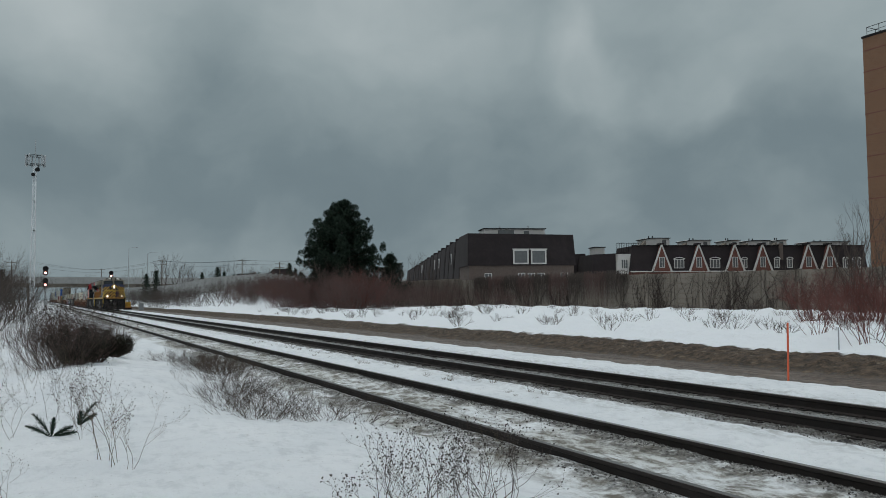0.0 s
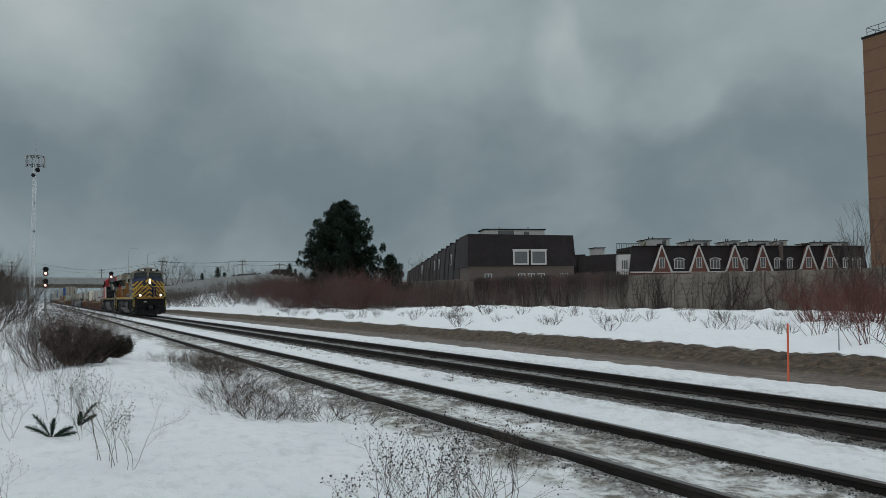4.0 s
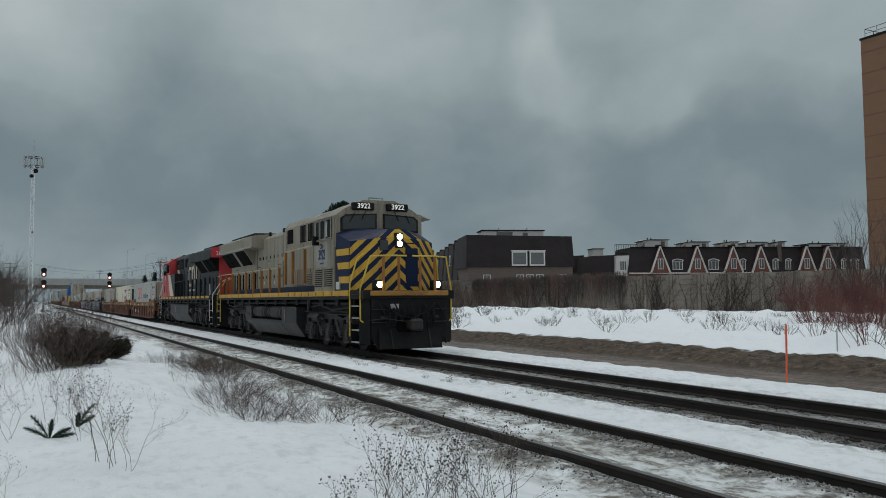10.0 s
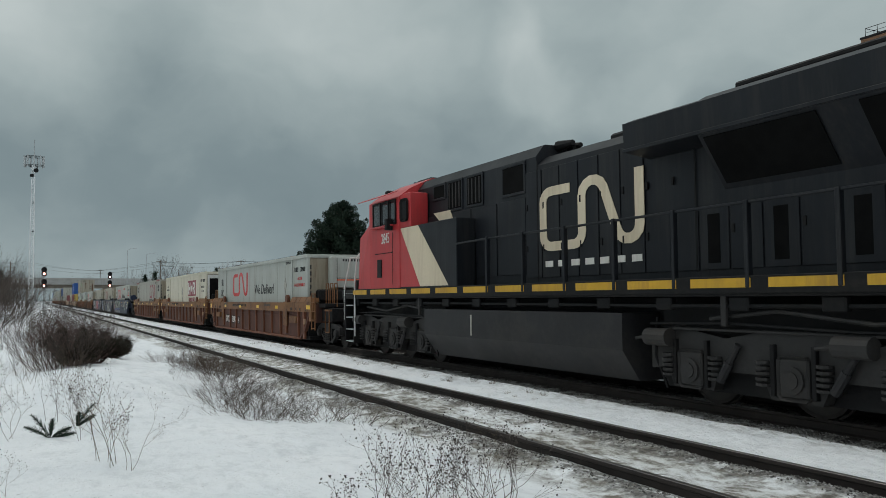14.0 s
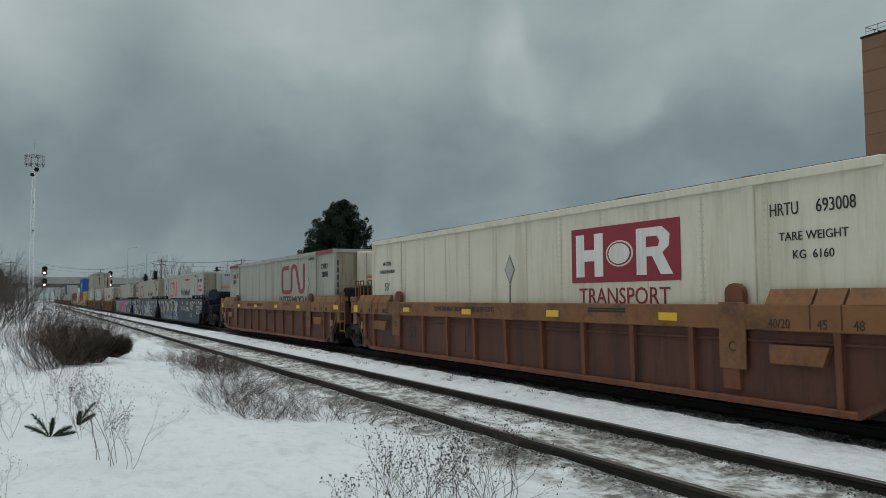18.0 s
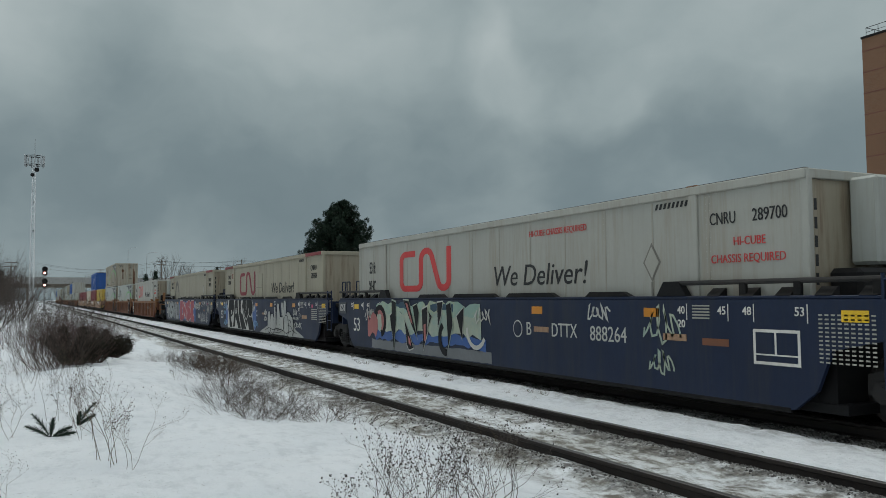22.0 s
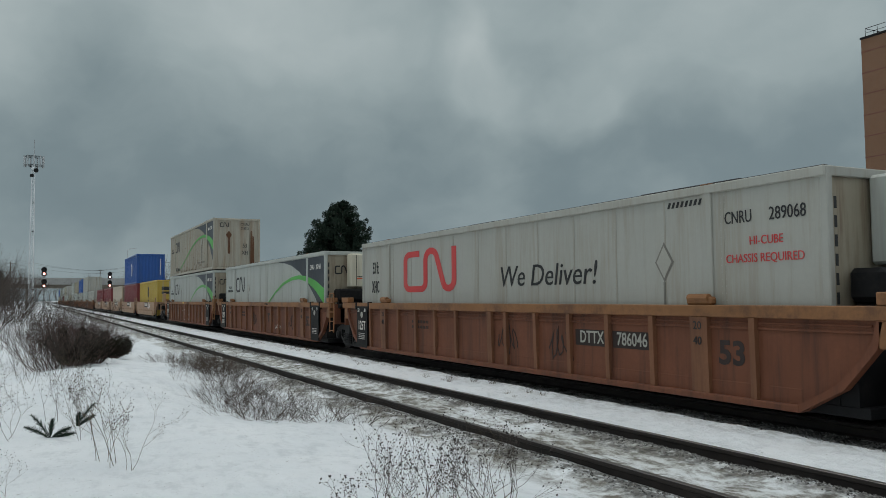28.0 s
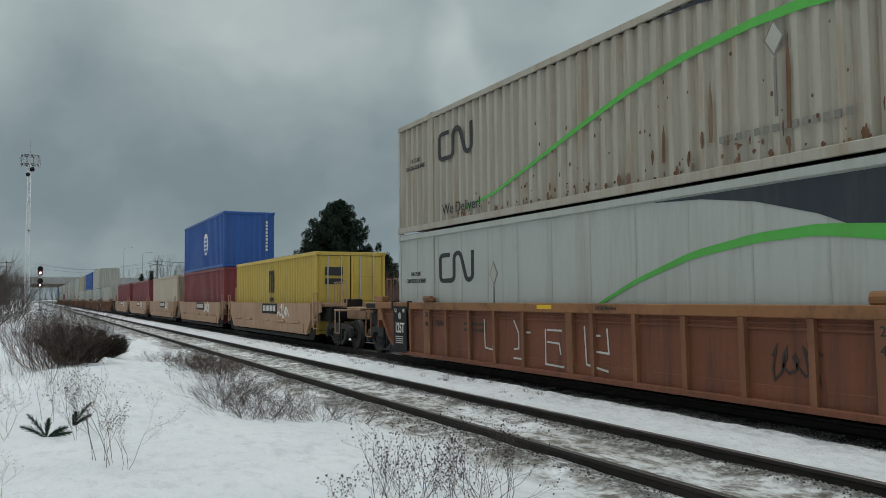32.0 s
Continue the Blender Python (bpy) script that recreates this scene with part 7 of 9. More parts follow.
# ---- well cars ----
def freight_truck(car, xc, rolls=True):
    for s in (-1, 1):
        y = s * 1.02
        fr = Shape().prism([(xc + a, b) for a, b in ((-1.15, .42), (-1.15, .66), (-.75, .78), (.75, .78), (1.15, .66), (1.15, .42), (.75, .36), (.42, .14), (-.42, .14), (-.75, .36))], 1, y - .06, y + .06)
        f = part("side_frame", fr, m_truck, car, "cast freight truck frame")
        part("frame_window", Shape().prism([(xc - .72, .44), (xc - .36, .24), (xc - .36, .62), (xc - .66, .62)], 1, y + s * .055, y + s * .066).prism([(xc + .72, .44), (xc + .36, .24), (xc + .36, .62), (xc + .66, .62)], 1, y + s * .055, y + s * .066), m_mesh, f)
        sp = Shape()
        for k in (-.18, 0, .18):
            for i in range(5):
                sp.cyl((xc + k, y + s * .1, .2 + i * .07), (xc + k, y + s * .1, .245 + i * .07), .085, 8)
        part("spring", sp, m_truck, f, "coil springs")
        for k in (-.9, .9):
            part("bearing_cap", Shape().cyl((xc + k, y + s * .04, .46), (xc + k, y + s * .15, .46), .13, 12).cyl((xc + k, y + s * .15, .46), (xc + k, y + s * .17, .46), .08, 8), m_truck, f)
    part("bolster", Shape().rbox(xc - .22, xc + .22, -1.15, 1.15, .5, .8, .03), m_truck, car)
    # brake beams, with an added centre plate that darkens the gap like shade
    part("brake_rigging", Shape().rbox(xc - 1.3, xc + 1.3, -.05, .05, .14, .9, .02).rbox(xc - .5, xc - .4, -.6, .6, .3, .42, .02).rbox(xc + .4, xc + .5, -.6, .6, .3, .42, .02), m_steel_black, car)
    for k in (-.9, .9):
        wheelset(car, xc + k, .46, 0, rolls)


STROKES = {
    "L": [[(.3, 1.02), (.22, .1), (.95, .06)]],
    "E": [[(.95, .98), (.3, .94), (.16, .5), (.26, .06), (.95, .04)], [(.2, .5), (.8, .52)]],
    "M": [[(.04, -.02), (.14, 1.0), (.5, .36), (.84, 1.0), (.98, -.02)]],
    "S": [[(.9, .9), (.5, 1.0), (.14, .8), (.3, .56), (.76, .44), (.9, .2), (.5, .02), (.06, .12)]],
    "N": [[(.08, -.02), (.12, 1.0), (.84, .02), (.92, 1.02)]]}


def spray_word(car, word, x0, x1, z0, z1, slant, stroke, fill, edge, y, label="sprayed graffiti letter"):
    """Fat sprayed letters with an outline, each one a part."""
    w = (x1 - x0) / len(word)
    for i, c in enumerate(word):
        e, f = Shape(), Shape()
        for k, line in enumerate(STROKES[c]):
            pts = [(x0 + w * (i + .04 + .92 * a) + slant * (b - .5), z0 + (z1 - z0) * (.12 + .76 * b) + .04 * ((i * 7) % 3 - 1)) for a, b in line]
            up = .0014 * (i % 3) + .0006 * k
            bent(e, pts, stroke * 1.42, lambda p: (p.x, y - up, min(z1 + .02, max(z0, p.y))), (0, -1, 0), .002)
            bent(f, pts, stroke, lambda p: (p.x, y - .006 - up, min(z1, max(z0 + .02, p.y))), (0, -1, 0), .002)
        o = part("graffiti_letter", e, edge, car, label)
        part("fill", f, fill, o)


def sprayed_field(car, x0, x1, z0, z1, material, seed, y, rough=.06, label=""):
    """A patch of sprayed colour with uneven edges."""
    rng = random.Random(seed)
    n = max(6, int((x1 - x0) * 5))
    xs = [x0 + (x1 - x0) * i / n for i in range(n + 1)]
    low = [Vector((x + rng.uniform(-.03, .03), z0 + rng.uniform(0, rough))) for x in xs]
    high = [Vector((x + rng.uniform(-.03, .03), z1 - rng.uniform(0, rough))) for x in xs]
    return part("paint_field", curtain(Shape(), low, high, lambda p: (p.x, y, p.y), (0, -1, 0), .002), material, car, label)


def shard(car, pts, fill, edge, y):
    """A pointed sprayed shape with a thin bright edge."""
    c = sum((Vector(p) for p in pts), Vector((0, 0))) / len(pts)
    big = [c + (Vector(p) - c) * 1.05 + (Vector(p) - c).normalized() * .022 for p in pts]
    o = part("shard", Shape().plate([(p.x, y, p.y) for p in big], (0, -1, 0), .002), edge, car)
    part("fill", Shape().plate([(p[0], y - .004, p[1]) for p in pts], (0, -1, 0), .002), fill, o)


def finger(car, x, z, tx, tz, r, fill, edge, y):
    """A long rounded sprayed form with a dark outline."""
    d = (Vector((tx, tz)) - Vector((x, z))).normalized()
    a0 = math.atan2(d.y, d.x)
    for k, (rr, m, name) in enumerate(((r + .028, edge, "graffiti_form"), (r, fill, "fill"))):
        pts = [(x + rr * 1.25 * math.cos(a0 + radians(t)), z + rr * 1.25 * math.sin(a0 + radians(t))) for t in range(100, 261, 32)]
        pts += [(tx + rr * math.cos(a0 + radians(t)), tz + rr * math.sin(a0 + radians(t))) for t in range(-80, 81, 32)]
        sh = Shape().plate([(p[0], y - .005 * k, max(.2, min(1.55, p[1]))) for p in pts], (0, -1, 0), .002)
        if k == 0:
            o = part(name, sh, m, car, "rounded sprayed graffiti form")
        else:
            part(name, sh, m, o)


def scrawl(car, x, z, w, h, material, seed, y, thick=.03):
    """A quick looping tag, drawn in one go."""
    rng = random.Random(seed)
    pts, n, ph = [], 26, rng.uniform(0, 6)
    for i in range(n + 1):
        t = i / n
        pts.append((x + w * t + w * .09 * math.sin(t * 31 + ph), z + h * (.5 + (.34 + .12 * math.sin(t * 9 + ph)) * math.sin(t * 27 + ph))))
    part("scrawl", bent(Shape(), pts, thick, lambda p: (p.x, y, p.y), (0, -1, 0)), material, car, "thin sprayed scrawl")


YS = 1.5      # half width over the well sides


def well_unit(car, xc, kind, length=16.15, first=False, last=False, seed=0):
    hl = length / 2
    paint = {"brown": m_well_brown, "rust": m_well_rust, "blue": m_well_blue, "tan": m_well_tan}[kind]
    sill = {"brown": m_well_sill, "rust": m_well_rust_sill, "blue": m_well_blue, "tan": m_well_tan}[kind]
    ext = {"brown": 1.3, "blue": 1.25, "rust": 1.25}.get(kind, .12)
    e = hl + ext
    idx = (seed - 3) // 11
    top = 1.57 if kind == "blue" else 1.5
    for s in (-1, 1):
        y = s * YS
        if kind in ("brown", "rust"):
            band = .34 if kind == "brown" else .17
            inner = y - s * .10
            sd = part("side_panel", Shape().prism(
                [(xc - e + 1.55, .18), (xc + e - 1.55, .18), (xc + e - .95, .5), (xc + e - .5, 1.0), (xc + e - .42, top - band), (xc - e + .42, top - band), (xc - e + .5, 1.0), (xc - e + .95, .5)],
                1, inner - .02, inner + .02), paint, car, "rust-brown well side")
            part("side_sill", Shape().rbox(xc - e, xc + e, min(y, y - s * .14), max(y, y - s * .14), top - band, top, .012), sill, car, "orange-brown top sill")
            part("bottom_sill", Shape().rbox(xc - e + 1.6, xc + e - 1.6, min(y + s * .01, inner), max(y + s * .01, inner), .16, .25, .01), m_well_rust, car)
            for k in (-1, 1):
                edge = [(xc + k * (e - d), z) for d, z in ((.42, top - band), (.5, 1.0), (.95, .5), (1.6, .16), (1.68, .22), (1.03, .56), (.58, 1.04), (.5, top - band))]
                part("end_flange", Shape().prism(edge, 1, min(y, inner), max(y, inner)), paint, car, "curved flange over the truck")
                x0, x1 = sorted((xc + k * (e - .5), xc + k * (e + .08)))
                part("end_bracket", Shape().rbox(x0, x1, min(y, y - s * .2), max(y, y - s * .2), top + .005, top + .16, .015), sill, car, "stout end bracket")
                part("end_post", Shape().rbox(xc + k * (e - .35) - .13, xc + k * (e - .35) + .13, min(y, y - s * .14), max(y, y - s * .14), top - band - .32, top - band, .012), sill, car)
            # ledge under the sill
            part("ledge", Shape().rbox(xc - e + .3, xc + e - .3, min(inner, inner + s * .05), max(inner, inner + s * .05), top - band - .16, top - band - .12, .008), paint, sd)
            if kind == "brown":
                ribs = [(k * (e - d), w) for k in (-1, 1) for d, w in ((1.12, .1), (1.85, .05), (3.55, .15))] + [(-4.24 + 1.33 * i, .05) for i in range(8)]
            else:
                ribs = [(-6.02, .17), (6.02, .17), (-7.0, .05), (7.0, .05), (-.1, .09)] + [(-5.0 + 1.11 * i, .05) for i in range(10) if i != 4]
                part("panel_fold", Shape().prism([(inner, .5), (inner + s * .025, .44), (inner + s * .025, .24), (inner, .24)], 0, xc - e + 1.6, xc + e - 1.6), paint, sd)
                part("second_ledge", Shape().rbox(xc - e + .6, xc + e - .6, min(inner, inner + s * .04), max(inner, inner + s * .04), top - band - .08, top - band - .05, .008), paint, sd)
            for a, wd in ribs:
                x, foot = xc + a, .34 if wd > .14 and kind == "brown" else .2
                rb = Shape().prism([(y + s * .004, top - band), (y - s * .085, top - band), (y - s * .085, foot), (y - s * .02, foot)], 0, x - wd, x + wd)
                # on the rust car the paler rib colour includes painted light
                part("rib", rb, m_well_rust if kind == "brown" else m_well_rib if kind == "rust" else paint, sd)
            if s < 0:
                if kind == "brown":
                    for a, w, z0, h in ((-e + .42, .16, .30, .2), (-5.2, .2, .25, .12), (-1.9, .21, .26, .12), (1.5, .2, .25, .12), (4.6, .2, .25, .12), (e - .55, .22, .24, .14)):
                        part("reflector", Shape().box(xc + a - w, xc + a + w, y - .006, y, top - z0, top - z0 + h), m_reflect, sd, "yellow reflector")
                    for k in (-1, 1):
                        # raised fins, sloped guide plates and the end brackets
                        a = xc + k * (e - 3.5)
                        fin = [(a + .16 * math.cos(radians(d)), top + .17 + .12 * math.sin(radians(d))) for d in range(0, 181, 30)]
                        part("guide_fin", Shape().prism([(a + .16, top - .02)] + fin + [(a - .16, top - .02)], 1, y + .04, y + .14), m_well_rust, car, "rounded brown guide fin")
                        part("fin_plate", Shape().rbox(a - .24, a + .24, y - .008, y + .02, .62, top + .03, .005), m_well_sill, car)
                        write(car, "ACB"[idx], .2, a, y - .01, .92, m_ink)
                        cuts = (.55, 1.0, 1.75, 2.2, 2.95)
                        for d0, d1 in zip(cuts, cuts[1:]):
                            x0, x1 = sorted((xc + k * (e - d0 - .02), xc + k * (e - d1 + .02)))
                            part("guide_plate", Shape().prism([(y + .004, top), (y + .12, top + .2), (y + .15, top + .2), (y + .15, top)], 0, x0, x1), sill, car, "sloped guide plate")
                            part("guide_seam", Shape().box(x1 - .02, x1, y - .004, y, top - band + .03, top), m_well_brown, sd)
                        for d, txt in ((.85, "53"), (1.55, "48"), (2.05, "45"), (2.7, "40/20")):
                            write(sd, txt, .17, xc + k * (e - d), y - .002, top - .25, m_ink, width=.9)
                        x0, x1 = sorted((xc + k * (e - 1.95), xc + k * (e - 2.85)))
                        part("box_step", Shape().prism([(x0, .98), (x1, .98), (x1 - .1, .74), (x0, .74)], 1, y - .02, y + .1), m_well_sill, sd, "small projecting step box")
                        part("number_slip", Shape().box(xc + k * (e - .98) - .05, xc + k * (e - .98) + .05, y - .02, y + .04, .72, .92), m_well_tan, sd)
                    write(sd, "52,900 LBS MAX GROSS WT FOR 20 FT CONT", .15, xc - 2.1, y - .002, top - .15, m_ink, width=.95, bold=.01)
                    bb = Shape()
                    bars(bb, xc - 5.6, y - .002, top - .08, .75, .02, 3)
                    bars(bb, xc + 2.6, y - .002, top - .1, 1.0, .03, 2)
                    part("small_writing", bb, m_ink, sd)["kind"] = "stuff"
                    write(sd, "53", .42, xc + (-5.0, -5.0, .75)[idx], inner - .022, .72, m_spray_black_old, width=1.1, bold=.02)
                    if idx == 1:
                        part("paint_patch", Shape().rbox(xc - 4.1, xc - 2.1, inner - .026, inner - .02, .4, .98, .003), m_well_brown, sd, "darker repainted patch")
                else:
                    for a in (-hl + .48,) if first else (-hl + .48, hl - .48):
                        bp = part("black_panel", Shape().rbox(xc + a - .42, xc + a + .42, y - .012, y + .03, .2, top - .1, .01), m_steel_black, car, "black stencil panel")
                        bb = Shape()
                        bars(bb, xc + a - .25, y - .014, .6, .5, .022, 4, 1.4, broken=7)
                        part("small_writing", bb, m_white, bp)
                        part("badge", Shape().cyl((xc + a, y - .012, 1.15), (xc + a, y - .02, 1.15), .09, 12), m_plate, bp)
                    for a in (-hl - .02, -hl + .98) if first else (-hl - .02, -hl + .98, hl - .98, hl + .02):
                        part("sill_strap", Shape().rbox(xc + a - .05, xc + a + .05, y - .014, y + .1, top - .2, top + .03, .006), m_steel_black, car, "black strap over the sill")
                    write(car, "125T", .36, xc - hl + .48, y - .016, .83, m_white, width=.78, bold=.02)
                    for a, txt in ((-.26, "53"), (.24, "48")):
                        write(car, txt, .14, xc - hl + .48 + a, y - .016, 1.28, m_white)
                    for a, txt in () if first else ((-.24, "48"), (.28, "53")):
                        write(car, txt, .14, xc + hl - .48 + a, y - .016, 1.28, m_white)
                    write(car, "53", .46, xc + hl - 1.5, inner - .022, .82, m_spray_black_old, width=1.1, bold=.03)
                    for k, txt in enumerate(("20", "40")):
                        write(car, txt, .17, xc - 6.0, y - .004, 1.2 - k * .22, m_ink)
                        write(car, txt, .17, xc + 6.0, y - .004, 1.2 - k * .22, m_ink)
                    if last:
                        part("reflector", Shape().box(xc - 1.12, xc - .63, y - .006, y, top - .11, top - .03), m_reflect, car)
                    bb = Shape()
                    bars(bb, xc - 4.2, inner - .022, 1.0, 1.0, .07, 2, .9, broken=11)
                    part("small_writing", bb, m_spray_black_old, sd)["kind"] = "stuff"
                    for a in (-6.0, 6.0):
                        part("latch", Shape().rbox(xc + a - .25, xc + a + .25, y + .02, y + .16, top, top + .12, .03).cyl((xc + a - .2, y + .05, top + .1), (xc + a + .2, y + .05, top + .1), .06, 8), sill, car)
        elif kind == "blue":
            sd = part("side_panel", Shape().prism([(xc - e + 1.35, .18), (xc + e - 1.35, .18), (xc + e - 1.0, .45), (xc + e - .78, .95), (xc + e, 1.12), (xc + e, top), (xc - e, top),
                                                           (xc - e, 1.12), (xc - e + .78, .95), (xc - e + 1.0, .45)], 1, y - .03, y + .03), paint, car, "smooth dark blue well side")
            part("top_rail", Shape().rbox(xc - e, xc + e, min(y, y - s * .16), max(y, y - s * .16), top, top + .05, .012), paint, car)
            part("bottom_sill", Shape().rbox(xc - e + 1.4, xc + e - 1.4, min(y + s * .035, y - s * .03), max(y + s * .035, y - s * .03), .14, .21, .01), m_steel_black, car)
            for a in (-5.75, 5.75):
                part("bracket", Shape().prism([(xc + a - .32, top + .05), (xc + a - .16, top + .27), (xc + a + .16, top + .27), (xc + a + .32, top + .05)], 1, min(y, y - s * .12), max(y, y - s * .12)), m_steel_black, car, "black lock bracket")
            for a, b in ((-e, -6.3), (6.3, e)):
                for k in range(5):
                    x0 = xc + a + (b - a) * (k + .5) / 5
                    part("guide_plate", Shape().prism([(y - s * .0, top + .05), (y - s * .14, top + .16), (y - s * .16, top + .16), (y - s * .16, top + .05)], 0, x0 - .12, x0 + .12), m_steel_black, car)
            for a, b in ((-3.4, -1.9), (-1.5, .5), (.9, 2.7), (3.6, 4.8)):
                part("top_flap", Shape().prism([(xc + a, top + .05), (xc + a + .12, top + .13), (xc + b - .2, top + .13), (xc + b, top + .05)], 1, min(y, y - s * .1), max(y, y - s * .1)), m_steel_black, car, "low black stiffener")
            for k in (-1, 1):
                part("top_pipe", Shape().cyl((xc + k * 5.9, y - s * .05, top + .24), (xc + k * (e + .1), y - s * .05, top + .24), .035, 8), m_truck, car, "grey guard pipe")
                for d in (.2, 1.3, 2.2):
                    part("pipe_stay", Shape().rbox(xc + k * (e - d) - .06, xc + k * (e - d) + .06, min(y - s * .08, y - s * .02), max(y - s * .08, y - s * .02), top + .05, top + .24, .01), m_steel_black, car)
            if s < 0:
                for a in (-e + 1.6, -e + 3.6, -3.2, -.4, 2.1, 5.35, e - .45):
                    part("reflector", Shape().box(xc + a - .18, xc + a + .18, y - .036, y - .03, top - .27, top - .13), m_reflect if abs(a) > 7 else m_amber, sd, "amber reflector")
                yy = y - .032
                bb = Shape()
                bars(bb, xc - 6.7, yy, top - .3, .36, .022, 6, .8)
                bars(bb, xc + 6.23, yy, top - .1, .34, .02, 5, 1.2)
                bars(bb, xc + e - .95, yy, top - .2, .8, .02, 12, 1.6, broken=9)
                part("small_writing", bb, m_plate, sd)["kind"] = "stuff"
                for a, txt in ((6.0, "40"), (6.8, "45"), (7.25, "48"), (8.1, "53")):
                    for k in (-1, 1):
                        write(sd, txt, .16, xc + k * a, yy, top - .16, m_white, bold=.01)
                        part("tick", Shape().box(xc + k * a + .11, xc + k * a + .125, yy - .003, yy, top - .3, top - .06), m_white, sd)
                for k in (-1, 1):
                    write(sd, "20", .16, xc + k * 6.0, yy, top - .36, m_white, bold=.01)
                if first:
                    fx = xc + 7.35
                    fr = Shape()
                    for x0, x1, z0, z1 in ((0, .75, .72, .76), (0, .75, 1.14, 1.18), (0, .04, .76, 1.14), (.71, .75, .76, 1.14), (.35, .38, .86, 1.14), (.04, .71, .84, .86)):
                        fr.box(fx + x0, fx + x1, yy - .003, yy, z0, z1)
                    part("stencil_frame", fr, m_white, sd, "white stencilled frame")
                else:
                    part("pink_sticker", Shape().box(xc + 7.55, xc + 7.72, yy - .003, yy, 1.3, 1.41), m_pink, sd, "small pink sticker")
                    part("stencil_rows", bars(Shape(), xc + 7.55, yy, 1.22, .62, .035, 6, .9), m_plate, sd, "rows of pale stencil bars")["kind"] = "stuff"
                part("faded_bar", Shape().box(xc + 6.42, xc + 6.92, yy - .003, yy, .92, 1.02), m_faded_orange, sd, "faded orange bar")
                write(sd, "53", .56, xc - 7.7, yy, .82, m_white)
                part("end_plate", Shape().rbox(xc - e + .02, xc - e + .72, y - .042, y - .03, top - .42, top - .08, .004), m_navy, sd, "dark plate with a load mark")
                write(sd, "125T", .28, xc - e + .38, y - .043, top - .25, m_white, width=.8)
        else:
            sd = part("side_panel", Shape().prism([(xc - e + .5, .36), (xc + e - .5, .36), (xc + e, .9), (xc + e, top - .05), (xc - e, top - .05), (xc - e, .9)], 1, y - .03, y + .03), paint, car, "dusty tan well side")
            part("lower_step", Shape().prism([(y - s * .02, .75), (y + s * .07, .7), (y + s * .07, .42), (y - s * .02, .36)], 0, xc - e + .7, xc + e - .7), paint, car)
            for a in (-4.6, -2.6, .3, 2.6, 4.5):
                part("rib", Shape().rbox(xc + a - .5, xc + a + .5, min(y + s * .02, y + s * .1), max(y + s * .02, y + s * .1), .72, .8, .02), sill, sd)
            if s < 0:
                bb = Shape()
                bars(bb, xc - .2, y - .034, 1.12, 2.0, .22, 1, broken=9)
                part("car_number", bb, m_white, part("number_patch", Shape().box(xc - .35, xc + 1.95, y - .033, y - .03, 1.02, 1.42), m_steel_black, sd, "black number patch"))
                scrawl(car, xc + 2.1, .85, 1.4, .6, m_white, seed + 7, y - .034, .09)
    # floor, ends
    for k in (-1, 1):
        for s in (-1, 1):
            a, b = xc + k * (e - .78 - ext + .12), xc + k * (e + .02 - ext + .12)
            # added black sheet that stands in for shade below the well end
            part("end_skirt", Shape().prism([(a, .17), (b, .97), (b, .3), (b - k * .2, .17)], 1, min(s * (YS - .16), s * (YS - .13)), max(s * (YS - .16), s * (YS - .13))), m_steel_black, car)
    part("well_floor", Shape().rbox(xc - e + .7, xc + e - .7, -YS + .12, YS - .12, .17, .3, .01), m_steel_black, car)
    for s in (-1, 1):
        x = xc + s * e
        for k in (-1, 1) if ext > 1 else ():
            a, b = xc + s * (hl - .9), xc + s * (hl + .4)
            part("end_bulkhead", Shape().prism([(a, .26), (b, .26), (b, 1.3), (a, 1.3)], 1, min(k * (YS - .17), k * (YS - .14)), max(k * (YS - .17), k * (YS - .14))), m_steel_black, car, "dark end bulkhead")
            part("end_beam", Shape().box(min(b, b - s * .04), max(b, b - s * .04), -YS + .17, YS - .17, .26, 1.3), m_steel_black, car) if k > 0 else None
        part("end_wall", Shape().box(min(x, x + s * .08), max(x, x + s * .08), -YS + .1, YS - .1, .8, top - .05), paint, car)
        end = (first and s > 0) or (last and s < 0)
        reach = (2.35 if end else 1.62) + .12 - ext + (.25 if ext > 1 and not end else 0)
        x0, x1 = sorted((x + s * .08, x + s * reach))
        part("end_platform", Shape().rbox(x0, x1, -.62, .62, .92, 1.32, .03).rbox(x0, min(x1, x0 + .7) if s > 0 else x1, -YS + .2, YS - .2, 1.32, 1.46, .02), m_steel_black if kind != "tan" else paint, car)
        for k in (-1, 1) if ext < 1 else ():
            part("end_shroud", Shape().prism([(x + s * .02, .6), (x + s * .02, top), (x + s * .85, top), (x + s * .9, 1.15), (x + s * .55, 1.1)], 1, min(k * (YS - .1), k * (YS - .02)), max(k * (YS - .1), k * (YS - .02))), sill, car)
        lad = Shape()
        lx = x + s * (.55 if ext < 1 else .1)
        lad.tube([(lx - .2, -YS - .01, .55), (lx - .2, -YS - .01, top + .3)], .022, 5).tube([(lx + .2, -YS - .01, .55), (lx + .2, -YS - .01, top + .3)], .022, 5)
        for i in range(5):
            lad.tube([(lx - .2, -YS - .01, .6 + i * .3), (lx + .2, -YS - .01, .6 + i * .3)], .016, 5)
        if ext < 1 or s > 0:
            part("ladder", lad, sill, car)
        grab = Shape()
        for k in range(2 if not end else 3):
            gx = x + s * ((.75 if ext < 1 else -.35) + k * .45)
            grab.tube([(gx, -.9, 1.35), (gx, -.9, 2.15), (gx + .28, -.9, 2.15), (gx + .28, -.9, 1.35)], .02, 5)
        if kind != "rust" or end:
            part("handrail", grab, sill, car)
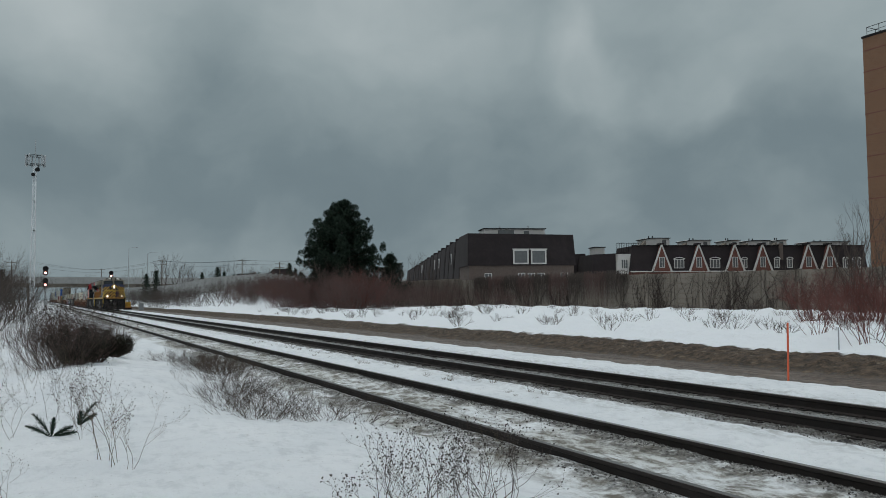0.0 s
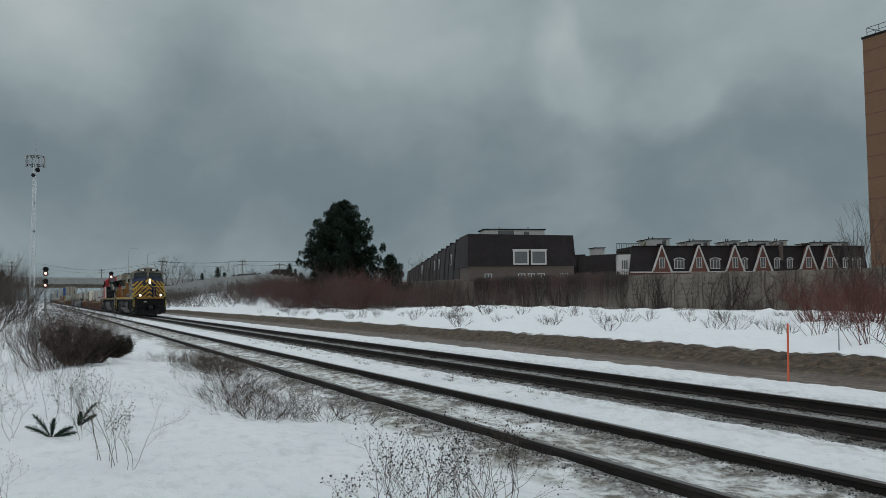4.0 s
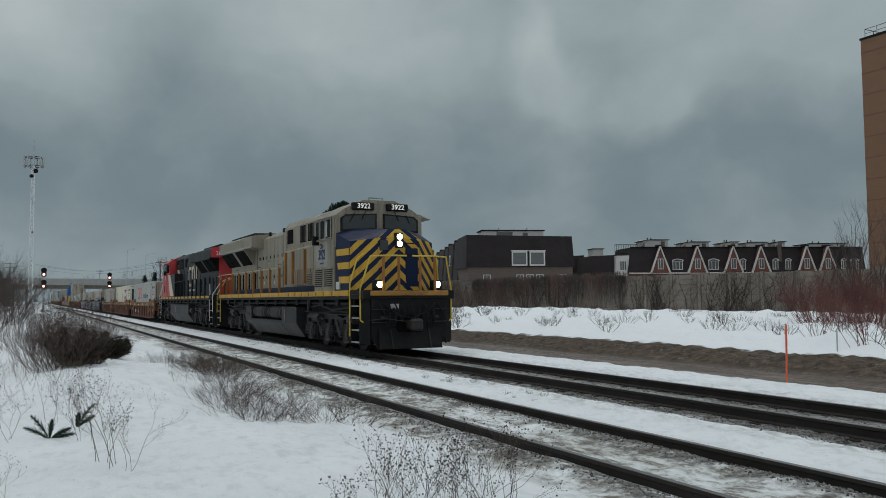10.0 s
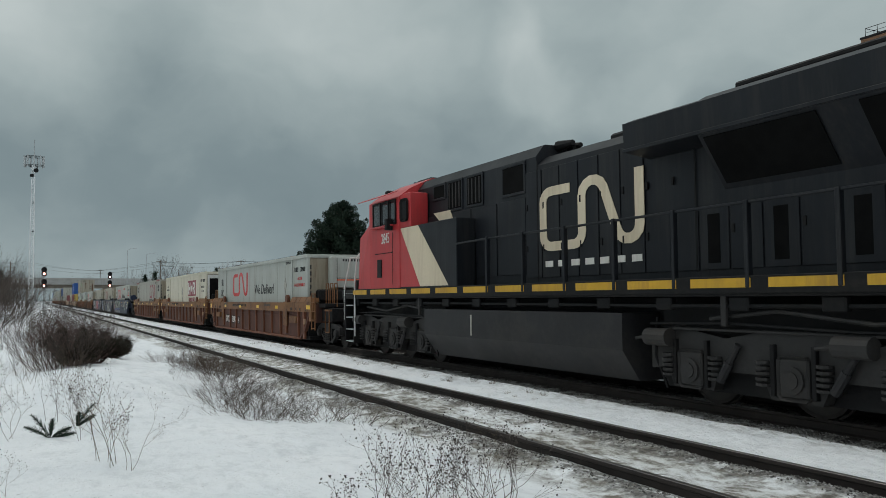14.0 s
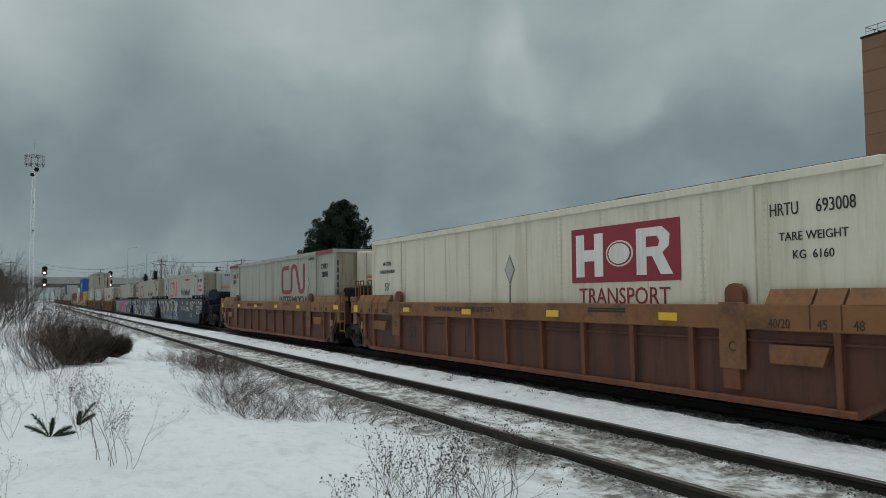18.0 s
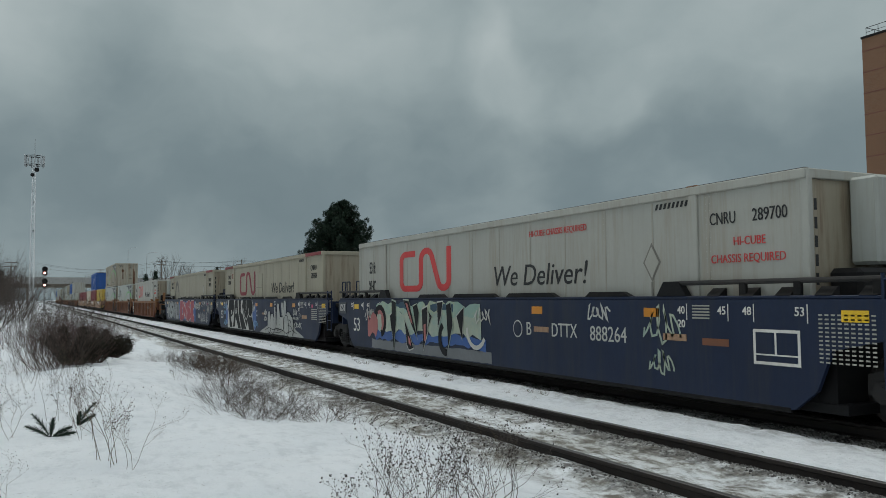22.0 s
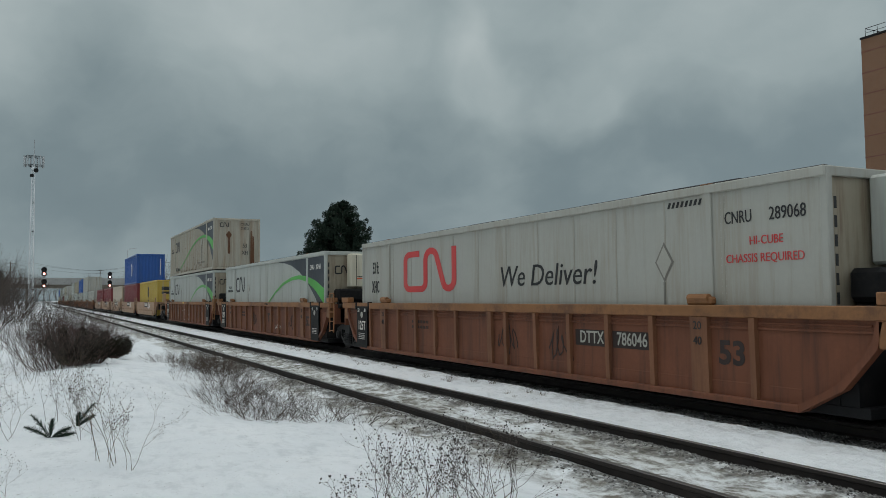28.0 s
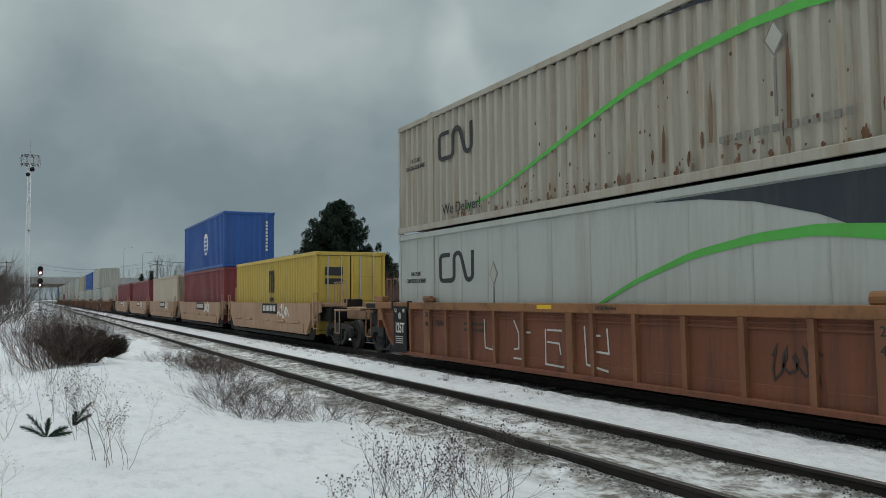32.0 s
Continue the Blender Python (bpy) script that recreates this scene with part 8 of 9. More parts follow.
        part("brake_gear", Shape().rbox(min(x + s * .3, x + s * .8), max(x + s * .3, x + s * .8), -.5, .1, 1.32, 1.58, .03), m_steel_black, car)
        part("brake_cylinder", Shape().cyl((x + s * .4, -1.0, 1.2), (x + s * .9, -1.0, 1.2), .13, 12), m_steel_black, car)
        part("shadow_box", Shape().rbox(min(x + s * .1, x + s * 1.2), max(x + s * .1, x + s * 1.2), -1.2, 1.2, .85, 1.3, .02), m_steel_black, car)
        if end:
            cx = x + s * reach
            coupler(car, cx + s * .1, s)
            part("crossover", Shape().rbox(min(cx - s * .5, cx), max(cx - s * .5, cx), -1.3, 1.3, 1.2, 1.26, .01).tube([(cx, -1.3, 1.2), (cx, -1.3, .5), (cx - s * .4, -1.3, .5), (cx - s * .4, -1.3, 1.2)], .02, 5), sill, car)
            if kind == "blue" and s > 0:
                wh = Shape()
                wx, wz = cx - .25, 2.25
                for k in range(16):
                    a, b = 2 * math.pi * k / 16, 2 * math.pi * (k + 1) / 16
                    wh.cyl((wx + .04, .2 + .3 * math.cos(a), wz + .3 * math.sin(a)), (wx + .04, .2 + .3 * math.cos(b), wz + .3 * math.sin(b)), .02, 5)
                for k in range(5):
                    a = 2 * math.pi * k / 5
                    wh.cyl((wx + .04, .2, wz), (wx + .04, .2 + .3 * math.cos(a), wz + .3 * math.sin(a)), .014, 5)
                part("brake_wheel", wh, m_steel_black, car, "round hand-brake wheel")
                part("brake_stand", Shape().rbox(wx - .25, wx, -.05, .45, 1.3, 2.5, .04), m_steel_black, car)
                part("air_tank", Shape().cyl((x + .35, -1.1, 1.85), (x + 1.1, -1.1, 1.85), .3, 16), m_well_blue, car)


m_faded_orange = surface("faded_orange_sheet", (0.20, 0.075, 0.035), 0.5, 0, 30, 0.15)
m_amber = surface("amber_reflector_sheet", (0.62, 0.24, 0.02), 0.4, 0, 30, 0.08)
CARS = []


def well_car(kind, centres, length=16.15, label="", detail=True):
    mid = sum(centres) / len(centres)
    car = thing("well_car", pose(0, 0, 0), label, "railway car", "well cars of the train")
    for i, c in enumerate(centres):
        well_unit(car, c - mid, kind, length, i == 0, i == len(centres) - 1, 11 * i + 3)
    half = length / 2
    trucks = [centres[0] + half + 1.75] + [(a + b) / 2 for a, b in zip(centres, centres[1:])] + [centres[-1] - half - 1.75]
    for t in trucks:
        freight_truck(car, t - mid, mid > -155)
    rolling(car, mid)
    CARS.append((car, kind, centres))
    return car


# ---- containers ----
def corrugated(x0, x1, z0, z1, y, s, pitch=.33, depth=.085):
    """A side wall of folded sheet."""
    sh = Shape()
    n = max(1, round((x1 - x0) / pitch))
    p = (x1 - x0) / n
    line = []
    for i in range(n):
        a = x0 + i * p
        line += [(a, 0), (a + p * .3, 0), (a + p * .5, -depth), (a + p * .8, -depth)]
    line.append((x1, 0))
    v = [(a, y + s * d, z) for z in (z0, z1) for a, d in line]
    m = len(line)
    return sh.add(v, [(i, i + 1, m + i + 1, m + i) for i in range(m - 1)])


def corrugated_end(y0, y1, z0, z1, x, s, pitch=.28, depth=.036):
    sh = corrugated(y0, y1, z0, z1, 0, 1, pitch, depth)
    sh.v = [(x + s * b, a, c) for a, b, c in sh.v]
    return sh


def container(x_mid, z0, length, paint, label, ribs="smooth", group="containers", height=2.89, posts=True, edge=None, reefer=None, doors=False):
    box = thing("container", pose(0, 0, 0), label, "shipping container", group)
    hx, hy = length / 2, 1.29
    edge = edge or paint
    if ribs == "smooth":
        part("side_wall", Shape().rbox(-hx + .06, hx - .06, -hy + .01, hy - .01, .1, height - .1, .012), paint, box, "flat riveted side")
        seam = Shape().box(-.018, .018, -hy + .006, -hy + .014, .15, height - .15).mesh("seam", edge)
        x = -hx + 1.1
        while x < hx - .8:
            part("seam", seam, None, box, at=pose(x, 0, 0))
            x += 1.21
        rivets = Shape()
        x = -hx + 1.1
        while x < hx - .8:
            for k in range(26):
                z = .2 + k * .1
                rivets.box(x - .045, x - .032, -hy + .004, -hy + .011, z, z + .014).box(x + .032, x + .045, -hy + .004, -hy + .011, z, z + .014)
            x += 1.21
        part("rivets", rivets, m_plate, box)["kind"] = "stuff"
        part("front_wall", Shape().rbox(hx - .07, hx - .045, -hy + .02, hy - .02, .1, height - .1, .006), m_end_wall, box, "rust-stained end wall")
    else:
        for s in (-1, 1):
            part("side_wall", corrugated(-hx + .08, hx - .08, .16, height - .12, s * (hy - .012), s), paint, box, "corrugated side")
        part("front_wall", corrugated_end(-hy + .1, hy - .1, .16, height - .12, hx - .03, 1), paint, box, "corrugated end wall") if not doors else None
        part("rear_wall", corrugated_end(-hy + .1, hy - .1, .16, height - .12, -hx + .03, -1), paint, box)
        part("floor", Shape().box(-hx + .05, hx - .05, -hy + .05, hy - .05, .1, .16), m_steel_black, box)
    part("roof", Shape().rbox(-hx + .05, hx - .05, -hy + .03, hy - .03, height - .06, height - .015, .01), m_cont_tan, box)
    for s in (-1, 1):
        part("top_rail", Shape().rbox(-hx, hx, s * hy - .04, s * hy + .012, height - .13, height, .012), edge, box)
        part("bottom_rail", Shape().rbox(-hx, hx, s * hy - .05, s * hy + .012, .02, .17, .012), edge, box)
        for e in (-1, 1):
            part("corner_post", Shape().rbox(e * hx - (.1 if e > 0 else .02), e * hx + (.02 if e > 0 else .1), s * hy - .09 if s > 0 else s * hy - .015, s * hy + .015 if s > 0 else s * hy + .09, 0, height, .015), edge, box)
            for z in (0, height - .118):
                part("corner_casting", Shape().rbox(e * hx - .1, e * hx + .1, s * hy - .1 if s > 0 else s * hy - .025, s * hy + .025 if s > 0 else s * hy + .1, z, z + .118, .012), edge, box) if not posts else None
            if posts:
                part("lift_post", Shape().rbox(e * 6.05 - .09, e * 6.05 + .09, s * hy - .03, s * hy + .022, .02, height + .012, .012), edge, box, "stacking post")
                part("lift_casting", Shape().rbox(e * 6.05 - .12, e * 6.05 + .12, s * hy - .12 if s > 0 else s * hy - .03, s * hy + .03 if s > 0 else s * hy + .12, height - .1, height + .02, .012), m_rust, box)
    part("front_header", Shape().rbox(hx - .08, hx + .012, -hy, hy, height - .13, height - .002, .012), edge, box)
    part("front_sill", Shape().rbox(hx - .08, hx + .012, -hy, hy, .02, .15, .012), edge, box)
    part("rear_header", Shape().rbox(-hx - .012, -hx + .08, -hy, hy, height - .13, height - .002, .012), edge, box)
    rng = random.Random(int(x_mid * 7))
    sn = Shape()
    part("roof_seal", Shape().rbox(-hx + .02, hx - .02, -hy - .004, -hy + .06, height + .001, height + .014, .004), m_roof_seal, box)
    if ribs == "smooth":
        for k in range(7):
            a = rng.uniform(-hx + .3, hx - 1.5)
            sn.rbox(a, a + rng.uniform(.4, 2.2), -hy + .02, -hy + .12, height - .02, height + rng.uniform(.006, .03), .004)
        part("roof_edge_strip", sn, m_roof_seal, box, "lifted dark roof edging")
    if reefer:
        rf = part("cooling_unit", Shape().rbox(hx, hx + .42, -.52, .98, 1.65, 2.8, .04), {"white": m_cont_grey, "cream": m_cont_cream}[reefer], box, "boxy cooling unit on the end wall")
        part("panel_line", Shape().box(hx + .42, hx + .424, -.3, .85, 2.0, 2.02).box(hx + .42, hx + .424, -.32, -.3, 1.7, 2.75), m_steel_black, rf)
        bb = Shape()
        bars(bb, hx + .421, -.1, 2.62, .75, .09, 1, face="front", broken=7)
        part("brand_bar", bb, m_ink, rf)
        part("trim_stripe", Shape().box(hx + .42, hx + .423, -.3, .85, 1.92, 1.97), m_orange, rf, "thin orange stripe")
        part("grille", Shape().rbox(hx + .2, hx + .41, .95, 1.2, 1.7, 2.7, .02), m_mesh, rf)
        part("fuel_tank", Shape().rbox(hx + .02, hx + .5, -1.0, 1.15, 1.18, 1.6, .06).rbox(hx + .04, hx + .3, -.9, .8, .75, 1.18, .03), m_steel_black, box, "black fuel tank")
        bb = Shape()
        for k in range(7):
            bb.plate([(hx + .021, -1.2, 2.35 - k * .24), (hx + .021, -1.15, 2.35 - k * .24), (hx + .021, -1.15, 2.5 - k * .24), (hx + .021, -1.2, 2.5 - k * .24)], (1, 0, 0), .004)
        part("caution_marking", bb, m_ink, box)["kind"] = "stuff"
    if doors:
        for s in (-1, 1):
            a, b = sorted((s * .02, s * (hy - .1)))
            d = part("door", Shape().rbox(hx - .06, hx - .02, a, b, .16, height - .14, .012), paint, box, "container door")
            for k in range(3):
                part("door_panel", Shape().rbox(hx - .03, hx - .012, a + .08, b - .08, .3 + k * .85, .95 + k * .85, .012), paint, d)
            for k in (.35, .85):
                part("lock_rod", Shape().cyl((hx + .01, s * k, .08), (hx + .01, s * k, height - .08), .022, 6), m_galv, d)
    rolling(box, x_mid, z0)
    return box


def put_emblem(box, x, z, h, material, w=1.0):
    part("emblem", mark(Shape(), x, -1.285, z, h, w), material, box, "plain ribbon emblem")


def diamond(box, x, z, r=.26):
    def lozenge(k, y):
        return Shape().plate([(x - r * .8 * k, y, z), (x, y, z - r * 1.2 * k), (x + r * .8 * k, y, z), (x, y, z + r * 1.2 * k)], (0, -1, 0), .004)
    holder = part("placard_holder", lozenge(1.0, -1.284).box(x - .02, x + .02, -1.292, -1.284, .7, z - r * 1.2), m_diamond, box, "worn diamond placard holder")
    part("placard", lozenge(.8, -1.29), m_plate, holder)


def hazard_ticks(box, x, z, w, n=8):
    sh = Shape()
    for i in range(n):
        a = x + w * i / n
        sh.plate([(a, -1.284, z), (a + w / n * .5, -1.284, z), (a + w / n * .9, -1.284, z + .09), (a + w / n * .4, -1.284, z + .09)], (0, -1, 0), .005)
    part("hazard_marking", sh, m_ink, box)["kind"] = "stuff"


ZB = 0.36


def white_box(x, paint, emblem_m, slogan, emblem_x=-5.05, emblem_h=1.08, reefer="white", code="plain", red_top=False, label="", slogan_x=1.72, number="289068"):
    b = container(x, ZB, 16.15, paint, label, reefer=reefer)
    if emblem_x is not None:
        put_emblem(b, emblem_x, 1.41, emblem_h, emblem_m, 1.52)
    if slogan:
        write(b, "We Deliver!", .6, slogan_x, -1.288, 1.68, m_ink, width=1.12, label="slanted black slogan").data.transform(Matrix(((1, .2, 0, 0), (0, 1, 0, 0), (0, 0, 1, 0), (0, 0, 0, 1))))
    if number != "289304":
        diamond(b, 5.1, 1.8)
    hazard_ticks(b, 5.2, 2.62, .75)
    if code == "plain":
        write(b, "53 ft", .47, -7.05, -1.288, 2.12, m_ink, width=.52, bold=.012)
        write(b, "XHC", .47, -7.05, -1.288, 1.58, m_ink, width=.56, bold=.012)
        write(b, "HI-CUBE", .17, 7.1, -1.288, 2.02, m_red_ink, width=.9)
        write(b, "CHASSIS REQUIRED", .17, 7.05, -1.288, 1.78, m_red_ink, width=.9)
        write(b, number, .25, 7.46, -1.288, 2.36, m_ink, width=.8, name="number")
        write(b, "CNRU", .25, 6.62, -1.288, 2.36, m_ink, width=.72, name="owner_code")
    else:
        for xx in (-7.1, 7.05):
            write(b, number, .28, xx, -1.288, 2.06, m_ink, width=.8, name="number")
            write(b, "CNRU", .28, xx - .05, -1.288, 2.34, m_ink, width=.9, name="owner_code")
        part("sticker", Shape().box(-6.56, -6.28, -1.29, -1.284, 2.26, 2.5), m_faded_orange, b, "faded orange sticker")
    if red_top:
        for x0, x1 in ((6.2, 8.0), (-8.0, -6.2)):
            part("red_rail", Shape().rbox(x0, x1, -1.346, -1.322, 2.77, 2.885, .006), m_faded_red, b, "faded red top edge")
    return b


def sweep_box(x, z0, paint, ribs, code, posts=True, group="green-sweep containers"):
    """Pale box with a dark corner and a green curve sweeping over its side."""
    b = container(x, z0, 16.15, paint, "pale grey container with navy corner and green sweeping curve" if ribs == "smooth" else "rust-streaked white corrugated container with a green curve", ribs,
                  group, reefer="cream" if ribs == "smooth" else None, edge=m_cont_grey if ribs == "smooth" else m_cont_rusty)
    # the navy field lies above an arch; the green band rises from the sill over it
    dark, top = Shape(), 2.74
    arch = [(2.0, 2.73), (3.0, 2.68), (4.0, 2.54), (5.0, 2.28), (6.0, 1.88), (7.0, 1.3), (7.6, .78), (7.97, .4)]
    xs = [2.0 + 5.97 * i / 24 for i in range(25)]
    low = [Vector((v, float(np.interp(v, [a for a, c in arch], [c for a, c in arch])))) for v in xs]
    curtain(dark, low, [Vector((v, top)) for v in xs], lambda p: (p.x, -1.283, p.y), (0, -1, 0), .006)
    part("navy_field", dark, m_navy, b, "navy corner field")
    g = Shape()
    band = [(-4.3, .36, .025), (-3.0, .56, .035), (-1.5, .96, .04), (0.0, 1.38, .05), (1.5, 1.75, .055), (2.8, 1.97, .06), (4.0, 2.07, .065), (5.0, 2.08, .075), (6.0, 1.98, .1), (7.0, 1.74, .17),
            (7.97, 1.35, .27)] if ribs != "smooth" else [(0.2, 1.0, .03), (1.5, 1.5, .04), (2.8, 1.87, .055), (4.0, 2.04, .065), (5.0, 2.08, .075), (6.0, 1.98, .1), (7.0, 1.74, .17), (7.97, 1.35, .27)]
    bx, bz, bw = ([p[i] for p in band] for i in range(3))
    knots = [band[0][0] + (band[-1][0] - band[0][0]) * i / 28 for i in range(29)]
    sweep = [(v, float(np.interp(v, bx, bz)), float(np.interp(v, bx, bw))) for v in knots]
    curtain(g, [Vector((v, c - h)) for v, c, h in sweep], [Vector((v, c + h)) for v, c, h in sweep], lambda p: (p.x, -1.29, p.y), (0, -1, 0), .004)
    part("green_sweep", g, m_green, b, "bright green curve")
    put_emblem(b, -5.72, 1.6, .72, m_ink, 1.3)
    diamond(b, -3.1 if ribs == "smooth" else 4.4, 1.76, .22)
    write(b, {1: "287461", 2: "287425", 3: "239551"}[code], .25, 7.35, -1.294, 2.38, m_white, width=.8, name="number")
    write(b, "CNRU", .25, 6.62, -1.294, 2.38, m_white, width=.72, name="owner_code")
    write(b, "HI-CUBE", .15, -7.05, -1.288, 1.86, m_ink)
    write(b, "CHASSIS REQUIRED", .15, -7.05, -1.288, 1.68, m_ink, width=.9)
    part("end_emblem", mark(Shape(), 8.085, -.95, 2.1 if ribs == "smooth" else 2.38, .3 if ribs == "smooth" else .26, face="front"), m_ink, b)
    if ribs != "smooth":
        rs = Shape()
        rng = random.Random(9)
        for i in range(40):
            xk, heavy = -5.0 + .29 * i, .4 + .6 * rng.random()
            for k in range(rng.randint(1, 3 + int(i / 9))):
                ww, h = rng.uniform(.012, .045), heavy * .11 * min(2.5, rng.expovariate(1.0)) + .03
                xx, yr = xk + rng.uniform(-.07, .07), -1.297 - .0006 * ((i * 5 + k) % 14)
                zz = .17 + (min(.55, rng.expovariate(4.0)) if rng.random() < .55 else 0) * heavy
                rs.plate([(xx - ww * .5, yr, zz), (xx + ww * .3, yr, zz), (xx + ww, yr, zz + h * .45), (xx + ww * .7, yr, zz + h * .9), (xx - ww * .2, yr, zz + h), (xx - ww, yr, zz + h * .6)], (0, -1, 0), .003)
        for i in range(40):
            xx, zz, ww = rng.uniform(-2, 6), .3 + 1.5 * rng.random() ** 1.5, rng.uniform(.01, .028)
            rs.plate([(xx + ww * math.cos(k), -1.307 - .0006 * (i % 10), zz + 1.6 * ww * math.sin(k)) for k in (0, 1.05, 2.1, 3.14, 4.2, 5.2)], (0, -1, 0), .003)
        part("address_bars", bars(Shape(), 3.4, -1.3, .5, 2.2, .1, 1, broken=14), m_diamond, b, "black address line, as plain bars")["kind"] = "stuff"
        write(b, "We Deliver!", .34, -4.55, -1.3, .42, m_ink, width=1.1)
        for xx, zz, h in ((4.58, .5, 1.3), (3.2, .55, .9), (2.2, .4, .6)):
            rs.plate([(xx, -1.303, zz), (xx + .07, -1.303, zz), (xx + .09, -1.303, zz + h * .6), (xx + .05, -1.303, zz + h), (xx + .02, -1.303, zz + h * .7)], (0, -1, 0), .003)
        for yy, z0_, z1_ in ((-.5, .9, 2.0), (.75, .25, 2.2), (.85, .25, 1.9)):
            rs.plate([(8.08, yy, z0_), (8.08, yy + .12, z0_), (8.08, yy + .1, z1_), (8.08, yy + .02, z1_)], (1, 0, 0), .004)
        part("rust_streaking", rs, m_rust, b, "brown rust streaks")["kind"] = "stuff"
        dm = Shape().plate([(8.08, -.62, 1.95), (8.08, -.45, 1.7), (8.08, -.28, 1.95), (8.08, -.45, 2.2)], (1, 0, 0), .005)
        part("placard", dm, m_rust, b, "rusted diamond placard")
        write(b, "53", .32, 8.087, .45, 1.35, m_ink, "front", .8)
        write(b, "XH", .32, 8.087, .45, .95, m_ink, "front", .8)
        write(b, "CNRU", .2, 8.087, .45, 2.56, m_ink, "front", .9, "owner_code")
        write(b, "239551", .2, 8.087, .45, 2.32, m_ink, "front", .8, "number")
    return b


# first car behind the locomotives
CA = (26.83, 6.98, -12.62)
browncar = well_car("brown", CA, label="rust-brown three-unit well car with orange-brown top sills")
white_box(CA[0], m_cont_grey, m_red_ink, True, emblem_x=-4.45, emblem_h=1.1, label="dirty white container with red ribbon emblem and black slogan")
a = CA[0] - CA[1]
ys = -YS + .078
for x0, x1 in ((-5.5, -4.4), (-4.14, -3.04), (-2.8, -2.4)):
    part("stencil_patch", Shape().rbox(a + x0, a + x1, ys - .002, ys + .002, .48, .84, .001), m_spray_black_old, browncar, "dark patch behind the stencil")
write(browncar, "DTTX", .4, a - 4.94, ys - .006, .66, m_white, width=.85, name="car_initials", bold=.03)
write(browncar, "72904", .4, a - 3.59, ys - .006, .66, m_white, width=.88, name="car_number", bold=.03)
write(browncar, "4", .4, a - 2.6, ys - .006, .64, m_white, width=.9, name="car_number", bold=.03)
hr = container(CA[1], ZB, 16.15, m_cont_cream, "cream container with a red square transport logo", reefer="white", edge=m_cont_cream)
lg = part("logo_panel", Shape().rbox(1.85, 4.68, -1.292, -1.284, 1.5, 2.47, .003), m_maroon_ink, hr, "crimson logo panel")
H_SHAPE = ((.75, 1.55), (1.0, 1.55), (1.0, 1.88), (1.3, 1.88), (1.3, 1.55), (1.55, 1.55), (1.55, 2.45), (1.3, 2.45), (1.3, 2.12), (1.0, 2.12), (1.0, 2.45), (.75, 2.45))
R_SHAPE = ((2.45, 1.55), (2.7, 1.55), (2.7, 1.9), (2.84, 1.9), (3.04, 1.55), (3.32, 1.55), (3.08, 1.96), (3.24, 2.08), (3.26, 2.3), (3.08, 2.45), (2.45, 2.45))
for pts in (H_SHAPE, R_SHAPE):
    part("logo_shape", Shape().plate([(a * .98 + 1.26, -1.292, z * .84 + .3) for a, z in pts], (0, -1, 0), .005), m_white, lg)
part("logo_hole", Shape().plate([(a * .98 + 1.26, -1.298, z * .84 + .3) for a, z in ((2.7, 2.08), (2.98, 2.08), (3.02, 2.18), (2.96, 2.28), (2.7, 2.28))], (0, -1, 0), .003), m_maroon_ink, lg)
for k, (m, dy) in enumerate(((m_white, 0.0), (m_maroon_ink, .004), (m_white, .008))):
    r = (.36, .32, .28)[k]
    part("logo_oval", Shape().plate([(3.22 + r * math.cos(t * math.pi / 9), -1.293 - dy, 1.98 + r * .62 * math.sin(t * math.pi / 9)) for t in range(18)], (0, -1, 0), .004), m, lg)
write(hr, "TRANSPORT", .4, 3.25, -1.288, 1.25, m_maroon_ink, width=1.05)
diamond(hr, -.36, 1.82)
write(hr, "53'", .3, -7.0, -1.288, 1.55, m_ink)
write(hr, "HI-CUBE", .16, -7.0, -1.288, 2.2, m_ink)
write(hr, "CHASSIS REQUIRED", .14, -7.0, -1.288, 1.98, m_ink, width=.9)
write(hr, "693008", .24, 7.4, -1.288, 2.38, m_ink, width=.8, name="number")
write(hr, "HRTU", .24, 6.62, -1.288, 2.38, m_ink, width=.75, name="owner_code")
write(hr, "TARE WEIGHT", .16, 7.05, -1.288, 2.02, m_ink)
write(hr, "KG  6160", .16, 7.05, -1.288, 1.78, m_ink)
white_frame = part("fan_housing", Shape().rbox(8.1, 8.25, -1.2, -.35, 1.1, 2.7, .03).rbox(8.1, 8.45, -.3, 1.1, .9, 2.75, .05), m_white_rail, hr, "white cooling unit housing")
part("fan_dark", Shape().rbox(8.25, 8.26, -1.1, -.45, 1.3, 2.5, .003), m_mesh, white_frame)
im = white_box(CA[2], m_cont_dull, m_maroon_ink, False, emblem_x=1.55, emblem_h=1.12, reefer="cream", code="bars", number="288444", red_top=True, label="grey-white container with dark red ribbon emblem and red top edge")
write(im, "INTERMODAL", .55, 3.33, -1.288, 1.13, m_ink, width=1.22)

# second car, blue, sprayed with graffiti
CB = (-36.5, -56.25, -75.75)
blue = well_car("blue", CB, label="dark blue three-unit well car covered in graffiti")
b1 = white_box(CB[0], m_cont_white, m_red_ink, True, reefer="white", number="289700", label="white container with red ribbon emblem, slogan and diamond placard")
write(b1, "HI-CUBE CHASSIS REQUIRED", .17, 2.43, -1.288, 2.5, m_red_ink, width=.88)
b2 = white_box(CB[1], m_cont_tan, m_maroon_ink, True, emblem_x=-4.75, reefer=None, code="bars", number="289304", red_top=True, slogan_x=2.85, label="yellowed container with dark red emblem and patched side")
write(b2, "INTERMODAL", .55, -3.2, -1.288, 1.13, m_ink, width=1.22)
part("repair_patch", Shape().box(-1.6, -.37, -1.289, -1.284, 1.35, 2.37), m_cont_tan, b2, "riveted repair patch")
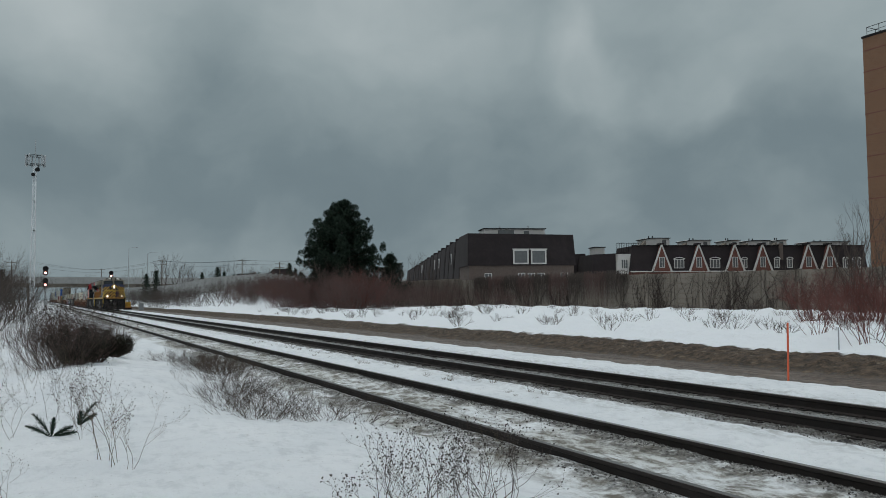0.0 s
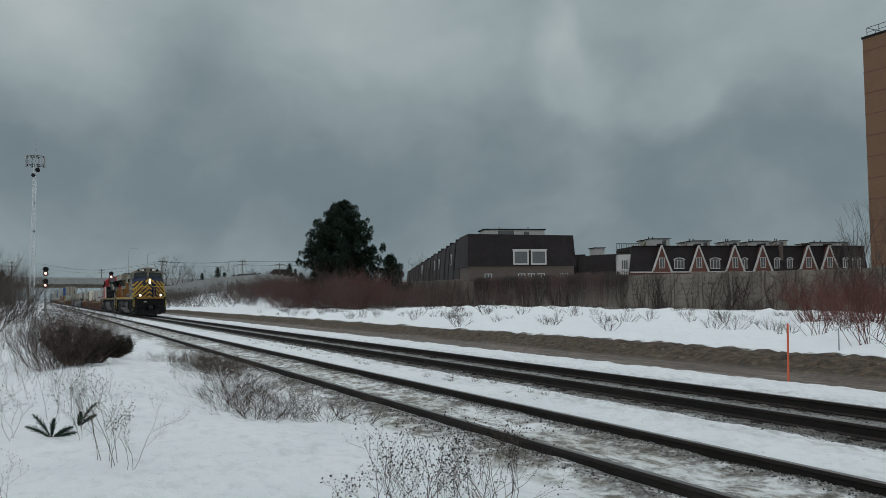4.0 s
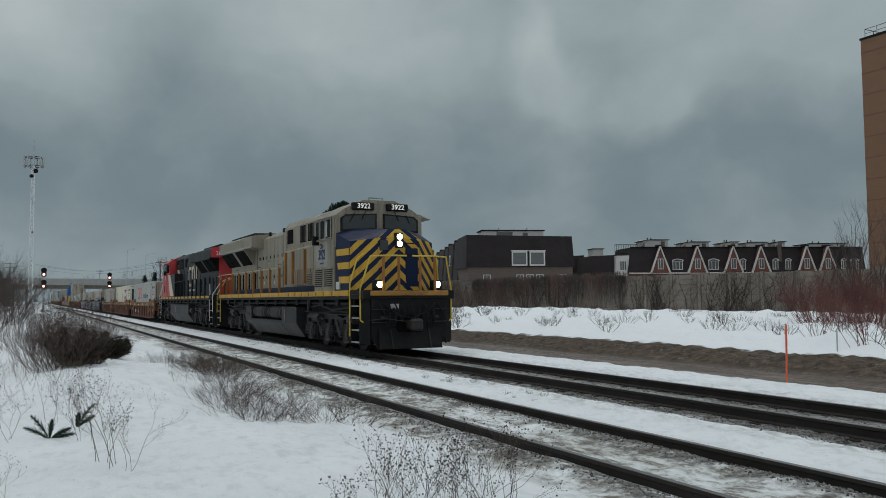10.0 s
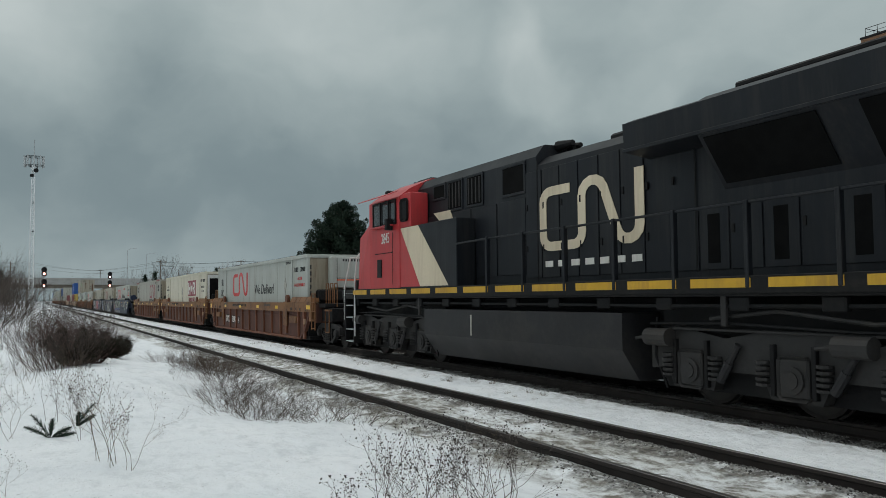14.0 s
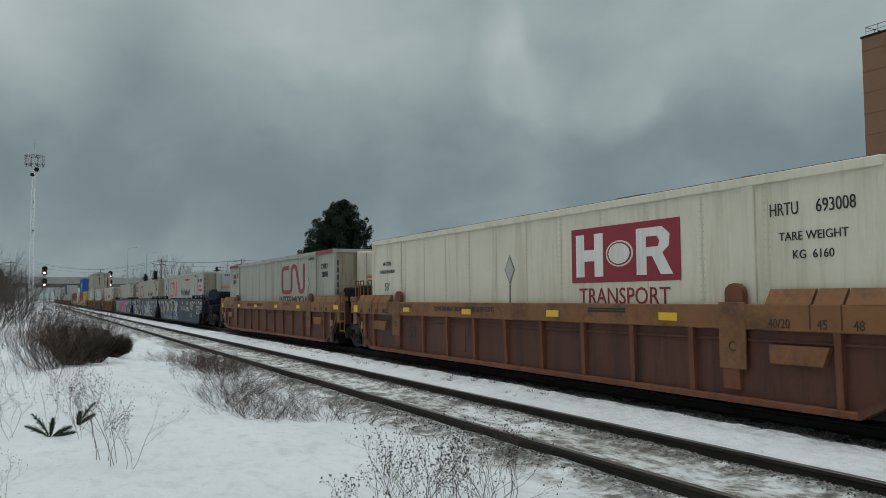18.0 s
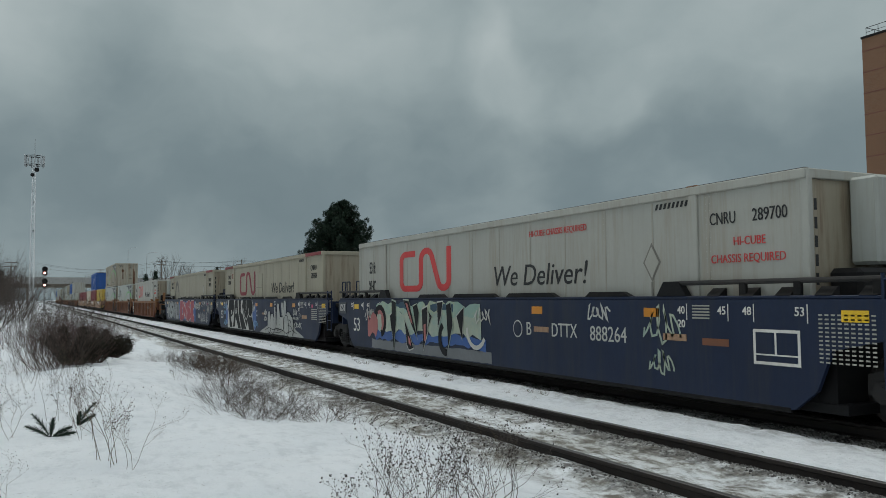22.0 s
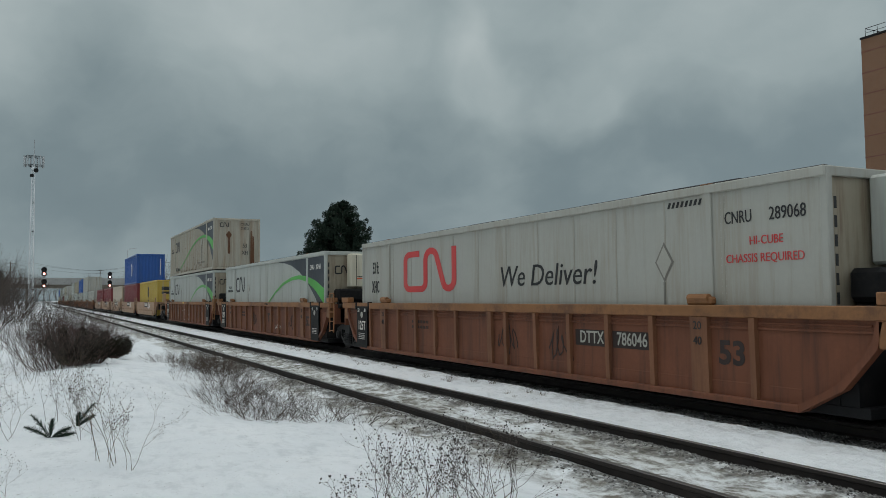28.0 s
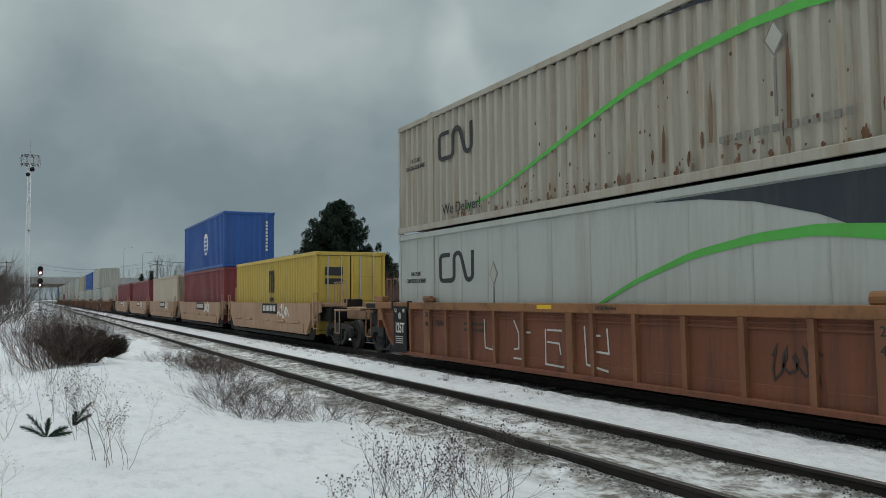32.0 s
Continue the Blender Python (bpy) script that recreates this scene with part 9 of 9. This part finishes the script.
part("patch_seam", Shape().box(-1.6, -.37, -1.293, -1.289, 1.75, 1.765).box(-1.6, -1.585, -1.293, -1.289, 1.35, 2.37).box(-.385, -.37, -1.293, -1.289, 1.35, 2.37), m_diamond, b2, "thin dark seam")
b3 = white_box(CB[2], m_cont_tan, m_truck, False, emblem_x=None, reefer="white", code="bars", number="288510", red_top=True, label="yellowed container with a long line of small black writing")
m_plate_dark = surface("faded_dark_ink", (0.17, 0.16, 0.14), 0.6, 0, 20, 0.2)
part("faded_arch", bent(Shape(), [(-5.75, 1.15), (-5.65, 1.75)] + arc(-4.95, 1.75, .62, 170, 10, 7) + [(-4.2, 1.75), (-4.15, 1.15)], .3, lambda p: (p.x, -1.286, p.y), (0, -1, 0)), m_plate_dark, b3, "faded dark arch mark")
write(b3, "Services d'exp\u00e9dition", .34, -2.25, -1.288, 1.34, m_ink, width=.82)
write(b3, "de calibre mondial", .34, 2.9, -1.288, 1.34, m_ink, width=.84)
part("small_writing", bars(Shape(), -.45, -1.288, 1.26, 1.75, .17, 1, broken=11), m_ink, b3)
mid = sum(CB) / 3
yy = -YS - .032
m_spray_white = surface("white_spray_paint", (0.52, 0.52, 0.48), 0.5, 0, 20, 0.1)
m_spray_black = surface("black_spray_paint", (0.012, 0.012, 0.014), 0.6, 0, 20, 0.2, spec=.2)
m_spray_red = surface("red_spray_paint", (0.363, 0.0396, 0.0594), 0.5, 0, 20, 0.12)
m_spray_teal = surface("pale_teal_spray_paint", (0.28, 0.42, 0.36), 0.5, 0, 6, 0.3, (0.55, 0.5, 0.25), 0.7)
m_spray_blue = surface("blue_spray_paint", (0.04, 0.11, 0.33), 0.5, 0, 20, 0.15)
m_spray_pale = surface("thin_pale_silver_spray", (0.40, 0.41, 0.385), 0.5, 0, 16, 0.18, (0.24, 0.25, 0.25), 0.6, False, 0.03)
m_spray_grey = surface("silver_spray_paint", (0.30, 0.32, 0.32), 0.45, 0.2, 20, 0.15)
m_spray_deep = surface("deep_teal_spray_paint", (0.02, 0.07, 0.12), 0.5, 0, 8, 0.3)
m_spray_sky = surface("light_blue_spray_paint", (0.2, 0.4, 0.6), 0.5, 0, 20, 0.15)
m_spray_cream = surface("pale_green_cream_spray_paint", (0.42, 0.46, 0.36), 0.5, 0, 6, 0.3, (0.2, 0.34, 0.33), 0.7)
m_spray_pink = surface("salmon_spray_paint", (0.42, 0.14, 0.13), 0.5, 0, 20, 0.2)
m_spray_dull = surface("grey_spray_paint", (0.16, 0.17, 0.18), 0.5, 0, 10, 0.2)
c0, c1, c2 = (c - mid for c in CB)
# leading unit: one wide landscape-coloured piece cut by black shards
sprayed_field(blue, c0 - 6.45, c0 + .35, .21, .48, m_spray_dull, 1, yy, .03, "grey base of the sprayed piece")
sprayed_field(blue, c0 - 6.3, c0 + .1, .43, .82, m_spray_blue, 2, yy - .003, .14, "blue band of the sprayed piece")
sprayed_field(blue, c0 - 6.2, c0 - .1, .66, 1.36, m_spray_cream, 3, yy - .006, .16, "pale band of the sprayed piece")
sprayed_field(blue, c0 - 6.1, c0 - .15, 1.14, 1.55, m_spray_teal, 4, yy - .009, .16, "teal band of the sprayed piece")
sprayed_field(blue, c0 - 4.9, c0 - 3.9, 1.3, 1.53, m_spray_deep, 5, yy - .012, .1)
sprayed_field(blue, c0 - 2.6, c0 - 1.4, 1.24, 1.53, m_spray_deep, 6, yy - .012, .12)
sprayed_field(blue, c0 - 6.75, c0 - 6.0, .5, 1.25, m_spray_pink, 7, yy - .012, .3)
part("graffiti_arc", bent(Shape(), arc(c0 - 5.85, .98, .36, 150, -75, 9), .2, lambda p: (p.x, yy - .014, p.y), (0, -1, 0), .002), m_spray_black, blue, "black sprayed curve")
part("graffiti_arc", bent(Shape(), arc(c0 - 5.85, .98, .26, 120, -60, 8), .1, lambda p: (p.x, yy - .017, p.y), (0, -1, 0), .002), m_spray_pink, blue)
part("graffiti_arc", bent(Shape(), arc(c0 - 1.75, .68, .34, 120, 275, 8), .16, lambda p: (p.x, yy - .014, p.y), (0, -1, 0), .002), m_spray_black, blue)
part("graffiti_arc", bent(Shape(), arc(c0 - .3, .95, .42, 180, 330, 8), .1, lambda p: (p.x, yy - .014, p.y), (0, -1, 0), .002), m_spray_white, blue, "white sprayed curve")
# each black or pink blade: its corners along the side and in height
BLADES = (((-4.98, 1.55), (-4.7, 1.5), (-4.72, .9), (-4.86, .3), (-4.98, .9)), ((-5.1, 1.15), (-4.98, 1.2), (-4.98, .7)), ((-4.2, 1.56), (-3.86, 1.54), (-3.55, 1.0), (-3.36, .62), (-3.7, .95)),
          ((-4.12, 1.05), (-3.85, .72), (-3.6, .36), (-3.86, .3), (-3.98, .42)), ((-3.6, 1.4), (-3.36, 1.46), (-3.24, 1.25), (-3.38, .74)), ((-3.06, 1.32), (-2.76, 1.4), (-2.74, .8), (-2.98, .36)),
          ((-2.7, 1.3), (-2.5, 1.16), (-2.7, .92), (-2.62, 1.14)), ((-2.2, 1.5), (-1.9, 1.52), (-2.0, 1.2), (-2.16, .92)), ((-1.72, 1.45), (-1.5, 1.5), (-1.4, 1.0), (-1.62, .5)), ((-1.2, 1.2), (-.85, 1.4), (-.95, .7)))
for k, pts in enumerate(BLADES):
    shard(blue, [(c0 + a, z) for a, z in pts], m_spray_black, m_spray_white if k % 2 else m_spray_cream, yy - .017 - .0012 * (k % 3))
for k, pts in enumerate((((-4.05, 1.48), (-3.94, 1.48), (-3.6, .95), (-3.72, 1.0)), ((-3.9, .66), (-3.76, .56), (-3.72, .4), (-3.86, .46)), ((-2.96, .96), (-2.84, .98), (-2.84, .6), (-2.93, .56)), ((-5.72, 1.14), (-5.6, 1.1), (-5.58, .84), (-5.68, .86)))):
    part("blade_light", Shape().plate([(c0 + a, yy - .026, z) for a, z in pts], (0, -1, 0), .002), m_spray_pink, blue)
scrawl(blue, c0 + 5.2, .85, .75, .7, m_spray_cream, 33, yy, .035)
scrawl(blue, c0 + 5.3, .4, .5, .45, m_spray_cream, 34, yy, .03)
scrawl(blue, c0 - 7.0, .95, .55, .4, m_spray_white, 20, yy)
scrawl(blue, c0 - .35, 1.05, .7, .35, m_spray_white, 22, yy - .02)
scrawl(blue, c0 + 3.7, 1.2, .6, .3, m_spray_white, 21, yy)
for a in (1.99, 5.6):
    part("pale_bar", Shape().box(c0 + a, c0 + a + .5, yy - .004, yy, .96, 1.06), m_well_tan, blue, "faded orange bar")
part("round_badge", Shape().cyl((c0 + 1.4, yy, 1.0), (c0 + 1.4, yy - .004, 1.0), .17, 20), m_spray_white, blue, "round white badge")
part("badge_field", Shape().cyl((c0 + 1.4, yy - .004, 1.0), (c0 + 1.4, yy - .007, 1.0), .145, 20), m_well_blue, blue)
write(blue, "B", .36, c0 + 1.8, yy, 1.0, m_spray_white)
write(blue, "888264", .36, c0 + 4.25, yy, .98, m_spray_white, width=.92, name="car_number")
write(blue, "DTTX", .36, c0 + 2.98, yy, 1.0, m_spray_white, width=.85, name="car_initials")
# middle unit: fat black letters on white, and silver finger shapes
sprayed_field(blue, c1 - 6.75, c1 - .4, .22, 1.5, m_spray_blue, 9, yy, .3, "blue patch behind the letters")
sprayed_field(blue, c1 - 6.3, c1 - 1.1, .21, 1.56, m_spray_white, 10, yy - .003, .02, "white ground of the letters")
FAT_LETTERS = (((-6.13, 1.56), (-5.08, 1.56), (-5.05, 1.16), (-5.31, .88), (-5.78, .72), (-5.5, .43), (-5.4, .26), (-5.99, .26), (-6.16, .74), (-6.38, 1.1)),
               ((-4.94, 1.48), (-4.75, 1.56), (-4.3, 1.56), (-4.18, 1.02), (-3.86, .56), (-3.56, .24), (-4.12, .24), (-4.36, .49), (-4.7, .74), (-4.85, .3), (-5.28, .27), (-5.18, .5), (-5.02, .94)),
               ((-4.06, 1.56), (-3.58, 1.56), (-3.6, .98), (-3.25, .92), (-2.85, .56), (-2.46, .25), (-3.4, .24), (-3.74, .62), (-4.02, 1.0)),
               ((-3.36, 1.29), (-3.16, 1.57), (-1.45, 1.57), (-1.27, 1.36), (-1.3, 1.09), (-1.56, .85), (-1.3, .73), (-.99, .25), (-1.94, .24), (-2.22, .62), (-2.4, .36), (-2.74, .62), (-3.08, .94)))
for k, pts in enumerate(FAT_LETTERS):
    if k == 3:
        part("letter_halo", Shape().plate([(c1 + .2 + a + (.07 if a > -2 else -.05), yy - .005, z) for a, z in pts], (0, -1, 0), .001), m_spray_white, blue)
    part("graffiti_letter", Shape().plate([(c1 + .2 + a, yy - .007, z) for a, z in pts], (0, -1, 0), .002), m_spray_black, blue, "fat black sprayed letter")
for pts in (((-5.66, 1.08), (-5.5, 1.1), (-5.46, .95), (-5.66, .87)), ((-4.68, 1.2), (-4.54, 1.2), (-4.47, .93), (-4.73, .92))):
    part("letter_hole", Shape().plate([(c1 + .2 + a, yy - .01, z) for a, z in pts], (0, -1, 0), .002), m_spray_white, blue)
for pts in (((-3.04, 1.17), (-2.83, .85), (-2.47, .67), (-2.07, .93), (-2.04, 1.19)), ((-2.5, 1.56), (-2.48, 1.2), (-2.56, 1.02)), ((-2.02, .95), (-1.8, .82), (-1.56, .84))):
    part("letter_seam", bent(Shape(), [(c1 + .2 + a, z) for a, z in pts], .045, lambda p: (p.x, yy - .011, p.y), (0, -1, 0)), m_spray_white, blue, "thin white line in the letter")
low = [Vector((c1 + a, z)) for a, z in ((.3, .21), (1.7, .21), (3.66, .21), (5.09, .21), (5.6, .21), (6.6, .21))]
high = [Vector((c1 + a, z)) for a, z in ((.3, .25), (1.7, .55), (3.66, .6), (5.09, .66), (5.6, .47), (6.6, .25))]
part("graffiti_base", curtain(Shape(), low, high, lambda p: (p.x, yy, p.y), (0, -1, 0), .002), m_spray_pale, blue, "silver base of the sprayed forms")
for k, (a, z_, ta, tz, r_) in enumerate(((3.92, .72, 3.78, 1.36, .12), (4.12, .75, 4.17, 1.38, .17), (4.14, .85, 4.19, 1.3, .06), (3.42, .6, 3.2, 1.3, .14), (3.14, .55, 3.16, 1.06, .13), (2.76, .55, 2.73, 1.2, .11), (1.87, .5, 1.85, .92, .2),
                                         (2.4, .52, 2.34, .78, .24), (4.9, .55, 4.68, .72, .4), (3.67, .58, 3.66, .8, .12), (3.9, .58, 3.89, .8, .14), (4.47, .52, 4.44, .72, .26))):
    finger(blue, c1 + a, z_, c1 + ta, tz, r_, m_spray_pale, m_spray_black, yy - .004 - .0022 * k)
for pts in (((1.3, .33), (1.9, .45), (2.6, .38), (3.2, .46), (3.5, .36)), ((2.7, .3), (3.4, .28), (4.0, .4), (4.5, .3), (5.2, .42)), ((4.7, .62), (5.1, .58), (5.4, .42), (5.9, .34)), ((4.8, .82), (5.05, .8), (5.12, .7))):
    part("fold_line", bent(Shape(), [(c1 + a, z) for a, z in pts], .022, lambda p: (p.x, yy - .042, p.y), (0, -1, 0)), m_spray_black, blue, "thin dark line")
write(blue, "QC", .2, c1 + 2.67, yy - .004, 1.44, m_spray_white, width=1.0)
write(blue, "WATCH", .17, c1 + 5.62, yy - .004, .88, m_spray_white, width=1.1)
part("ring_badge", Shape().cyl((c1 + 6.12, yy, 1.0), (c1 + 6.12, yy - .004, 1.0), .085, 18), m_plate, blue, "small round badge")
part("badge_field", Shape().cyl((c1 + 6.12, yy - .004, 1.0), (c1 + 6.12, yy - .007, 1.0), .068, 18), m_well_blue, blue)
for a, z_, ww, hh, mm, k in ((-1.35, .95, .75, .5, m_spray_white, 23), (-1.0, .35, .9, .4, m_spray_sky, 24), (.98, .92, .4, .26, m_spray_white, 25), (.98, .68, .45, .24, m_spray_white, 26), (-7.3, 1.1, .7, .35, m_spray_sky, 27),
                             (-7.2, .3, .7, .35, m_spray_sky, 29), (5.28, .98, .55, .24, m_spray_white, 28), (5.45, .52, .95, .24, m_spray_white, 31), (-7.2, .85, .4, .2, m_spray_sky, 32)):
    scrawl(blue, c1 + a, z_, ww, hh, mm, k, yy - .004)
write(blue, "C", .36, c1 + -.35, yy, .98, m_spray_white)
part("pale_bar", Shape().box(c1 + .6, c1 + 1.1, yy - .003, yy, .96, 1.04), m_well_tan, blue, "faded orange bar")
part("pale_bar", Shape().box(c1 + 6.4, c1 + 7.0, yy - .004, yy, .9, 1.02), m_well_tan, blue, "faded orange bar")
# trailing unit: silver letters, red letters, tall white tags
sprayed_field(blue, c2 - 7.6, c2 - 2.4, .24, 1.52, m_spray_dull, 13, yy, .2, "dull silver ground")
spray_word(blue, "MSNL", c2 - 7.4, c2 - 2.6, .26, 1.5, .15, .30, m_spray_grey, m_spray_black, yy - .004, "silver sprayed letter")
sprayed_field(blue, c2 - 2.4, c2 + 3.9, .24, 1.54, m_spray_blue, 14, yy, .12, "blue patch behind the letters")
spray_word(blue, "ENSE", c2 - 2.1, c2 + 3.5, .22, 1.54, -.1, .46, m_spray_red, m_spray_white, yy - .006, "fat red sprayed letter")
for a, z_, ww, hh, k in ((3.6, 1.0, .8, .5, 40), (4.4, .95, 1.0, .5, 41), (4.9, .5, .5, .3, 42)):
    scrawl(blue, c2 + a, z_, ww, hh, m_spray_white, k, yy - .014, .05)
rng = random.Random(6)
for i in range(12):
    a = c2 + 5.65 + i * .18
    if i not in (4, 8):
        pts = [(a, .78 + rng.uniform(-.04, .1)), (a + rng.uniform(-.03, .03), .34 + rng.uniform(-.05, .05)), (a + .12, .36 + rng.uniform(-.04, .2))]
        part("tag_letter", bent(Shape(), pts if i % 2 else pts[::-1], .04, lambda p: (p.x, yy, p.y), (0, -1, 0)), m_spray_white, blue, "tall thin white tag letter")

# third car: rust brown, green-sweep boxes, one of them double stacked
CC = (-99.8, -119.55, -139.2)
TOP_MARK = 1.42   # height of the small marks on the top band
rustcar = well_car("rust", CC, label="rust-brown three-unit well car with black stencil panels")
white_box(CC[0], m_cont_white, m_red_ink, True, reefer="white", label="clean white container with red ribbon emblem and slogan")
sweep_box(CC[1], ZB, m_cont_grey, "smooth", 1)
sweep_box(CC[2], ZB, m_cont_grey, "smooth", 2)
sweep_box(CC[2], ZB + 2.93, m_cont_rusty, "corrugated", 3)
a = CC[0] - sum(CC) / 3
for x0, x1 in ((2.9, 3.84), (3.95, 4.93)):
    part("stencil_patch", Shape().rbox(a + x0, a + x1, ys - .002, ys + .002, .78, 1.06, .001), m_spray_black_old, rustcar, "dark patch behind the stencil")
write(rustcar, "DTTX", .3, a + 3.38, ys - .006, .92, m_plate, width=.85, name="car_initials", bold=.01)
write(rustcar, "786046", .3, a + 4.45, ys - .006, .92, m_plate, width=.85, name="car_number", bold=.01)
for k, tail_mark in ((1, "DTTX 786046 C"), (2, "DTTX 786046 A")):
    write(rustcar, tail_mark, .085, CC[k] - sum(CC) / 3 + .97, -YS - .004, TOP_MARK, m_ink, width=.95)
b = CC[1] - sum(CC) / 3
for x0, ww, z0, hh, mat, k in ((a + .2, .7, .45, .75, m_spray_black_old, 61), (a + 2.1, .75, .45, .65, m_spray_black_old, 62), (b - 1.95, .9, .45, .7, m_spray_black_old, 63), (b + 4.1, .9, .45, .6, m_spray_black_old, 64),
                               (b + 2.2, .75, .4, .26, m_spray_white, 65)):
    scrawl(rustcar, x0, z0, ww, hh, mat, k, ys - .004, .025)
for x0 in (.9, 1.22):
    part("faded_letter", Shape().box(b + x0, b + x0 + .28, ys - .005, ys - .001, .98, 1.05).box(b + x0 + .1, b + x0 + .18, ys - .005, ys - .001, .7, .98), m_spray_black_old, rustcar, "faded dark letter")
part("faded_letter", Shape().plate([(b + 1.52, ys - .003, .7), (b + 1.6, ys - .003, .7), (b + 1.82, ys - .003, 1.05), (b + 1.74, ys - .003, 1.05)], (0, -1, 0), .003).plate([(b + 1.74, ys - .007, .7), (b + 1.82, ys - .007, .7), (b + 1.6, ys - .007, 1.05), (b + 1.52, ys - .007, 1.05)], (0, -1, 0), .003), m_spray_black_old, rustcar, "faded dark letter")
part("dark_square", Shape().box(b + 2.43, b + 2.7, ys - .005, ys - .001, .76, 1.03), m_spray_black_old, rustcar, "small dark stencil square")
b = CC[2] - sum(CC) / 3
for pts in (((-3.28, 1.15), (-3.25, .55), (-2.92, .52), (-2.9, 1.1)), ((-2.08, 1.16), (-1.9, .9), (-1.9, .6), (-2.08, .58)), ((-2.1, .4), (-1.7, .4)), ((-1.68, .93), (-1.46, .93)), ((-.95, 1.02), (-.95, .36), (-.36, .34)), ((-.9, 1.0), (-.42, 1.0)), ((-.9, .78), (-.5, .76), (-.46, .56)),
            ((.27, 1.1), (.32, .44), (.92, .36)), ((.5, .95), (.72, .95)), ((.52, .68), (.92, .66)), ((.9, 1.08), (.94, .64))):
    part("chalk_stroke", bent(Shape(), [(b + p, z) for p, z in pts], .035, lambda p: (p.x, ys - .004, p.y), (0, -1, 0)), m_spray_white, rustcar, "pale chalk stroke")
scrawl(rustcar, b + 4.3, .5, .8, .5, m_spray_black_old, 66, ys - .004, .035)
write(rustcar, "DTTX  786046", .2, b - 5.7, ys - .004, 1.0, m_spray_black_old, width=.9, bold=.01)

# fourth car: tan, forty-foot boxes
CD = (-160.65, -175.85, -191.05, -206.25, -221.45)
well_car("tan", CD, 12.19, label="dusty tan five-unit well car")
ye = container(CD[0], ZB, 12.19, m_cont_yellow, "yellow corrugated container with black emblem", "corrugated", posts=False, doors=True)
em = Shape()
for k in (-.28, 0, .28):
    em.box(.2 + k - .08, .2 + k + .08, -1.3, -1.288, 1.5, 2.3)
em.box(-.15, .55, -1.3, -1.288, 2.25, 2.4).box(-.05, .5, -1.3, -1.288, 1.15, 1.3)
part("emblem", em, m_ink, ye, "plain black emblem")
part("door_emblem", Shape().box(6.1, 6.11, -.95, -.3, 2.05, 2.35).box(6.1, 6.11, -.95, -.3, 1.75, 1.95), m_ink, ye)
container(CD[1], ZB, 12.19, m_cont_maroon, "maroon corrugated container with white lettering bars on its end", "corrugated", posts=False)
bl = container(CD[1], ZB + 2.9, 12.19, m_cont_blue, "bright blue corrugated container with a round white emblem", "corrugated", posts=False)
part("emblem", Shape().cyl((1.1, -1.285, 1.45), (1.1, -1.3, 1.45), .62, 20), m_white, bl, "round white emblem")
part("emblem_mark", bars(Shape(), .7, -1.301, 1.65, .8, .14, 4, .6), m_cont_blue, bl)
part("end_code", bars(Shape(), 6.12, .85, 2.3, .1, .12, 9, .5, "front"), m_white, bl)
container(CD[2], ZB, 12.19, m_cont_beige, "beige smooth-sided container in the train", "smooth", posts=False)
container(CD[3], ZB, 12.19, m_cont_maroon, "plain maroon corrugated steel container", "corrugated", posts=False)
container(CD[4], ZB, 12.19, m_cont_maroon, "plain maroon corrugated steel container", "corrugated", posts=False)

# the rest of the train, far off
x = -244.0
tail_paints = [(m_cont_white, None), (m_cont_grey, m_cont_white), (m_cont_white, m_cont_blue), (m_cont_grey, m_cont_tan), (m_cont_white, m_cont_grey), (m_cont_tan, None), (m_cont_grey, m_cont_white), (m_cont_white, m_cont_tan),
               (m_cont_maroon, m_cont_grey), (m_cont_grey, m_cont_white), (m_cont_white, m_cont_grey), (m_cont_tan, m_cont_blue)]
ends = []
while x > -470:
    units = (x, x - 19.7, x - 39.4)
    for i, u in enumerate(units):
        low, up = tail_paints[(len(ends) * 3 + i) % len(tail_paints)]
        container(u, ZB, 16.15, low, "pale container far back in the train", "corrugated")
        if up:
            container(u, ZB + 2.93, 16.15, up, "upper container far back in the train", "corrugated")
    ends.append(units)
    x -= 63.2
far_car = well_car("rust", ends[0], label="rust-brown well car far back in the train")
for units in ends[1:]:
    rolling(copy_thing(far_car, pose(0, 0, 0)), sum(units) / 3)


# ---- what moves ----
def motions():
    span = (0.0, 8.0, 16.0, 24.0, 32.0)
    for ob, x, z, turn in MOVERS:
        walk(ob, [(t, pose(x + SPEED * (t - T_REF), Y_MAIN, z, 0, 0, turn)) for t in span])
    # wheels roll on the rails
    n = 32 * FPS // 2
    for ob, x, r, turn in WHEELS:
        s = -1 if turn else 1
        rows = []
        for i in range(n + 1):
            t = 2 * i / FPS
            rows.append((t, pose(x, 0, r, 0, math.degrees(s * SPEED * t / r), 0)))
        walk(ob, rows)
    # the cloud drifts
    walk(clouds, [(t, pose(0, 0, 0, 0, 0, 8.3 * t / 32)) for t in span])


motions()
